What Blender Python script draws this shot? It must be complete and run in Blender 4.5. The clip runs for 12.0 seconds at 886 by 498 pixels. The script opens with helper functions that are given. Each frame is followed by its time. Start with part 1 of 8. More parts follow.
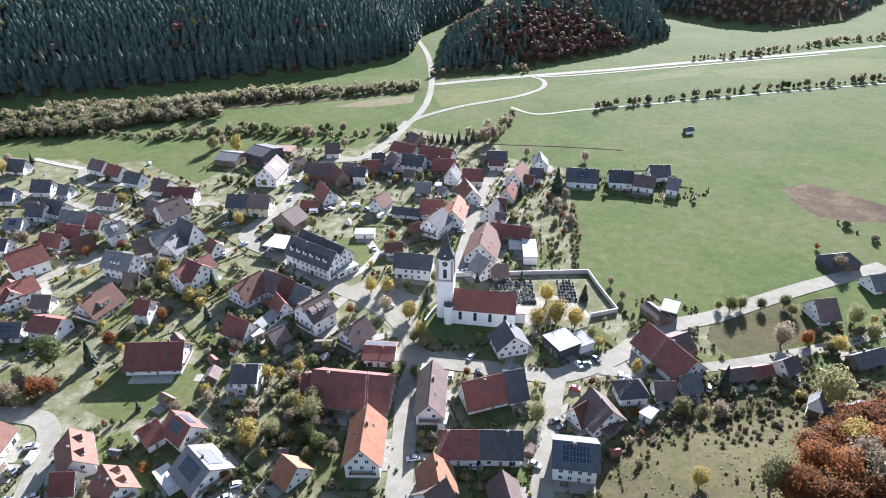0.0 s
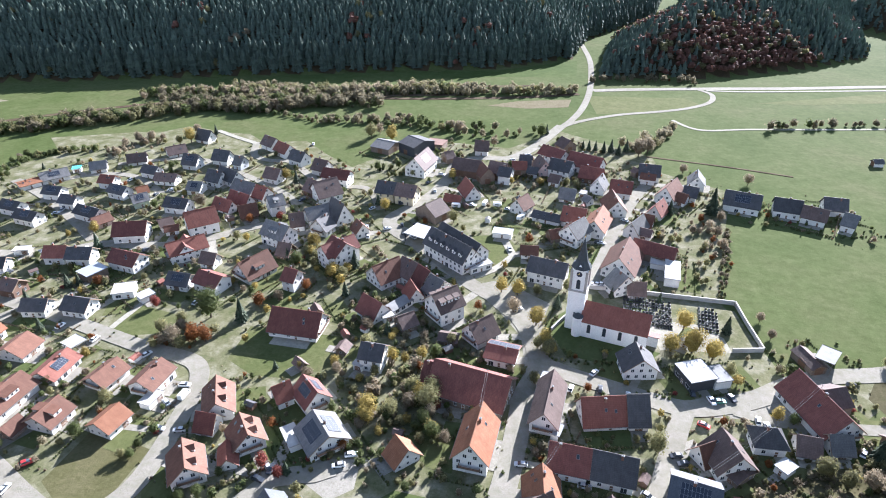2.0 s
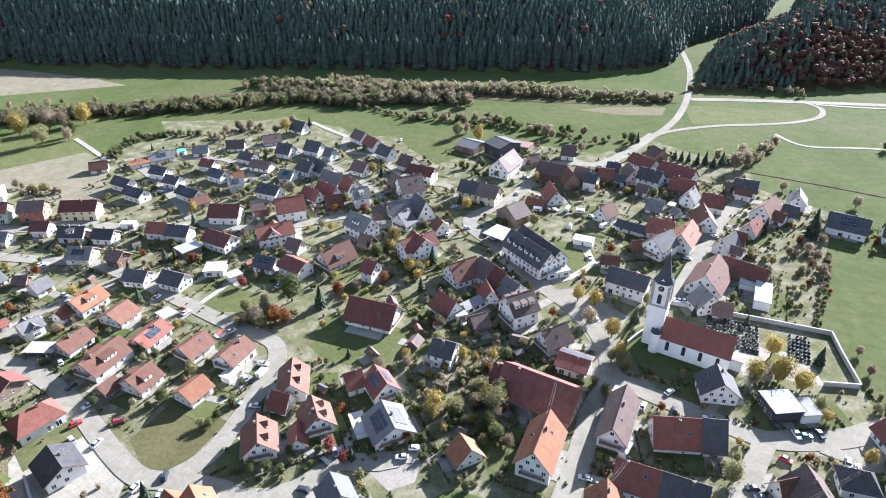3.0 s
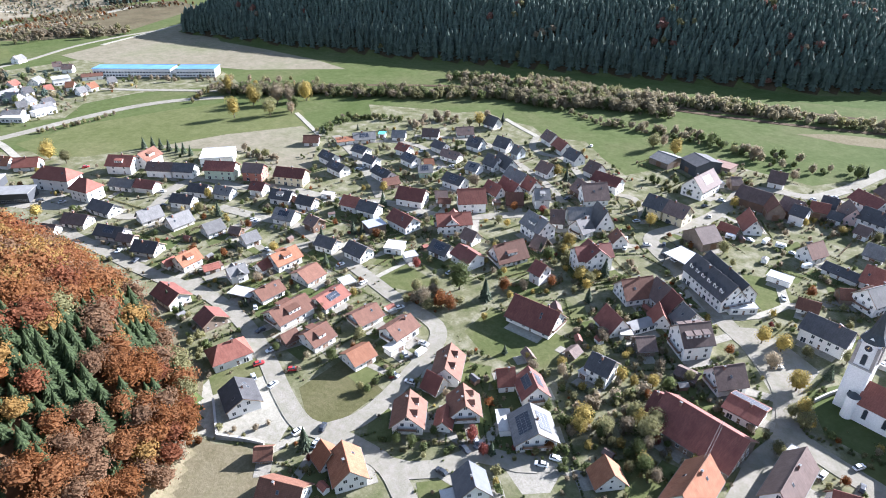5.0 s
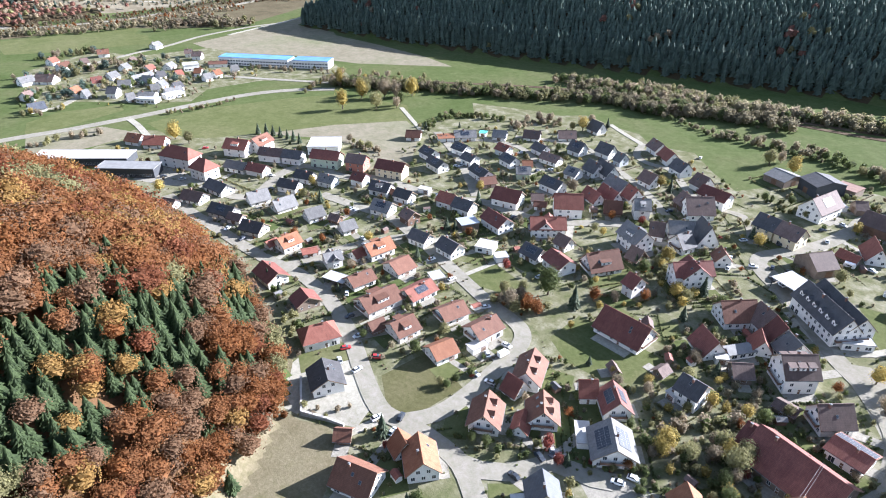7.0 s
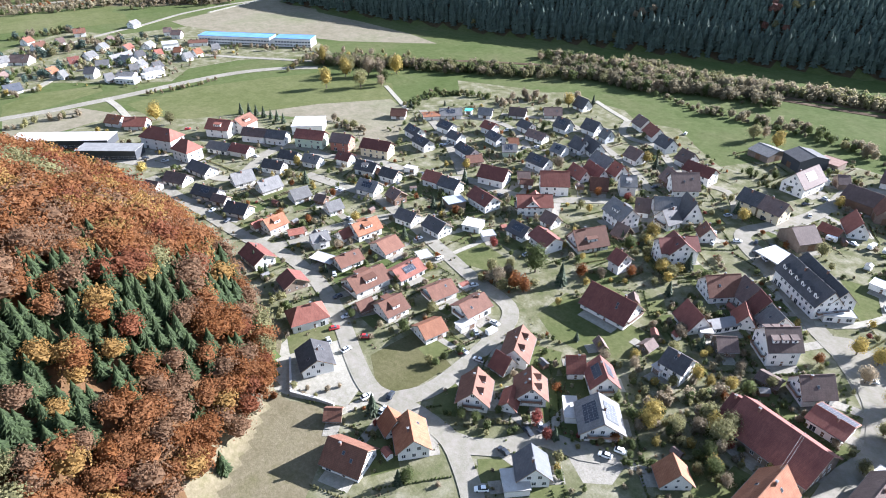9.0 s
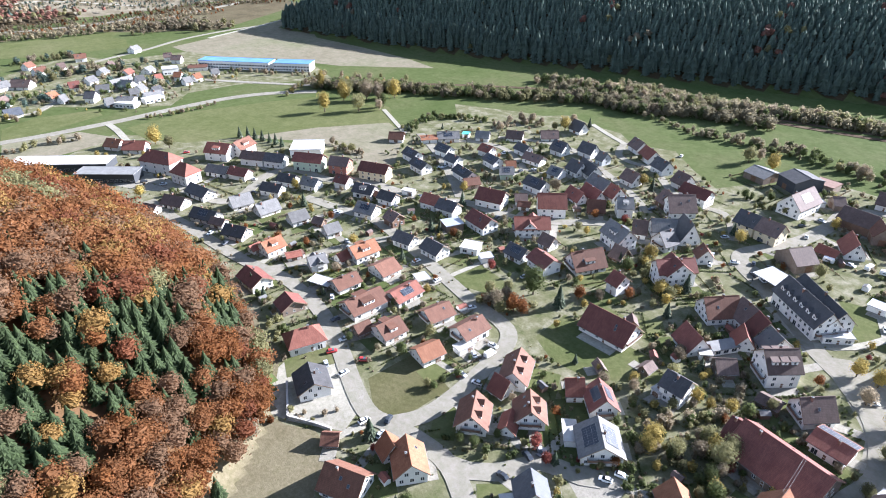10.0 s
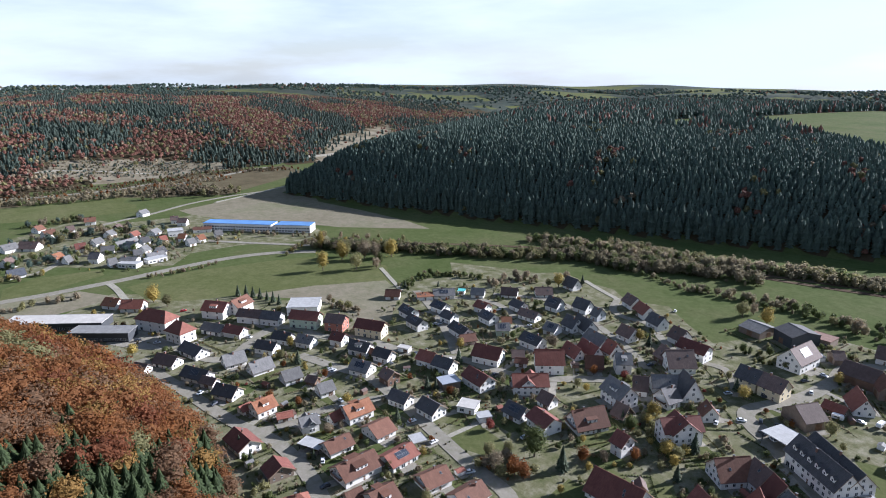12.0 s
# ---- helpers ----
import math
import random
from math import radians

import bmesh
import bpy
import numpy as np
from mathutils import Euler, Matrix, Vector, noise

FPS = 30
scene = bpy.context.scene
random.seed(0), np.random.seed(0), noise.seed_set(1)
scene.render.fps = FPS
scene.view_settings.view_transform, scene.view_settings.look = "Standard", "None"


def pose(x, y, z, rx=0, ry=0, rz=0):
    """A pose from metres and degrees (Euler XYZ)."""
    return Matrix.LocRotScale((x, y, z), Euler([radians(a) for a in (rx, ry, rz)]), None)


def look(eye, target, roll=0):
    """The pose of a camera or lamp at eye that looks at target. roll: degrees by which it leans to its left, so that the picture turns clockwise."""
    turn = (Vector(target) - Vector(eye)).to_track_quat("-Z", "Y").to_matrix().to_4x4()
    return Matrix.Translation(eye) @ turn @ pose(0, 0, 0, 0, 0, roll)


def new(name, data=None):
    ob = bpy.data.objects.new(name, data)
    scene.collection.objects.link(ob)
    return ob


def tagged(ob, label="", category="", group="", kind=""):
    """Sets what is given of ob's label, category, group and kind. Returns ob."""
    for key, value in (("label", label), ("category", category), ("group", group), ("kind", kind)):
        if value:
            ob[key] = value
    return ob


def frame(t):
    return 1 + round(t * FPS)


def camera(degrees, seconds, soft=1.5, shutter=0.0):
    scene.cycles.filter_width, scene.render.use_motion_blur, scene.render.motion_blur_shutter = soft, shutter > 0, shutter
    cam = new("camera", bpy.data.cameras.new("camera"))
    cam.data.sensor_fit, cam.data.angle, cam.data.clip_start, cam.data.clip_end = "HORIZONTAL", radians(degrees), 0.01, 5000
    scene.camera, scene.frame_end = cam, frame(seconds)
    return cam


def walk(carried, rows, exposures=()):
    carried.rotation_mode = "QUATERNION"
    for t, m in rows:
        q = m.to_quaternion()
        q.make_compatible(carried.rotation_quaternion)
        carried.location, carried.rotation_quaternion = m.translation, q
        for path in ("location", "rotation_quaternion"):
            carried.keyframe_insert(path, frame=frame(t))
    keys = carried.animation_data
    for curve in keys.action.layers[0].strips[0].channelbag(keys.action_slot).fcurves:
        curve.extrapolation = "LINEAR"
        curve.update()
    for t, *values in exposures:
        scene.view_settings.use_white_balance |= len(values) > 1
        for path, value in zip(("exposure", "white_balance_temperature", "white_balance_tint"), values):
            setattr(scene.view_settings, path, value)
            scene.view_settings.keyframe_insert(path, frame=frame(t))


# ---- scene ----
cam = camera(71.06, 12.0, soft=1.0)
PATH = [
    (0.0, look((0, 0, 155), (-0.000, 86.660, 105.100), -0.227)),
    (0.5, look((0, 0, 155), (-5.559, 86.499, 105.130), -0.163)),
    (1.0, look((0, 0, 155), (-10.527, 86.057, 105.167), -0.104)),
    (1.5, look((0, 0, 155), (-15.644, 85.293, 105.197), -0.016)),
    (2.0, look((0, 0, 155), (-21.521, 84.038, 105.256), 0.049)),
    (2.5, look((0, 0, 155), (-27.630, 82.238, 105.266), 0.105)),
    (3.0, look((0, 0, 155), (-33.418, 80.068, 105.277), 0.144)),
    (3.2, look((0, 0, 155), (-35.351, 79.234, 105.278), 0.161)),
    (4.8, look((0, 0, 155), (-54.288, 67.613, 105.187), 0.068)),
    (5.0, look((0, 0, 155), (-56.745, 65.599, 105.233), 0.087)),
    (5.5, look((0, 0, 155), (-62.239, 60.438, 105.265), 0.146)),
    (6.0, look((0, 0, 155), (-64.984, 57.489, 105.279), 0.208)),
    (6.5, look((0, 0, 155), (-67.035, 55.115, 105.315), 0.234)),
    (8.5, look((0, 0, 155), (-65.297, 56.162, 104.186), 0.016)),
    (9.0, look((0, 0, 155), (-64.282, 55.551, 102.256), -0.013)),
    (9.5, look((0, 0, 155), (-64.251, 55.759, 102.439), -0.054)),
    (10.0, look((0, 0, 155), (-65.447, 57.019, 105.346), -0.041)),
    (10.5, look((0, 0, 155), (-68.856, 60.263, 114.662), -0.094)),
    (11.0, look((0, 0, 155), (-70.226, 61.702, 119.487), -0.168)),
    (11.5, look((0, 0, 155), (-71.058, 62.649, 122.971), -0.202)),
    (12.0, look((0, 0, 155), (-72.209, 63.887, 128.459), -0.258)),
]
walk(cam, PATH, exposures=[(0.0, 2.42, 5540, 17), (9.5, 2.39, 5540, 17), (10.5, 2.34, 5540, 17), (11.0, 2.21, 5520, 17), (11.5, 1.72, 5540, 17), (12.0, 1.42, 5540, 17)])

# ---- light ----
SUN_TO = Vector((0.350, 0.937, 0.0)).normalized()
SUN_EL = radians(23.5)
world = bpy.data.worlds.new("sky_world")
scene.world = world
world.use_nodes = True
wt = world.node_tree
wt.nodes.clear()
w_out = wt.nodes.new("ShaderNodeOutputWorld")
w_bg = wt.nodes.new("ShaderNodeBackground")
w_sky = wt.nodes.new("ShaderNodeTexSky")
w_sky.sky_type = "NISHITA"
w_sky.sun_disc = False
w_sky.sun_elevation = SUN_EL
w_sky.sun_rotation = math.atan2(SUN_TO.x, SUN_TO.y)
w_sky.air_density, w_sky.dust_density, w_sky.ozone_density = 1.2, 0.7, 1.6
w_co = wt.nodes.new("ShaderNodeTexCoord")
w_map = wt.nodes.new("ShaderNodeMapping")
w_map.inputs["Scale"].default_value = (1.0, 1.0, 5.5)
w_noise = wt.nodes.new("ShaderNodeTexNoise")
w_noise.inputs["Scale"].default_value = 2.6
w_noise.inputs["Detail"].default_value = 7.0
w_noise.inputs["Roughness"].default_value = 0.55
w_ramp = wt.nodes.new("ShaderNodeValToRGB")
w_ramp.color_ramp.elements[0].position, w_ramp.color_ramp.elements[1].position = 0.36, 0.62
w_ramp.color_ramp.elements[0].color = (0.5, 0.5, 0.5, 1)
w_mix = wt.nodes.new("ShaderNodeMix")
w_mix.data_type = "RGBA"
w_mix.inputs["B"].default_value = (8.4, 9.2, 9.4, 1)
w_sep = wt.nodes.new("ShaderNodeSeparateXYZ")
w_band = wt.nodes.new("ShaderNodeMapRange")
w_band.interpolation_type = "SMOOTHSTEP"
for key, v in (("From Min", 0.10), ("From Max", 0.50), ("To Min", 1.0), ("To Max", 0.12)):
    w_band.inputs[key].default_value = v
w_fac = wt.nodes.new("ShaderNodeMath")
w_fac.operation = "MULTIPLY"
wt.links.new(w_co.outputs["Generated"], w_sep.inputs["Vector"])
wt.links.new(w_sep.outputs["Z"], w_band.inputs["Value"])
wt.links.new(w_co.outputs["Generated"], w_map.inputs["Vector"])
wt.links.new(w_map.outputs["Vector"], w_noise.inputs["Vector"])
wt.links.new(w_noise.outputs["Fac"], w_ramp.inputs["Fac"])
wt.links.new(w_ramp.outputs["Color"], w_fac.inputs[0])
wt.links.new(w_band.outputs["Result"], w_fac.inputs[1])
wt.links.new(w_fac.outputs["Value"], w_mix.inputs["Factor"])
wt.links.new(w_sky.outputs["Color"], w_mix.inputs["A"])
wt.links.new(w_mix.outputs["Result"], w_bg.inputs["Color"])
wt.links.new(w_bg.outputs["Background"], w_out.inputs["Surface"])
w_bg.inputs["Strength"].default_value = 0.043
sun_data = bpy.data.lights.new("sun", "SUN")
sun_data.energy, sun_data.angle, sun_data.color = 5.0, radians(0.5), (1.0, 0.945, 0.86)
sun = new("sun", sun_data)
sun_dir = Vector((SUN_TO.x * math.cos(SUN_EL), SUN_TO.y * math.cos(SUN_EL), math.sin(SUN_EL)))
sun.matrix_world = look(sun_dir * 300, (0, 0, 0))

# ---- materials ----


def nodes_of(name, rough=0.8, metal=0.0, spec=0.3):
    m = bpy.data.materials.new(name)
    m.use_nodes = True
    b = m.node_tree.nodes["Principled BSDF"]
    b.inputs["Roughness"].default_value = rough
    b.inputs["Metallic"].default_value = metal
    b.inputs["Specular IOR Level"].default_value = spec
    return m, m.node_tree, b


def rgb(c):
    return (c[0], c[1], c[2], 1.0)


def add_noise(nt, scale, detail=4.0, rough=0.6, coords="Object", stretch=None):
    co = nt.nodes.new("ShaderNodeTexCoord")
    n = nt.nodes.new("ShaderNodeTexNoise")
    n.inputs["Scale"].default_value = scale
    n.inputs["Detail"].default_value = detail
    n.inputs["Roughness"].default_value = rough
    if stretch:
        mp = nt.nodes.new("ShaderNodeMapping")
        mp.inputs["Scale"].default_value = stretch
        nt.links.new(co.outputs[coords], mp.inputs["Vector"])
        nt.links.new(mp.outputs["Vector"], n.inputs["Vector"])
    else:
        nt.links.new(co.outputs[coords], n.inputs["Vector"])
    return n.outputs["Fac"]


def ramp(nt, fac, stops):
    r = nt.nodes.new("ShaderNodeValToRGB")
    e = r.color_ramp.elements
    while len(e) < len(stops):
        e.new(0.5)
    for k, (p, c) in zip(e, stops):
        k.position, k.color = p, rgb(c)
    nt.links.new(fac, r.inputs["Fac"])
    return r.outputs["Color"]


def blend(nt, fac, a, b, mode="MIX"):
    mx = nt.nodes.new("ShaderNodeMix")
    mx.data_type, mx.blend_type = "RGBA", mode
    for key, v in (("Factor", fac), ("A", a), ("B", b)):
        if isinstance(v, (int, float)):
            mx.inputs[key].default_value = v
        elif isinstance(v, tuple):
            mx.inputs[key].default_value = rgb(v)
        else:
            nt.links.new(v, mx.inputs[key])
    return mx.outputs["Result"]


def bump(nt, b, fac, strength=0.4, dist=0.1):
    bp = nt.nodes.new("ShaderNodeBump")
    bp.inputs["Strength"].default_value = strength
    bp.inputs["Distance"].default_value = dist
    nt.links.new(fac, bp.inputs["Height"])
    nt.links.new(bp.outputs["Normal"], b.inputs["Normal"])


def shade(c, k):
    return tuple(min(1.0, v * k) for v in c)


def rough_mat(name, c, rough=0.85, scale=0.6, vary=0.25, fine=6.0, coords="Object", spec=0.25, by_object=0.12, metal=0.0):
    """A plain surface with stains at two scales and a little difference from object to object."""
    m, nt, b = nodes_of(name, rough, metal, spec)
    big = ramp(nt, add_noise(nt, scale, 5.0, 0.65, coords), [(0.3, shade(c, 1 - vary)), (0.7, shade(c, 1 + vary))])
    small = ramp(nt, add_noise(nt, fine, 3.0, 0.7, coords), [(0.25, (0.72, 0.72, 0.72)), (0.75, (1, 1, 1))])
    col = blend(nt, 0.8, big, small, "MULTIPLY")
    if by_object:
        oi = nt.nodes.new("ShaderNodeObjectInfo")
        tone = ramp(nt, oi.outputs["Random"], [(0.0, (1 - by_object,) * 3), (1.0, (1, 1, 1))])
        col = blend(nt, 1.0, col, tone, "MULTIPLY")
    nt.links.new(col, b.inputs["Base Color"])
    bump(nt, b, add_noise(nt, fine, 3.0, 0.7, coords), 0.3, 0.05)
    return m


def roof_mat(name, c, c2, rough=0.75, spec=0.25):
    """Clay or concrete tiles: courses along the slope, weathered patches, lichen."""
    m, nt, b = nodes_of(name, rough, 0.0, spec)
    big = ramp(nt, add_noise(nt, 0.35, 6.0, 0.7), [(0.3, c), (0.68, c2)])
    streak = ramp(nt, add_noise(nt, 1.0, 4.0, 0.7, stretch=(2.6, 0.35, 0.35)), [(0.3, (0.62, 0.62, 0.62)), (0.7, (1, 1, 1))])
    col = blend(nt, 0.75, big, streak, "MULTIPLY")
    co = nt.nodes.new("ShaderNodeTexCoord")
    br = nt.nodes.new("ShaderNodeTexBrick")
    br.inputs["Scale"].default_value = 1.0
    br.inputs["Brick Width"].default_value, br.inputs["Row Height"].default_value = 0.30, 0.36
    br.inputs["Mortar Size"].default_value = 0.03
    br.inputs["Color1"].default_value = (1, 1, 1, 1)
    br.inputs["Color2"].default_value = (0.82, 0.82, 0.82, 1)
    br.inputs["Mortar"].default_value = (0.55, 0.55, 0.55, 1)
    nt.links.new(co.outputs["Object"], br.inputs["Vector"])
    col = blend(nt, 0.7, col, br.outputs["Color"], "MULTIPLY")
    oi = nt.nodes.new("ShaderNodeObjectInfo")
    hs = nt.nodes.new("ShaderNodeHueSaturation")
    mr = nt.nodes.new("ShaderNodeMapRange")
    mr.inputs["To Min"].default_value, mr.inputs["To Max"].default_value = 0.75, 1.25
    nt.links.new(oi.outputs["Random"], mr.inputs["Value"])
    nt.links.new(mr.outputs["Result"], hs.inputs["Value"])
    nt.links.new(col, hs.inputs["Color"])
    nt.links.new(hs.outputs["Color"], b.inputs["Base Color"])
    bump(nt, b, br.outputs["Fac"], 0.25, 0.03)
    return m


def leaf_mat(name, stops, rough=0.75, through_light=0.45):
    """Foliage: each clump takes its own tone, each tree its own shift."""
    m, nt, b = nodes_of(name, rough, 0.0, 0.2)
    geo = nt.nodes.new("ShaderNodeNewGeometry")
    col = ramp(nt, geo.outputs["Random Per Island"], stops)
    oi = nt.nodes.new("ShaderNodeObjectInfo")
    hs = nt.nodes.new("ShaderNodeHueSaturation")
    mr = nt.nodes.new("ShaderNodeMapRange")
    mr.inputs["To Min"].default_value, mr.inputs["To Max"].default_value = 0.7, 1.3
    nt.links.new(oi.outputs["Random"], mr.inputs["Value"])
    nt.links.new(mr.outputs["Result"], hs.inputs["Value"])
    mottle = ramp(nt, add_noise(nt, 1.1, 5.0, 0.75), [(0.3, (0.66, 0.68, 0.66)), (0.68, (1.15, 1.13, 1.1))])
    nt.links.new(blend(nt, 0.85, col, mottle, "MULTIPLY"), hs.inputs["Color"])
    nt.links.new(hs.outputs["Color"], b.inputs["Base Color"])
    tl = nt.nodes.new("ShaderNodeBsdfTranslucent")
    nt.links.new(hs.outputs["Color"], tl.inputs["Color"])
    mx = nt.nodes.new("ShaderNodeMixShader")
    mx.inputs["Fac"].default_value = through_light
    nt.links.new(b.outputs["BSDF"], mx.inputs[1])
    nt.links.new(tl.outputs["BSDF"], mx.inputs[2])
    nt.links.new(mx.outputs["Shader"], nt.nodes["Material Output"].inputs["Surface"])
    return m


ROOFS = {
    "red": roof_mat("clay_red", (0.19, 0.066, 0.046), (0.26, 0.104, 0.074)),
    "darkred": roof_mat("clay_dark_red", (0.135, 0.048, 0.038), (0.20, 0.078, 0.06)),
    "orange": roof_mat("clay_orange", (0.205, 0.08, 0.039), (0.275, 0.125, 0.068)),
    "pale": roof_mat("clay_pale", (0.13, 0.058, 0.037), (0.18, 0.088, 0.058)),
    "brown": roof_mat("tile_brown", (0.115, 0.078, 0.066), (0.18, 0.128, 0.11)),
    "black": roof_mat("tile_anthracite", (0.052, 0.051, 0.053), (0.095, 0.092, 0.094), 0.65, 0.3),
    "grey": roof_mat("tile_grey", (0.13, 0.127, 0.125), (0.20, 0.197, 0.19)),
    "blue": roof_mat("tile_slate_blue", (0.055, 0.062, 0.076), (0.095, 0.102, 0.115), 0.55, 0.35),
}
WALLS = {
    "white": rough_mat("render_white", (0.78, 0.76, 0.72), 0.9, 0.3, 0.06, 3.0),
    "yellow": rough_mat("render_cream", (0.72, 0.62, 0.42), 0.9, 0.3, 0.06, 3.0),
    "pink": rough_mat("render_rose", (0.62, 0.45, 0.40), 0.9, 0.3, 0.06, 3.0),
    "green": rough_mat("render_sage", (0.50, 0.58, 0.46), 0.9, 0.3, 0.06, 3.0),
    "grey": rough_mat("render_grey", (0.45, 0.47, 0.48), 0.9, 0.3, 0.06, 3.0),
    "red": rough_mat("render_oxide", (0.42, 0.18, 0.13), 0.9, 0.3, 0.08, 3.0),
    "brown": rough_mat("boards_brown", (0.16, 0.10, 0.07), 0.9, 0.5, 0.2, 5.0),
    "dark": rough_mat("dark_cladding", (0.06, 0.064, 0.07), 0.6, 0.5, 0.1, 3.0),
    "wood": rough_mat("boards_weathered", (0.20, 0.155, 0.12), 0.9, 0.5, 0.25, 5.0),
}
M_FRAME = rough_mat("window_frame_white", (0.75, 0.75, 0.73), 0.6, 1.0, 0.05, 8.0)
M_GLASS, _nt, _b = nodes_of("window_glass_dark", 0.12, 0.0, 0.6)
_b.inputs["Base Color"].default_value = (0.035, 0.042, 0.05, 1)
M_PV, _nt, _b = nodes_of("solar_cells", 0.4, 0.0, 0.3)
_b.inputs["Base Color"].default_value = (0.02, 0.027, 0.042, 1)
M_WOODDOOR = rough_mat("door_wood", (0.17, 0.10, 0.06), 0.7)
M_CHIM = rough_mat("chimney_brick", (0.22, 0.12, 0.09), 0.9, 2.0, 0.2)
M_METAL = rough_mat("metal_roof_pale", (0.38, 0.38, 0.375), 0.8, 0.3, 0.18, 2.0, spec=0.2)
M_TIN = rough_mat("metal_roof_grey", (0.22, 0.22, 0.215), 0.8, 0.3, 0.2, 2.0, spec=0.2)
M_CONC = rough_mat("concrete_pale", (0.45, 0.43, 0.40), 0.9, 0.3, 0.15, 3.0)
M_DARK = rough_mat("dark_steel", (0.05, 0.05, 0.055), 0.6)
M_BARK = rough_mat("bark", (0.11, 0.085, 0.065), 0.95, 1.0, 0.3, 8.0)
M_BOARD = rough_mat("verge_boards", (0.30, 0.22, 0.15), 0.8, 1.0, 0.2)
M_PVROOF = rough_mat("solar_roof", (0.30, 0.32, 0.36), 0.3, 0.5, 0.1, 2.0, spec=0.5)
M_TEAL = rough_mat("sheet_turquoise", (0.10, 0.42, 0.40), 0.5)
M_BLUE = rough_mat("sheet_bright_blue", (0.11, 0.24, 0.48), 0.8, 0.1, 0.2)
M_REDFLAT = rough_mat("sheet_red_brown", (0.20, 0.115, 0.085), 0.7)
M_COPPER = rough_mat("slate_spire", (0.042, 0.05, 0.055), 0.6, 0.8, 0.25, 4.0, spec=0.4)


def ground_mat(name, a, b_, c, scale=0.012, fine=0.35, rough=0.95, lo=0.66):
    """Grassland or soil: broad patches, mottling and fine grain, all in metres."""
    m, nt, bs = nodes_of(name, rough, 0.0, 0.02)
    broad = ramp(nt, add_noise(nt, scale, 6.0, 0.62), [(0.3, a), (0.5, b_), (0.72, c)])
    mid = ramp(nt, add_noise(nt, scale * 9, 5.0, 0.7), [(0.3, (0.66, 0.70, 0.60)), (0.68, (1.0, 1.0, 1.0))])
    grain = ramp(nt, add_noise(nt, fine, 4.0, 0.75), [(0.25, (lo, lo + 0.02, lo - 0.02)), (0.75, (1.0, 1.0, 1.0))])
    col = blend(nt, 0.9, blend(nt, 0.9, broad, mid, "MULTIPLY"), grain, "MULTIPLY")
    nt.links.new(col, bs.inputs["Base Color"])
    bump(nt, bs, add_noise(nt, fine * 2, 4.0, 0.75), 0.5, 0.25)
    return m


G_MEADOW = ground_mat("meadow_grass", (0.070, 0.092, 0.032), (0.092, 0.11, 0.044), (0.115, 0.118, 0.058), 0.016)
G_PASTURE = ground_mat("pasture_grass", (0.096, 0.108, 0.042), (0.118, 0.125, 0.055), (0.142, 0.138, 0.070))
# meadow grass toned down a little: the forest's shade is put into the colour
G_SHADE = ground_mat("valley_grass_shade_tone", (0.064, 0.09, 0.030), (0.082, 0.106, 0.038), (0.102, 0.115, 0.048))
G_GARDEN = ground_mat("garden_ground", (0.096, 0.104, 0.046), (0.165, 0.156, 0.096), (0.29, 0.265, 0.21), 0.13, 0.7)
G_LITTER = ground_mat("beech_leaf_litter", (0.10, 0.055, 0.03), (0.14, 0.078, 0.042), (0.11, 0.075, 0.045), 0.08, 0.4)
G_WOODS = ground_mat("distant_wooded_land", (0.05, 0.064, 0.058), (0.068, 0.08, 0.072), (0.085, 0.085, 0.07), 0.02, 0.1)
G_FELLED = ground_mat("felled_slope", (0.13, 0.105, 0.075), (0.20, 0.17, 0.13), (0.27, 0.235, 0.19), 0.03, 0.2)
G_SCRUB = ground_mat("rough_scrub_ground", (0.085, 0.072, 0.045), (0.125, 0.10, 0.065), (0.15, 0.135, 0.085), 0.03, 0.3)
G_LAWN = ground_mat("lawn", (0.082, 0.098, 0.038), (0.108, 0.116, 0.05), (0.145, 0.138, 0.075), 0.05, 0.6)
G_TAN = ground_mat("harvested_field", (0.195, 0.168, 0.125), (0.225, 0.197, 0.15), (0.19, 0.182, 0.12))
G_SOIL = ground_mat("bare_soil", (0.07, 0.048, 0.036), (0.10, 0.072, 0.052), (0.17, 0.135, 0.09), 0.05, 0.5)
G_DRY = ground_mat("dry_grass_slope", (0.062, 0.06, 0.030), (0.095, 0.082, 0.048), (0.07, 0.072, 0.032), 0.09, 0.5)
G_PLOT = ground_mat("worn_plot_grass", (0.085, 0.083, 0.038), (0.108, 0.10, 0.05), (0.13, 0.116, 0.064), 0.06, 0.6)
G_HAY = ground_mat("dry_grass_pale", (0.15, 0.125, 0.08), (0.185, 0.155, 0.105), (0.135, 0.12, 0.065), 0.1, 0.6)
G_FOREST = ground_mat("forest_floor", (0.05, 0.038, 0.025), (0.075, 0.055, 0.035), (0.05, 0.048, 0.028), 0.05, 0.3)
G_ASPHALT = ground_mat("asphalt", (0.22, 0.198, 0.17), (0.248, 0.225, 0.195), (0.28, 0.256, 0.225), 0.03, 1.2, 0.85, 0.84)
G_GRAVEL = ground_mat("gravel", (0.30, 0.275, 0.24), (0.36, 0.33, 0.29), (0.28, 0.255, 0.22), 0.06, 1.2)
G_PAVE = ground_mat("paving", (0.26, 0.235, 0.21), (0.32, 0.29, 0.26), (0.22, 0.20, 0.18), 0.12, 1.5)

# ---- helpers for building ----


def mesh_of(name, bm, mats):
    me = bpy.data.meshes.new(name)
    bm.to_mesh(me)
    bm.free()
    for m in mats if isinstance(mats, (list, tuple)) else [mats]:
        me.materials.append(m)
    return me


def part(name, bm, mats, parent=None, label=""):
    ob = new(name, mesh_of(name, bm, mats))
    if parent is not None:
        ob.parent = parent
    if label:
        ob["label"] = label
    return ob


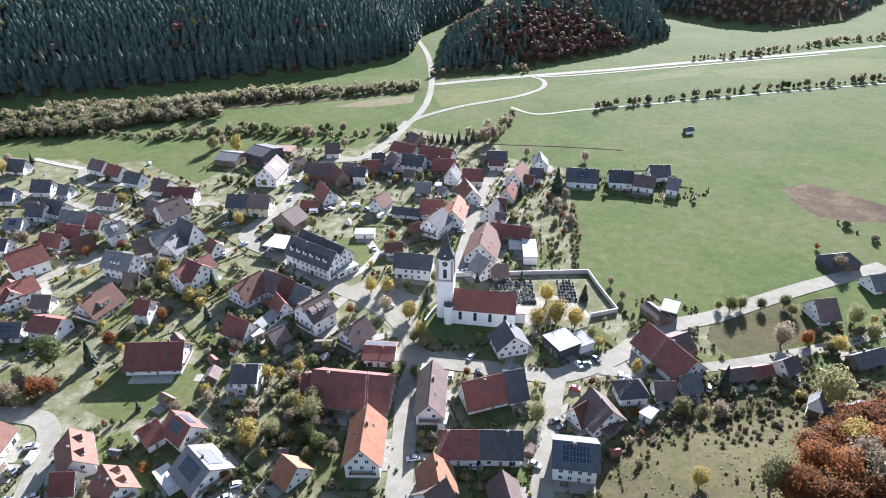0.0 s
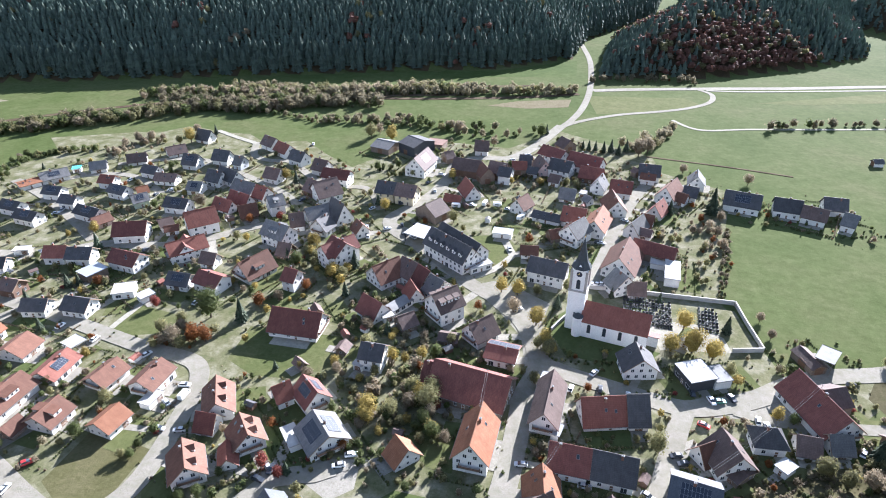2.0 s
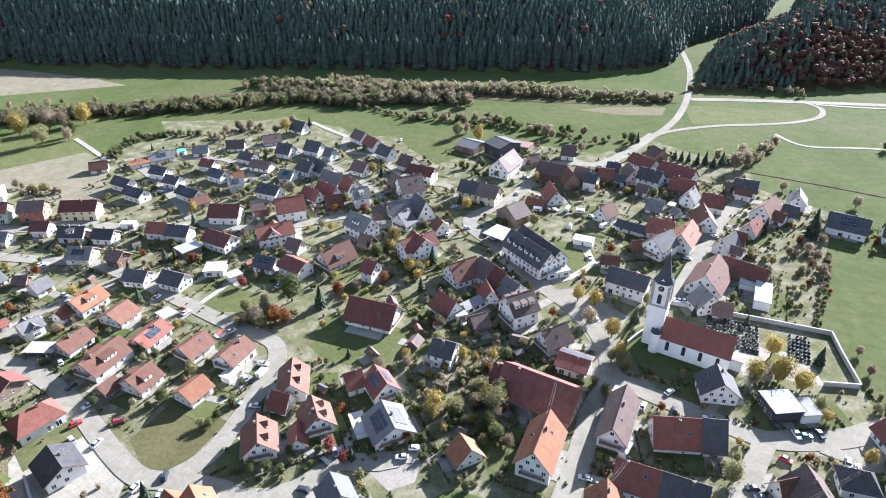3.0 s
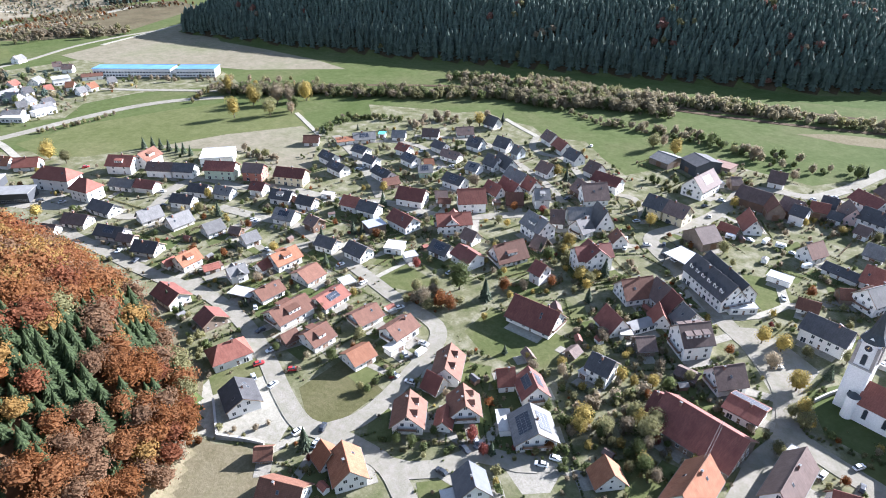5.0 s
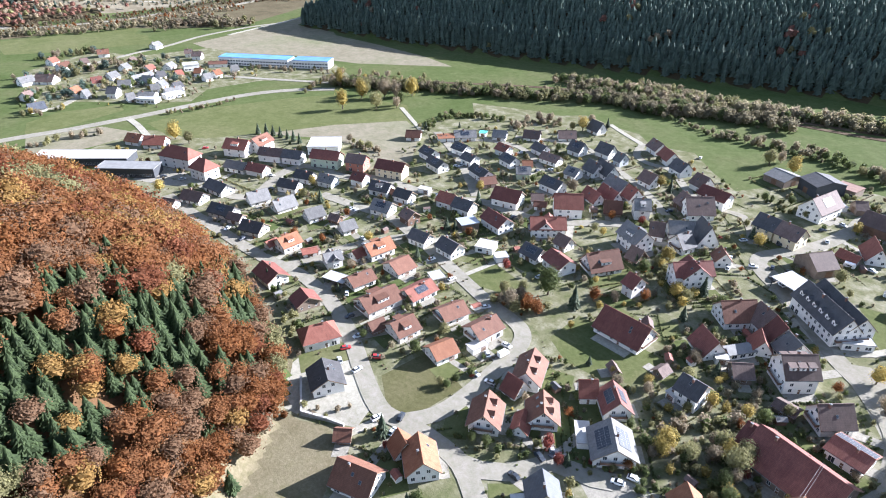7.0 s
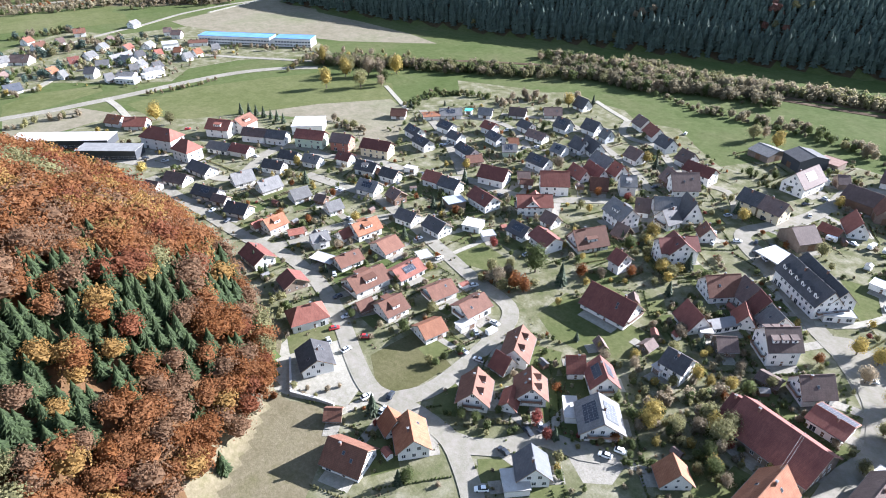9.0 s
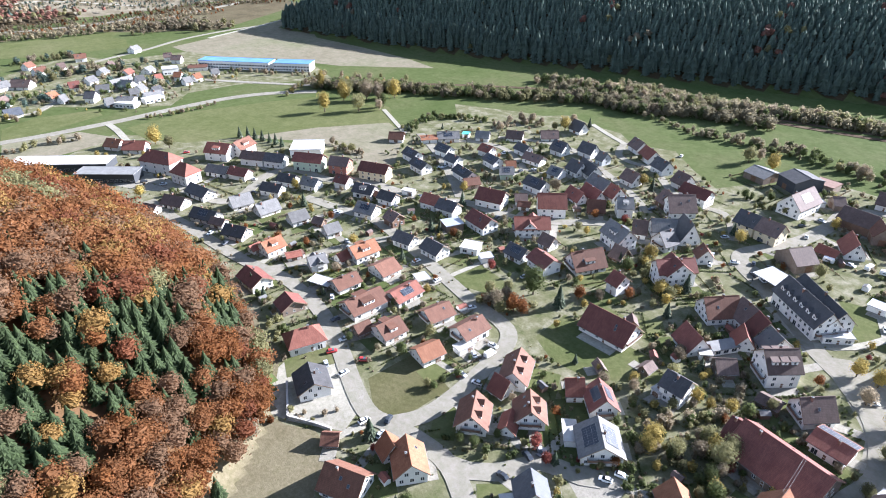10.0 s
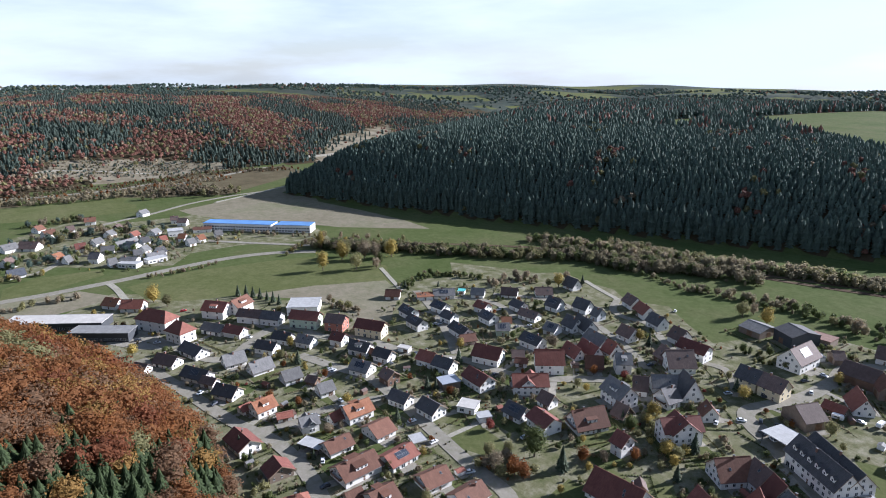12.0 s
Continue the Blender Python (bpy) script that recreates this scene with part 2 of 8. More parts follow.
def piece(name, me, parent, m):
    """One more object on a mesh that others use too."""
    ob = new(name, me)
    ob.parent = parent
    ob.matrix_local = m
    return ob


def box(bm, x0, x1, y0, y1, z0, z1, mat=0):
    v = [bm.verts.new(p) for p in ((x0, y0, z0), (x1, y0, z0), (x1, y1, z0), (x0, y1, z0), (x0, y0, z1), (x1, y0, z1), (x1, y1, z1), (x0, y1, z1))]
    for f in ((0, 3, 2, 1), (4, 5, 6, 7), (0, 1, 5, 4), (1, 2, 6, 5), (2, 3, 7, 6), (3, 0, 4, 7)):
        bm.faces.new([v[i] for i in f]).material_index = mat
    return v


def prism(bm, profile, x0, x1, mat=0):
    """A profile in y and z, drawn along x."""
    a = [bm.verts.new((x0, y, z)) for y, z in profile]
    b = [bm.verts.new((x1, y, z)) for y, z in profile]
    n = len(profile)
    fs = [bm.faces.new(a), bm.faces.new(b[::-1])]
    for i in range(n):
        fs.append(bm.faces.new((a[i], b[i], b[(i + 1) % n], a[(i + 1) % n])))
    for f in fs:
        f.material_index = mat
    bmesh.ops.recalc_face_normals(bm, faces=fs)


def tube(bm, a, b, r0, r1, n=6, mat=0):
    """A tapered round bar from a to b."""
    a, b = Vector(a), Vector(b)
    q = (b - a).to_track_quat("Z", "Y")
    rings = []
    for p, r in ((a, r0), (b, r1)):
        rings.append([bm.verts.new(p + q @ Vector((math.cos(i * 2 * math.pi / n) * r, math.sin(i * 2 * math.pi / n) * r, 0))) for i in range(n)])
    for i in range(n):
        bm.faces.new((rings[0][i], rings[0][(i + 1) % n], rings[1][(i + 1) % n], rings[1][i])).material_index = mat
    bm.faces.new(rings[1]).material_index = mat


# ---- terrain ----


def inside_distance(px, py, poly):
    """Signed distance to a closed outline, positive inside, for arrays of places."""
    px, py = np.asarray(px, float), np.asarray(py, float)
    best = np.full(px.shape, 1e9)
    odd = np.zeros(px.shape, bool)
    n = len(poly)
    for i in range(n):
        (ax, ay), (bx, by) = poly[i], poly[(i + 1) % n]
        dx, dy = bx - ax, by - ay
        t = np.clip(((px - ax) * dx + (py - ay) * dy) / (dx * dx + dy * dy), 0, 1)
        best = np.minimum(best, np.hypot(px - ax - t * dx, py - ay - t * dy))
        if dy != 0:
            cross = (ay > py) != (by > py)
            odd ^= cross & (px < ax + (py - ay) / dy * dx)
    return np.where(odd, best, -best)


SPRUCE_HILL = [(-790, 405), (-640, 440), (-522, 475), (-380, 530), (-240, 585), (-105, 636), (-35, 700), (-25, 800), (60, 1000), (120, 1500), (-1000, 2600), (-1500, 2500), (-1150, 1150), (-900, 620)]
MIXED_HILL = [(-4, 620), (102, 650), (201, 715), (276, 785), (300, 900), (420, 1300), (600, 2200), (250, 2300), (150, 1500), (90, 1000), (5, 790)]
EAST_HILL = [(292, 1000), (359, 890), (439, 850), (560, 905), (760, 1120), (1100, 1500), (1500, 2300), (640, 2300), (440, 1300)]
WEST_HILL = [(-1000, -400), (-1010, 98), (-1090, 345), (-1060, 600), (-1200, 900), (-1660, 1850), (-2000, 2700), (-4000, 2500), (-4000, -600)]
NEAR_HILL = [(-105, -30), (-131, 26), (-145, 43), (-158, 58), (-176, 68), (-225, 76), (-300, 70), (-350, 48), (-430, 10), (-520, -60), (-520, -400), (-80, -400), (-80, -90)]
CLEARCUT = [[(-1085, 150), (-1170, 190), (-1185, 300), (-1150, 390), (-1070, 458), (-1077, 371), (-1075, 217)], [(-1057.4, 604.8), (-1251.5, 771.1), (-1424.3, 1063.2), (-716.1, 564.3), (-737.4, 499.2)], [(-1076.2, 171.6), (-1131.3, 230.0), (-1133.9, 325.3), (-1107.7, 475.1), (-1045.5, 332.2)]]
PLATEAU_FIELDS = [[(-499, 1102), (-402, 1015), (-289, 913), (-207, 860), (-90, 840), (-60, 1500), (-408, 1691), (-468, 1309)], [(-544, 931), (-546, 1104), (-501, 1034), (-433, 837)]]
EAST_SLOPE = [(20, 60), (29, 105), (55, 136), (76, 150), (100, 152), (130, 160), (170, 176), (260, 190), (500, 210), (700, 60), (500, -300), (20, -300)]


def rise(px, py, poly, slope, top, soft=0.12):
    d = inside_distance(px, py, poly)
    h = np.clip(d, 0, None) * slope
    return top * (1 - np.exp(-h / top))


def height(px, py):
    """The lie of the land, for arrays of places."""
    px, py = np.asarray(px, float), np.asarray(py, float)
    r = np.hypot(px, py)
    z = np.zeros(px.shape)
    z = np.maximum(z, rise(px, py, SPRUCE_HILL, 1.15, 85 - 12 * np.clip((px + 450) / 300, 0, 1)))
    z = np.maximum(z, rise(px, py, MIXED_HILL, 0.7, 88))
    z = np.maximum(z, rise(px, py, EAST_HILL, 0.8, 90))
    z = np.maximum(z, rise(px, py, WEST_HILL, 0.26, 128))
    z = np.maximum(z, rise(px, py, NEAR_HILL, 1.25, 78))
    z = np.maximum(z, rise(px, py, EAST_SLOPE, 0.42, 60))
    swell = np.sin(px / 410 + 1.3) * np.cos(py / 370) + 0.6 * np.sin((px + py) / 230) + 0.4 * np.sin((px - 2 * py) / 610)
    z = z + np.clip((r - 1200) / 1500, 0, 1) * swell * 7
    far = np.clip((r - 2300) / 1100, 0, 1)
    z = z + far * far * (3 - 2 * far) * np.clip(58 + 34 * np.clip((-px - 1500) / 1500, 0, 1) + swell * 12 - z, 0, None)
    return z


def ground_z(x, y):
    return float(height(np.array([x]), np.array([y]))[0])


def stuff_mesh(name, verts, faces, mats, label, category, smooth=False, idx=None):
    me = bpy.data.meshes.new(name)
    verts = np.asarray(verts, np.float32).reshape(-1, 3)
    faces = np.asarray(faces, np.int32)
    k = faces.shape[1]
    me.vertices.add(len(verts))
    me.vertices.foreach_set("co", verts.ravel())
    me.loops.add(faces.size)
    me.loops.foreach_set("vertex_index", faces.ravel())
    me.polygons.add(len(faces))
    me.polygons.foreach_set("loop_start", np.arange(0, faces.size, k, dtype=np.int32))
    me.polygons.foreach_set("loop_total", np.full(len(faces), k, np.int32))
    for m in mats if isinstance(mats, (list, tuple)) else [mats]:
        me.materials.append(m)
    if idx is not None:
        me.polygons.foreach_set("material_index", np.asarray(idx, np.int32))
    me.polygons.foreach_set("use_smooth", np.full(len(faces), smooth))
    me.update()
    me.validate()
    ob = new(name, me)
    return ob


def build_ground():
    """One sheet of land out to the horizon, fine near the village and coarse far off."""
    u = np.linspace(-1, 1, 420)
    s = np.sinh(u * 4.4) / math.sinh(4.4)
    xs, ys = s * 4800, s * 4800 + 60
    gx, gy = np.meshgrid(xs, ys)
    gz = height(gx, gy)
    n = len(u)
    verts = np.stack([gx.ravel(), gy.ravel(), gz.ravel()], 1)
    i = np.arange(n * n).reshape(n, n)
    faces = np.stack([i[:-1, :-1].ravel(), i[:-1, 1:].ravel(), i[1:, 1:].ravel(), i[1:, :-1].ravel()], 1)
    cx, cy = verts[faces, 0].mean(1), verts[faces, 1].mean(1)
    mat = np.zeros(len(faces), int)
    for poly, edge in ((SPRUCE_HILL, 0), (MIXED_HILL, 0), (EAST_HILL, 0), (WEST_HILL, 0), (NEAR_HILL, 4)):
        mat[inside_distance(cx, cy, poly) > edge] = 1
    mat[inside_distance(cx, cy, EAST_SLOPE) > -10] = 2
    for poly in CLEARCUT:
        mat[inside_distance(cx, cy, poly) > 0] = 3
    away = np.nonzero((np.hypot(cx, cy) > 1300) & (mat == 0) | (np.hypot(cx, cy) > 2500))[0]
    woods = np.array([noise.noise(Vector((cx[i] / 420, cy[i] / 420, 5.0))) + 0.4 * noise.noise(Vector((cx[i] / 130, cy[i] / 130, 1.0))) for i in away])
    mat[away] = np.where(woods > -0.08, 4, 5)
    foot = inside_distance(cx, cy, NEAR_HILL)
    mat[(foot > 4) & (mat == 1)] = 7
    mat[(foot > -16) & (foot < 5) & (cy < 62) & (cx > -175)] = 6
    for poly in PLATEAU_FIELDS:
        mat[inside_distance(cx, cy, poly) > 0] = 0
    ob = stuff_mesh("ground", verts, faces, [G_MEADOW, G_FOREST, G_DRY, G_FELLED, G_WOODS, G_PASTURE, G_HAY, G_LITTER], "", "", True, mat)
    return tagged(ob, "green valley meadows rising to wooded hills", "ground", "", "structure")


build_ground()


def drape(px, py, lift):
    return np.stack([px, py, height(px, py) + lift], 1)


def ribbon(name, pts, width, mat, label, category, lift=0.06, step=6.0):
    """A road or path of one width along a line of places, lying on the land."""
    p = np.array(pts, float)
    # smooth the line
    t = np.arange(len(p))
    tt = np.linspace(0, len(p) - 1, max(2, int(np.hypot(*np.diff(p, axis=0).T).sum() / step)))
    q = []
    for a in tt:
        i = int(min(a, len(p) - 2))
        u = a - i
        p0, p1, p2, p3 = p[max(i - 1, 0)], p[i], p[i + 1], p[min(i + 2, len(p) - 1)]
        q.append(0.5 * (2 * p1 + (p2 - p0) * u + (2 * p0 - 5 * p1 + 4 * p2 - p3) * u**2 + (3 * p1 - p0 - 3 * p2 + p3) * u**3))
    q = np.array(q)
    d = np.gradient(q, axis=0)
    d /= np.linalg.norm(d, axis=1)[:, None] + 1e-9
    nrm = np.stack([-d[:, 1], d[:, 0]], 1) * width / 2
    rows = [q + nrm, q - nrm]
    verts = np.concatenate([drape(r[:, 0], r[:, 1], lift) for r in rows] + [drape(r[:, 0], r[:, 1], lift - 0.3) for r in rows])
    n = len(q)
    k = np.arange(n - 1)
    top = np.stack([k, k + n, k + n + 1, k + 1], 1)
    s1 = np.stack([k, k + 1, k + 1 + 2 * n, k + 2 * n], 1)
    s2 = np.stack([k + n, k + 3 * n, k + 1 + 3 * n, k + 1 + n], 1)
    ob = stuff_mesh(name, verts, np.concatenate([top, s1, s2]), mat, "", "", False)
    ROADS.append((q, width))
    ROAD_PTS.extend((a[0], a[1], width / 2) for a in q)
    return tagged(ob, label, category, "", "structure")


ROADS, FOOTPRINTS, CLEAR, ROAD_PTS = [], [], [], []


def patch(name, pts, mat, label, category, lift=0.03):
    """A field, yard or lawn inside an outline, lying on level land."""
    if name in ("lawn", "plaza", "field", "cemetery_ground"):
        CLEAR.append(pts)
    bm = bmesh.new()
    f = bm.faces.new([bm.verts.new((x, y, lift)) for x, y in pts])
    bmesh.ops.triangulate(bm, faces=[f])
    bmesh.ops.recalc_face_normals(bm, faces=bm.faces[:])
    if bm.faces[:][0].normal.z < 0:
        bmesh.ops.reverse_faces(bm, faces=bm.faces[:])
    r = bmesh.ops.extrude_face_region(bm, geom=bm.faces[:])
    for v in r["geom"]:
        if isinstance(v, bmesh.types.BMVert):
            v.co.z += 0.004
    ob = part(name, bm, mat)
    return tagged(ob, label, category, "", "structure")

# ---- houses ----


def panelled(name, w, h, d, nx, nz, rim, deep, mats, z0=0.0):
    """A block whose front, at +y, is divided into sunken panels."""
    bm = bmesh.new()
    g = [[bm.verts.new((-w / 2 + w * i / nx, d, z0 + h * k / nz)) for i in range(nx + 1)] for k in range(nz + 1)]
    a, b, c, e = [bm.verts.new((x, -0.03, z)) for x, z in ((-w / 2, z0), (w / 2, z0), (w / 2, z0 + h), (-w / 2, z0 + h))]
    cells = [bm.faces.new((g[k][i], g[k + 1][i], g[k + 1][i + 1], g[k][i + 1])) for k in range(nz) for i in range(nx)]
    bm.faces.new((a, b, c, e))
    bm.faces.new([a, *g[0], b])
    bm.faces.new([b, *[g[k][nx] for k in range(nz + 1)], c])
    bm.faces.new([c, *g[nz][::-1], e])
    bm.faces.new([e, *[g[k][0] for k in range(nz, -1, -1)], a])
    bmesh.ops.recalc_face_normals(bm, faces=bm.faces[:])
    bmesh.ops.inset_individual(bm, faces=cells, thickness=rim, depth=-deep)
    for f in cells:
        f.material_index = 1
    return mesh_of(name, bm, mats)


def window_mesh(w, h, cross=True):
    return panelled("window", w, h, 0.08, 2 if cross else 1, 1, 0.07, 0.05, [M_FRAME, M_GLASS])


W_STD, W_WIDE, W_SMALL = window_mesh(1.2, 1.4), window_mesh(2.2, 1.5), window_mesh(0.85, 0.95, False)
W_DOOR = window_mesh(1.9, 2.15)
D_STD = panelled("door", 1.1, 2.1, 0.08, 1, 2, 0.12, 0.03, [M_FRAME, M_WOODDOOR])
D_GATE = panelled("garage_door", 2.6, 2.2, 0.06, 1, 5, 0.03, 0.02, [M_FRAME, M_WOODDOOR])
D_BARN = panelled("barn_door", 3.6, 3.4, 0.08, 6, 1, 0.03, 0.02, [M_WOODDOOR, M_WOODDOOR])


def pv_mesh(cols, rows):
    me = panelled("solar_panel", cols * 1.0, rows * 1.65, 0.06, cols, rows, 0.035, 0.008, [M_METAL, M_PV], -rows * 1.65 / 2)
    me.transform(Matrix.Rotation(radians(90), 4, "X"))
    return me


PV = {n: pv_mesh(*n) for n in ((4, 2), (6, 2), (8, 3), (12, 3))}
SKYLIGHT = None


def skylight_mesh():
    bm = bmesh.new()
    box(bm, -0.45, 0.45, -0.6, 0.6, 0, 0.10)
    box(bm, -0.36, 0.36, -0.5, 0.5, 0.10, 0.13, 1)
    return mesh_of("skylight", bm, [M_TIN, M_GLASS])


SKYLIGHT = skylight_mesh()


def chimney_mesh():
    bm = bmesh.new()
    box(bm, -0.35, 0.35, -0.3, 0.3, -1.2, 1.0)
    box(bm, -0.45, 0.45, -0.4, 0.4, 1.0, 1.1, 1)
    box(bm, -0.14, 0.14, -0.12, 0.12, 1.1, 1.35, 1)
    return mesh_of("chimney", bm, [M_CHIM, M_TIN])


CHIMNEY = chimney_mesh()


def gable_roof(bm, L, w, he, hr, over, gab, thick=0.28, hip=False):
    """Two slabs that meet at the ridge; hip: the ends slope too."""
    k = (hr - he) / (w / 2)
    y1, z1 = w / 2 + over, he - over * k
    x1 = L / 2 + gab
    if not hip:
        prism(bm, [(0, hr), (y1, z1), (y1, z1 + thick), (0, hr + thick)], -x1, x1)
        prism(bm, [(0, hr), (0, hr + thick), (-y1, z1 + thick), (-y1, z1)], -x1, x1)
        return
    rx = max(0.6, L / 2 - w * 0.36)
    lo = [bm.verts.new(p) for p in ((-x1, -y1, z1), (x1, -y1, z1), (x1, y1, z1), (-x1, y1, z1))]
    up = [bm.verts.new((v.co.x, v.co.y, v.co.z + thick)) for v in lo]
    ra, rb = bm.verts.new((-rx, 0, hr + thick)), bm.verts.new((rx, 0, hr + thick))
    fs = [bm.faces.new(lo[::-1]), bm.faces.new((up[0], up[1], rb, ra)), bm.faces.new((up[1], up[2], rb)), bm.faces.new((up[2], up[3], ra, rb)), bm.faces.new((up[3], up[0], ra))]
    for i in range(4):
        fs.append(bm.faces.new((lo[i], lo[(i + 1) % 4], up[(i + 1) % 4], up[i])))
    bmesh.ops.recalc_face_normals(bm, faces=fs)


ROOF_WORDS = {"red": "red clay tile", "darkred": "dark red tile", "orange": "orange clay tile", "pale": "faded terracotta tile", "brown": "brown tile", "black": "anthracite tile", "grey": "grey tile", "blue": "slate blue tile"}
WALL_WORDS = {"white": "white rendered", "yellow": "cream rendered", "pink": "rose rendered", "green": "sage green rendered", "grey": "grey rendered", "red": "oxide red rendered", "brown": "brown timber-clad", "wood": "weathered timber", "dark": "dark clad"}


def house(x, y, turn, L, w, he, hr, roof, wall, flags="", name="", label="", z=None):
    """A pitched-roof building. turn: the ridge's direction in degrees; L, w: its length and width; he, hr: eaves and ridge."""
    rnd = random.Random(int(x * 7 + y * 13))
    barn = "b" in flags
    small = he < 3.6 and L < 11
    kind = name or ("barn" if barn else "shed" if small else "house")
    top = tagged(new(kind), label or f"{WALL_WORDS[wall]} {kind} with {'hipped ' if 'h' in flags else ''}{ROOF_WORDS[roof]} roof", "building", "village buildings", "")
    top.matrix_world = pose(x, y, ground_z(x, y) if z is None else z, 0, 0, turn)
    FOOTPRINTS.append((x, y, math.cos(radians(turn)), math.sin(radians(turn)), L / 2 + 0.8, w / 2 + 0.8))
    over, gab = (0.85, 0.75) if not barn else (0.5, 0.4)
    hl, hw = L / 2, w / 2
    bm = bmesh.new()
    if "h" in flags:
        box(bm, -hl, hl, -hw, hw, -1.5, he + 0.05)
    else:
        prism(bm, [(-hw, -1.5), (hw, -1.5), (hw, he), (0, hr), (-hw, he)], -hl, hl)
    part("wall", bm, WALLS[wall], top)
    bm = bmesh.new()
    gable_roof(bm, L, w, he, hr, over, gab, hip="h" in flags)
    part("roof", bm, ROOFS[roof], top)
    slope = math.atan2(hr - he, hw)
    zs = lambda yy: hr - abs(yy) * math.tan(slope) + 0.28 / math.cos(slope) * 0.0 + 0.28
    if "h" not in flags:
        bm = bmesh.new()
        tube(bm, (-hl - gab, 0, hr + 0.27), (hl + gab, 0, hr + 0.27), 0.16, 0.16, 6)
        part("ridge_cap", bm, ROOFS[roof], top)
        if not barn:
            for sx in (-1, 1) if math.hypot(x, y) < 330 else ():
                bm = bmesh.new()
                xe, ze = sx * (hl + gab), he - over * math.tan(slope)
                prism(bm, [(-hw - over, ze - 0.12), (0, hr - 0.12), (hw + over, ze - 0.12), (hw + over, ze + 0.22), (0, hr + 0.22), (-hw - over, ze + 0.22)], xe - 0.04, xe + 0.04)
                part("verge_board", bm, M_BOARD, top)
    if not barn and math.hypot(x, y) < 260:
        for sy in (-1, 1):
            bm = bmesh.new()
            zz = he - (over + 0.05) * math.tan(slope) + 0.1
            tube(bm, (-hl - gab, sy * (hw + over + 0.07), zz), (hl + gab, sy * (hw + over + 0.07), zz), 0.08, 0.08, 5)
            part("gutter", bm, M_TIN, top)
    if not small and not barn:
        cx, cy = rnd.uniform(-0.3, 0.3) * L, rnd.choice((-1, 1)) * rnd.uniform(0.3, 1.2)
        piece("chimney", CHIMNEY, top, pose(cx, cy, zs(cy) + 0.4))
    # openings on the four sides
    if barn:
        piece("barn_door", D_BARN, top, pose(rnd.uniform(-0.2, 0.2) * L, -hw, 0, 0, 0, 180) if L > 8 else pose(-hl, 0, 0, 0, 0, 90))
        piece("barn_door", D_BARN, top, pose(hl, 0, 0, 0, 0, -90))
        return top
    floors = max(1, int((he + 0.3) / 2.6))
    dist = math.hypot(x, y)
    gap = 2.7 if dist < 300 else 3.8 if dist < 400 else 6.0
    for sy in (-1, 1):
        n = max(1, int((L - 1.6) / gap))
        for k in range(floors):
            for i in range(n):
                px = (i - (n - 1) / 2) * (L - 1.6) / n
                if k == 0 and i == n // 2 and sy < 0:
                    piece("door", D_GATE if small else D_STD, top, pose(px, sy * hw, 0.1, 0, 0, 180))
                    continue
                if rnd.random() < 0.15:
                    continue
                me = W_SMALL if small else (W_DOOR if k == 0 and rnd.random() < 0.25 else W_STD)
                zb = 0.15 + k * 2.65 if me is W_DOOR else 1.0 + k * 2.65
                if zb + 1.4 < he:
                    piece("window", me, top, pose(px, sy * hw, zb, 0, 0, 180 if sy < 0 else 0))
    for sx in (-1, 1):
        if "h" in flags:
            rows = floors
        else:
            rows = floors + (1 if hr - he > 2.2 else 0) + (1 if hr - he > 4.6 else 0)
        for k in range(rows):
            zb = 1.0 + k * 2.65
            room = hw if zb + 1.4 < he or "h" in flags else (hr - zb - 1.5) / max(0.1, math.tan(slope))
            if room < 0.8:
                continue
            n = max(1, int((2 * room - 0.6) / gap))
            for i in range(n):
                if rnd.random() < 0.1 and n > 1:
                    continue
                py = (i - (n - 1) / 2) * min(2 * room / n, 3.2)
                if k < floors and n > 1:
                    py = (i - (n - 1) / 2) * (2 * room) / n
                piece("window", W_SMALL if small else W_STD, top, pose(sx * hl, py, zb, 0, 0, -90 if sx > 0 else 90))
    if not small and dist < 300 and "h" not in flags and w > 8.5 and rnd.random() < 0.6:
        balcony(top, rnd.choice((-1, 1)) * hl if abs(math.sin(radians(turn))) < 0.7 else (-1 if math.sin(radians(turn)) > 0 else 1) * hl, w * rnd.uniform(0.55, 0.8), 2.75)
    # roof furniture
    if "s" in flags:
        key = (8, 3) if L > 11 and w > 10 else (6, 2) if L > 8.5 else (4, 2)
        for sy in (-1,) if rnd.random() < 0.6 else (-1, 1):
            yy = sy * hw * 0.5
            piece("solar_panel", PV[key], top, pose(0, yy, zs(yy) + 0.12, -sy * math.degrees(slope), 0, 0))
    elif not small and rnd.random() < 0.65:
        for i in range(rnd.randint(1, 3)):
            sy = rnd.choice((-1, 1))
            yy = sy * hw * rnd.uniform(0.35, 0.6)
            piece("skylight", SKYLIGHT, top, pose(rnd.uniform(-0.36, 0.36) * L, yy, zs(yy) - 0.02, -sy * math.degrees(slope), 0, 0))
    if "S" in flags:
        yy = hw * 0.5
        piece("solar_panel", PV[(12, 3)], top, pose(0, yy, zs(yy) + 0.12, -math.degrees(slope), 0, 0))
    nd = 3 if "D" in flags else 1 if "d" in flags else 0
    for sy in (-1, 1) if nd else ():
        for i in range(nd):
            dx = 0 if nd == 1 else (i - 1) * L * 0.3
            dw, yb = (L * 0.32, sy * hw * 0.78) if nd == 1 else (L * 0.2, sy * hw * 0.72)
            yt = yb - sy * min(1.95 / math.tan(slope), hw * 0.66)
            dormer(top, dx, dw, yb, yt, zs(yb), zs(yt), sy, roof, wall)
    for sy in (-1, 1) if "G" in flags else ():
        n = max(3, int(L / 4.0))
        for i in range(n):
            gable_dormer(top, (i - (n - 1) / 2) * L * 0.92 / n, 2.1, sy * hw * 0.8, zs(hw * 0.8), slope, sy, roof, wall)
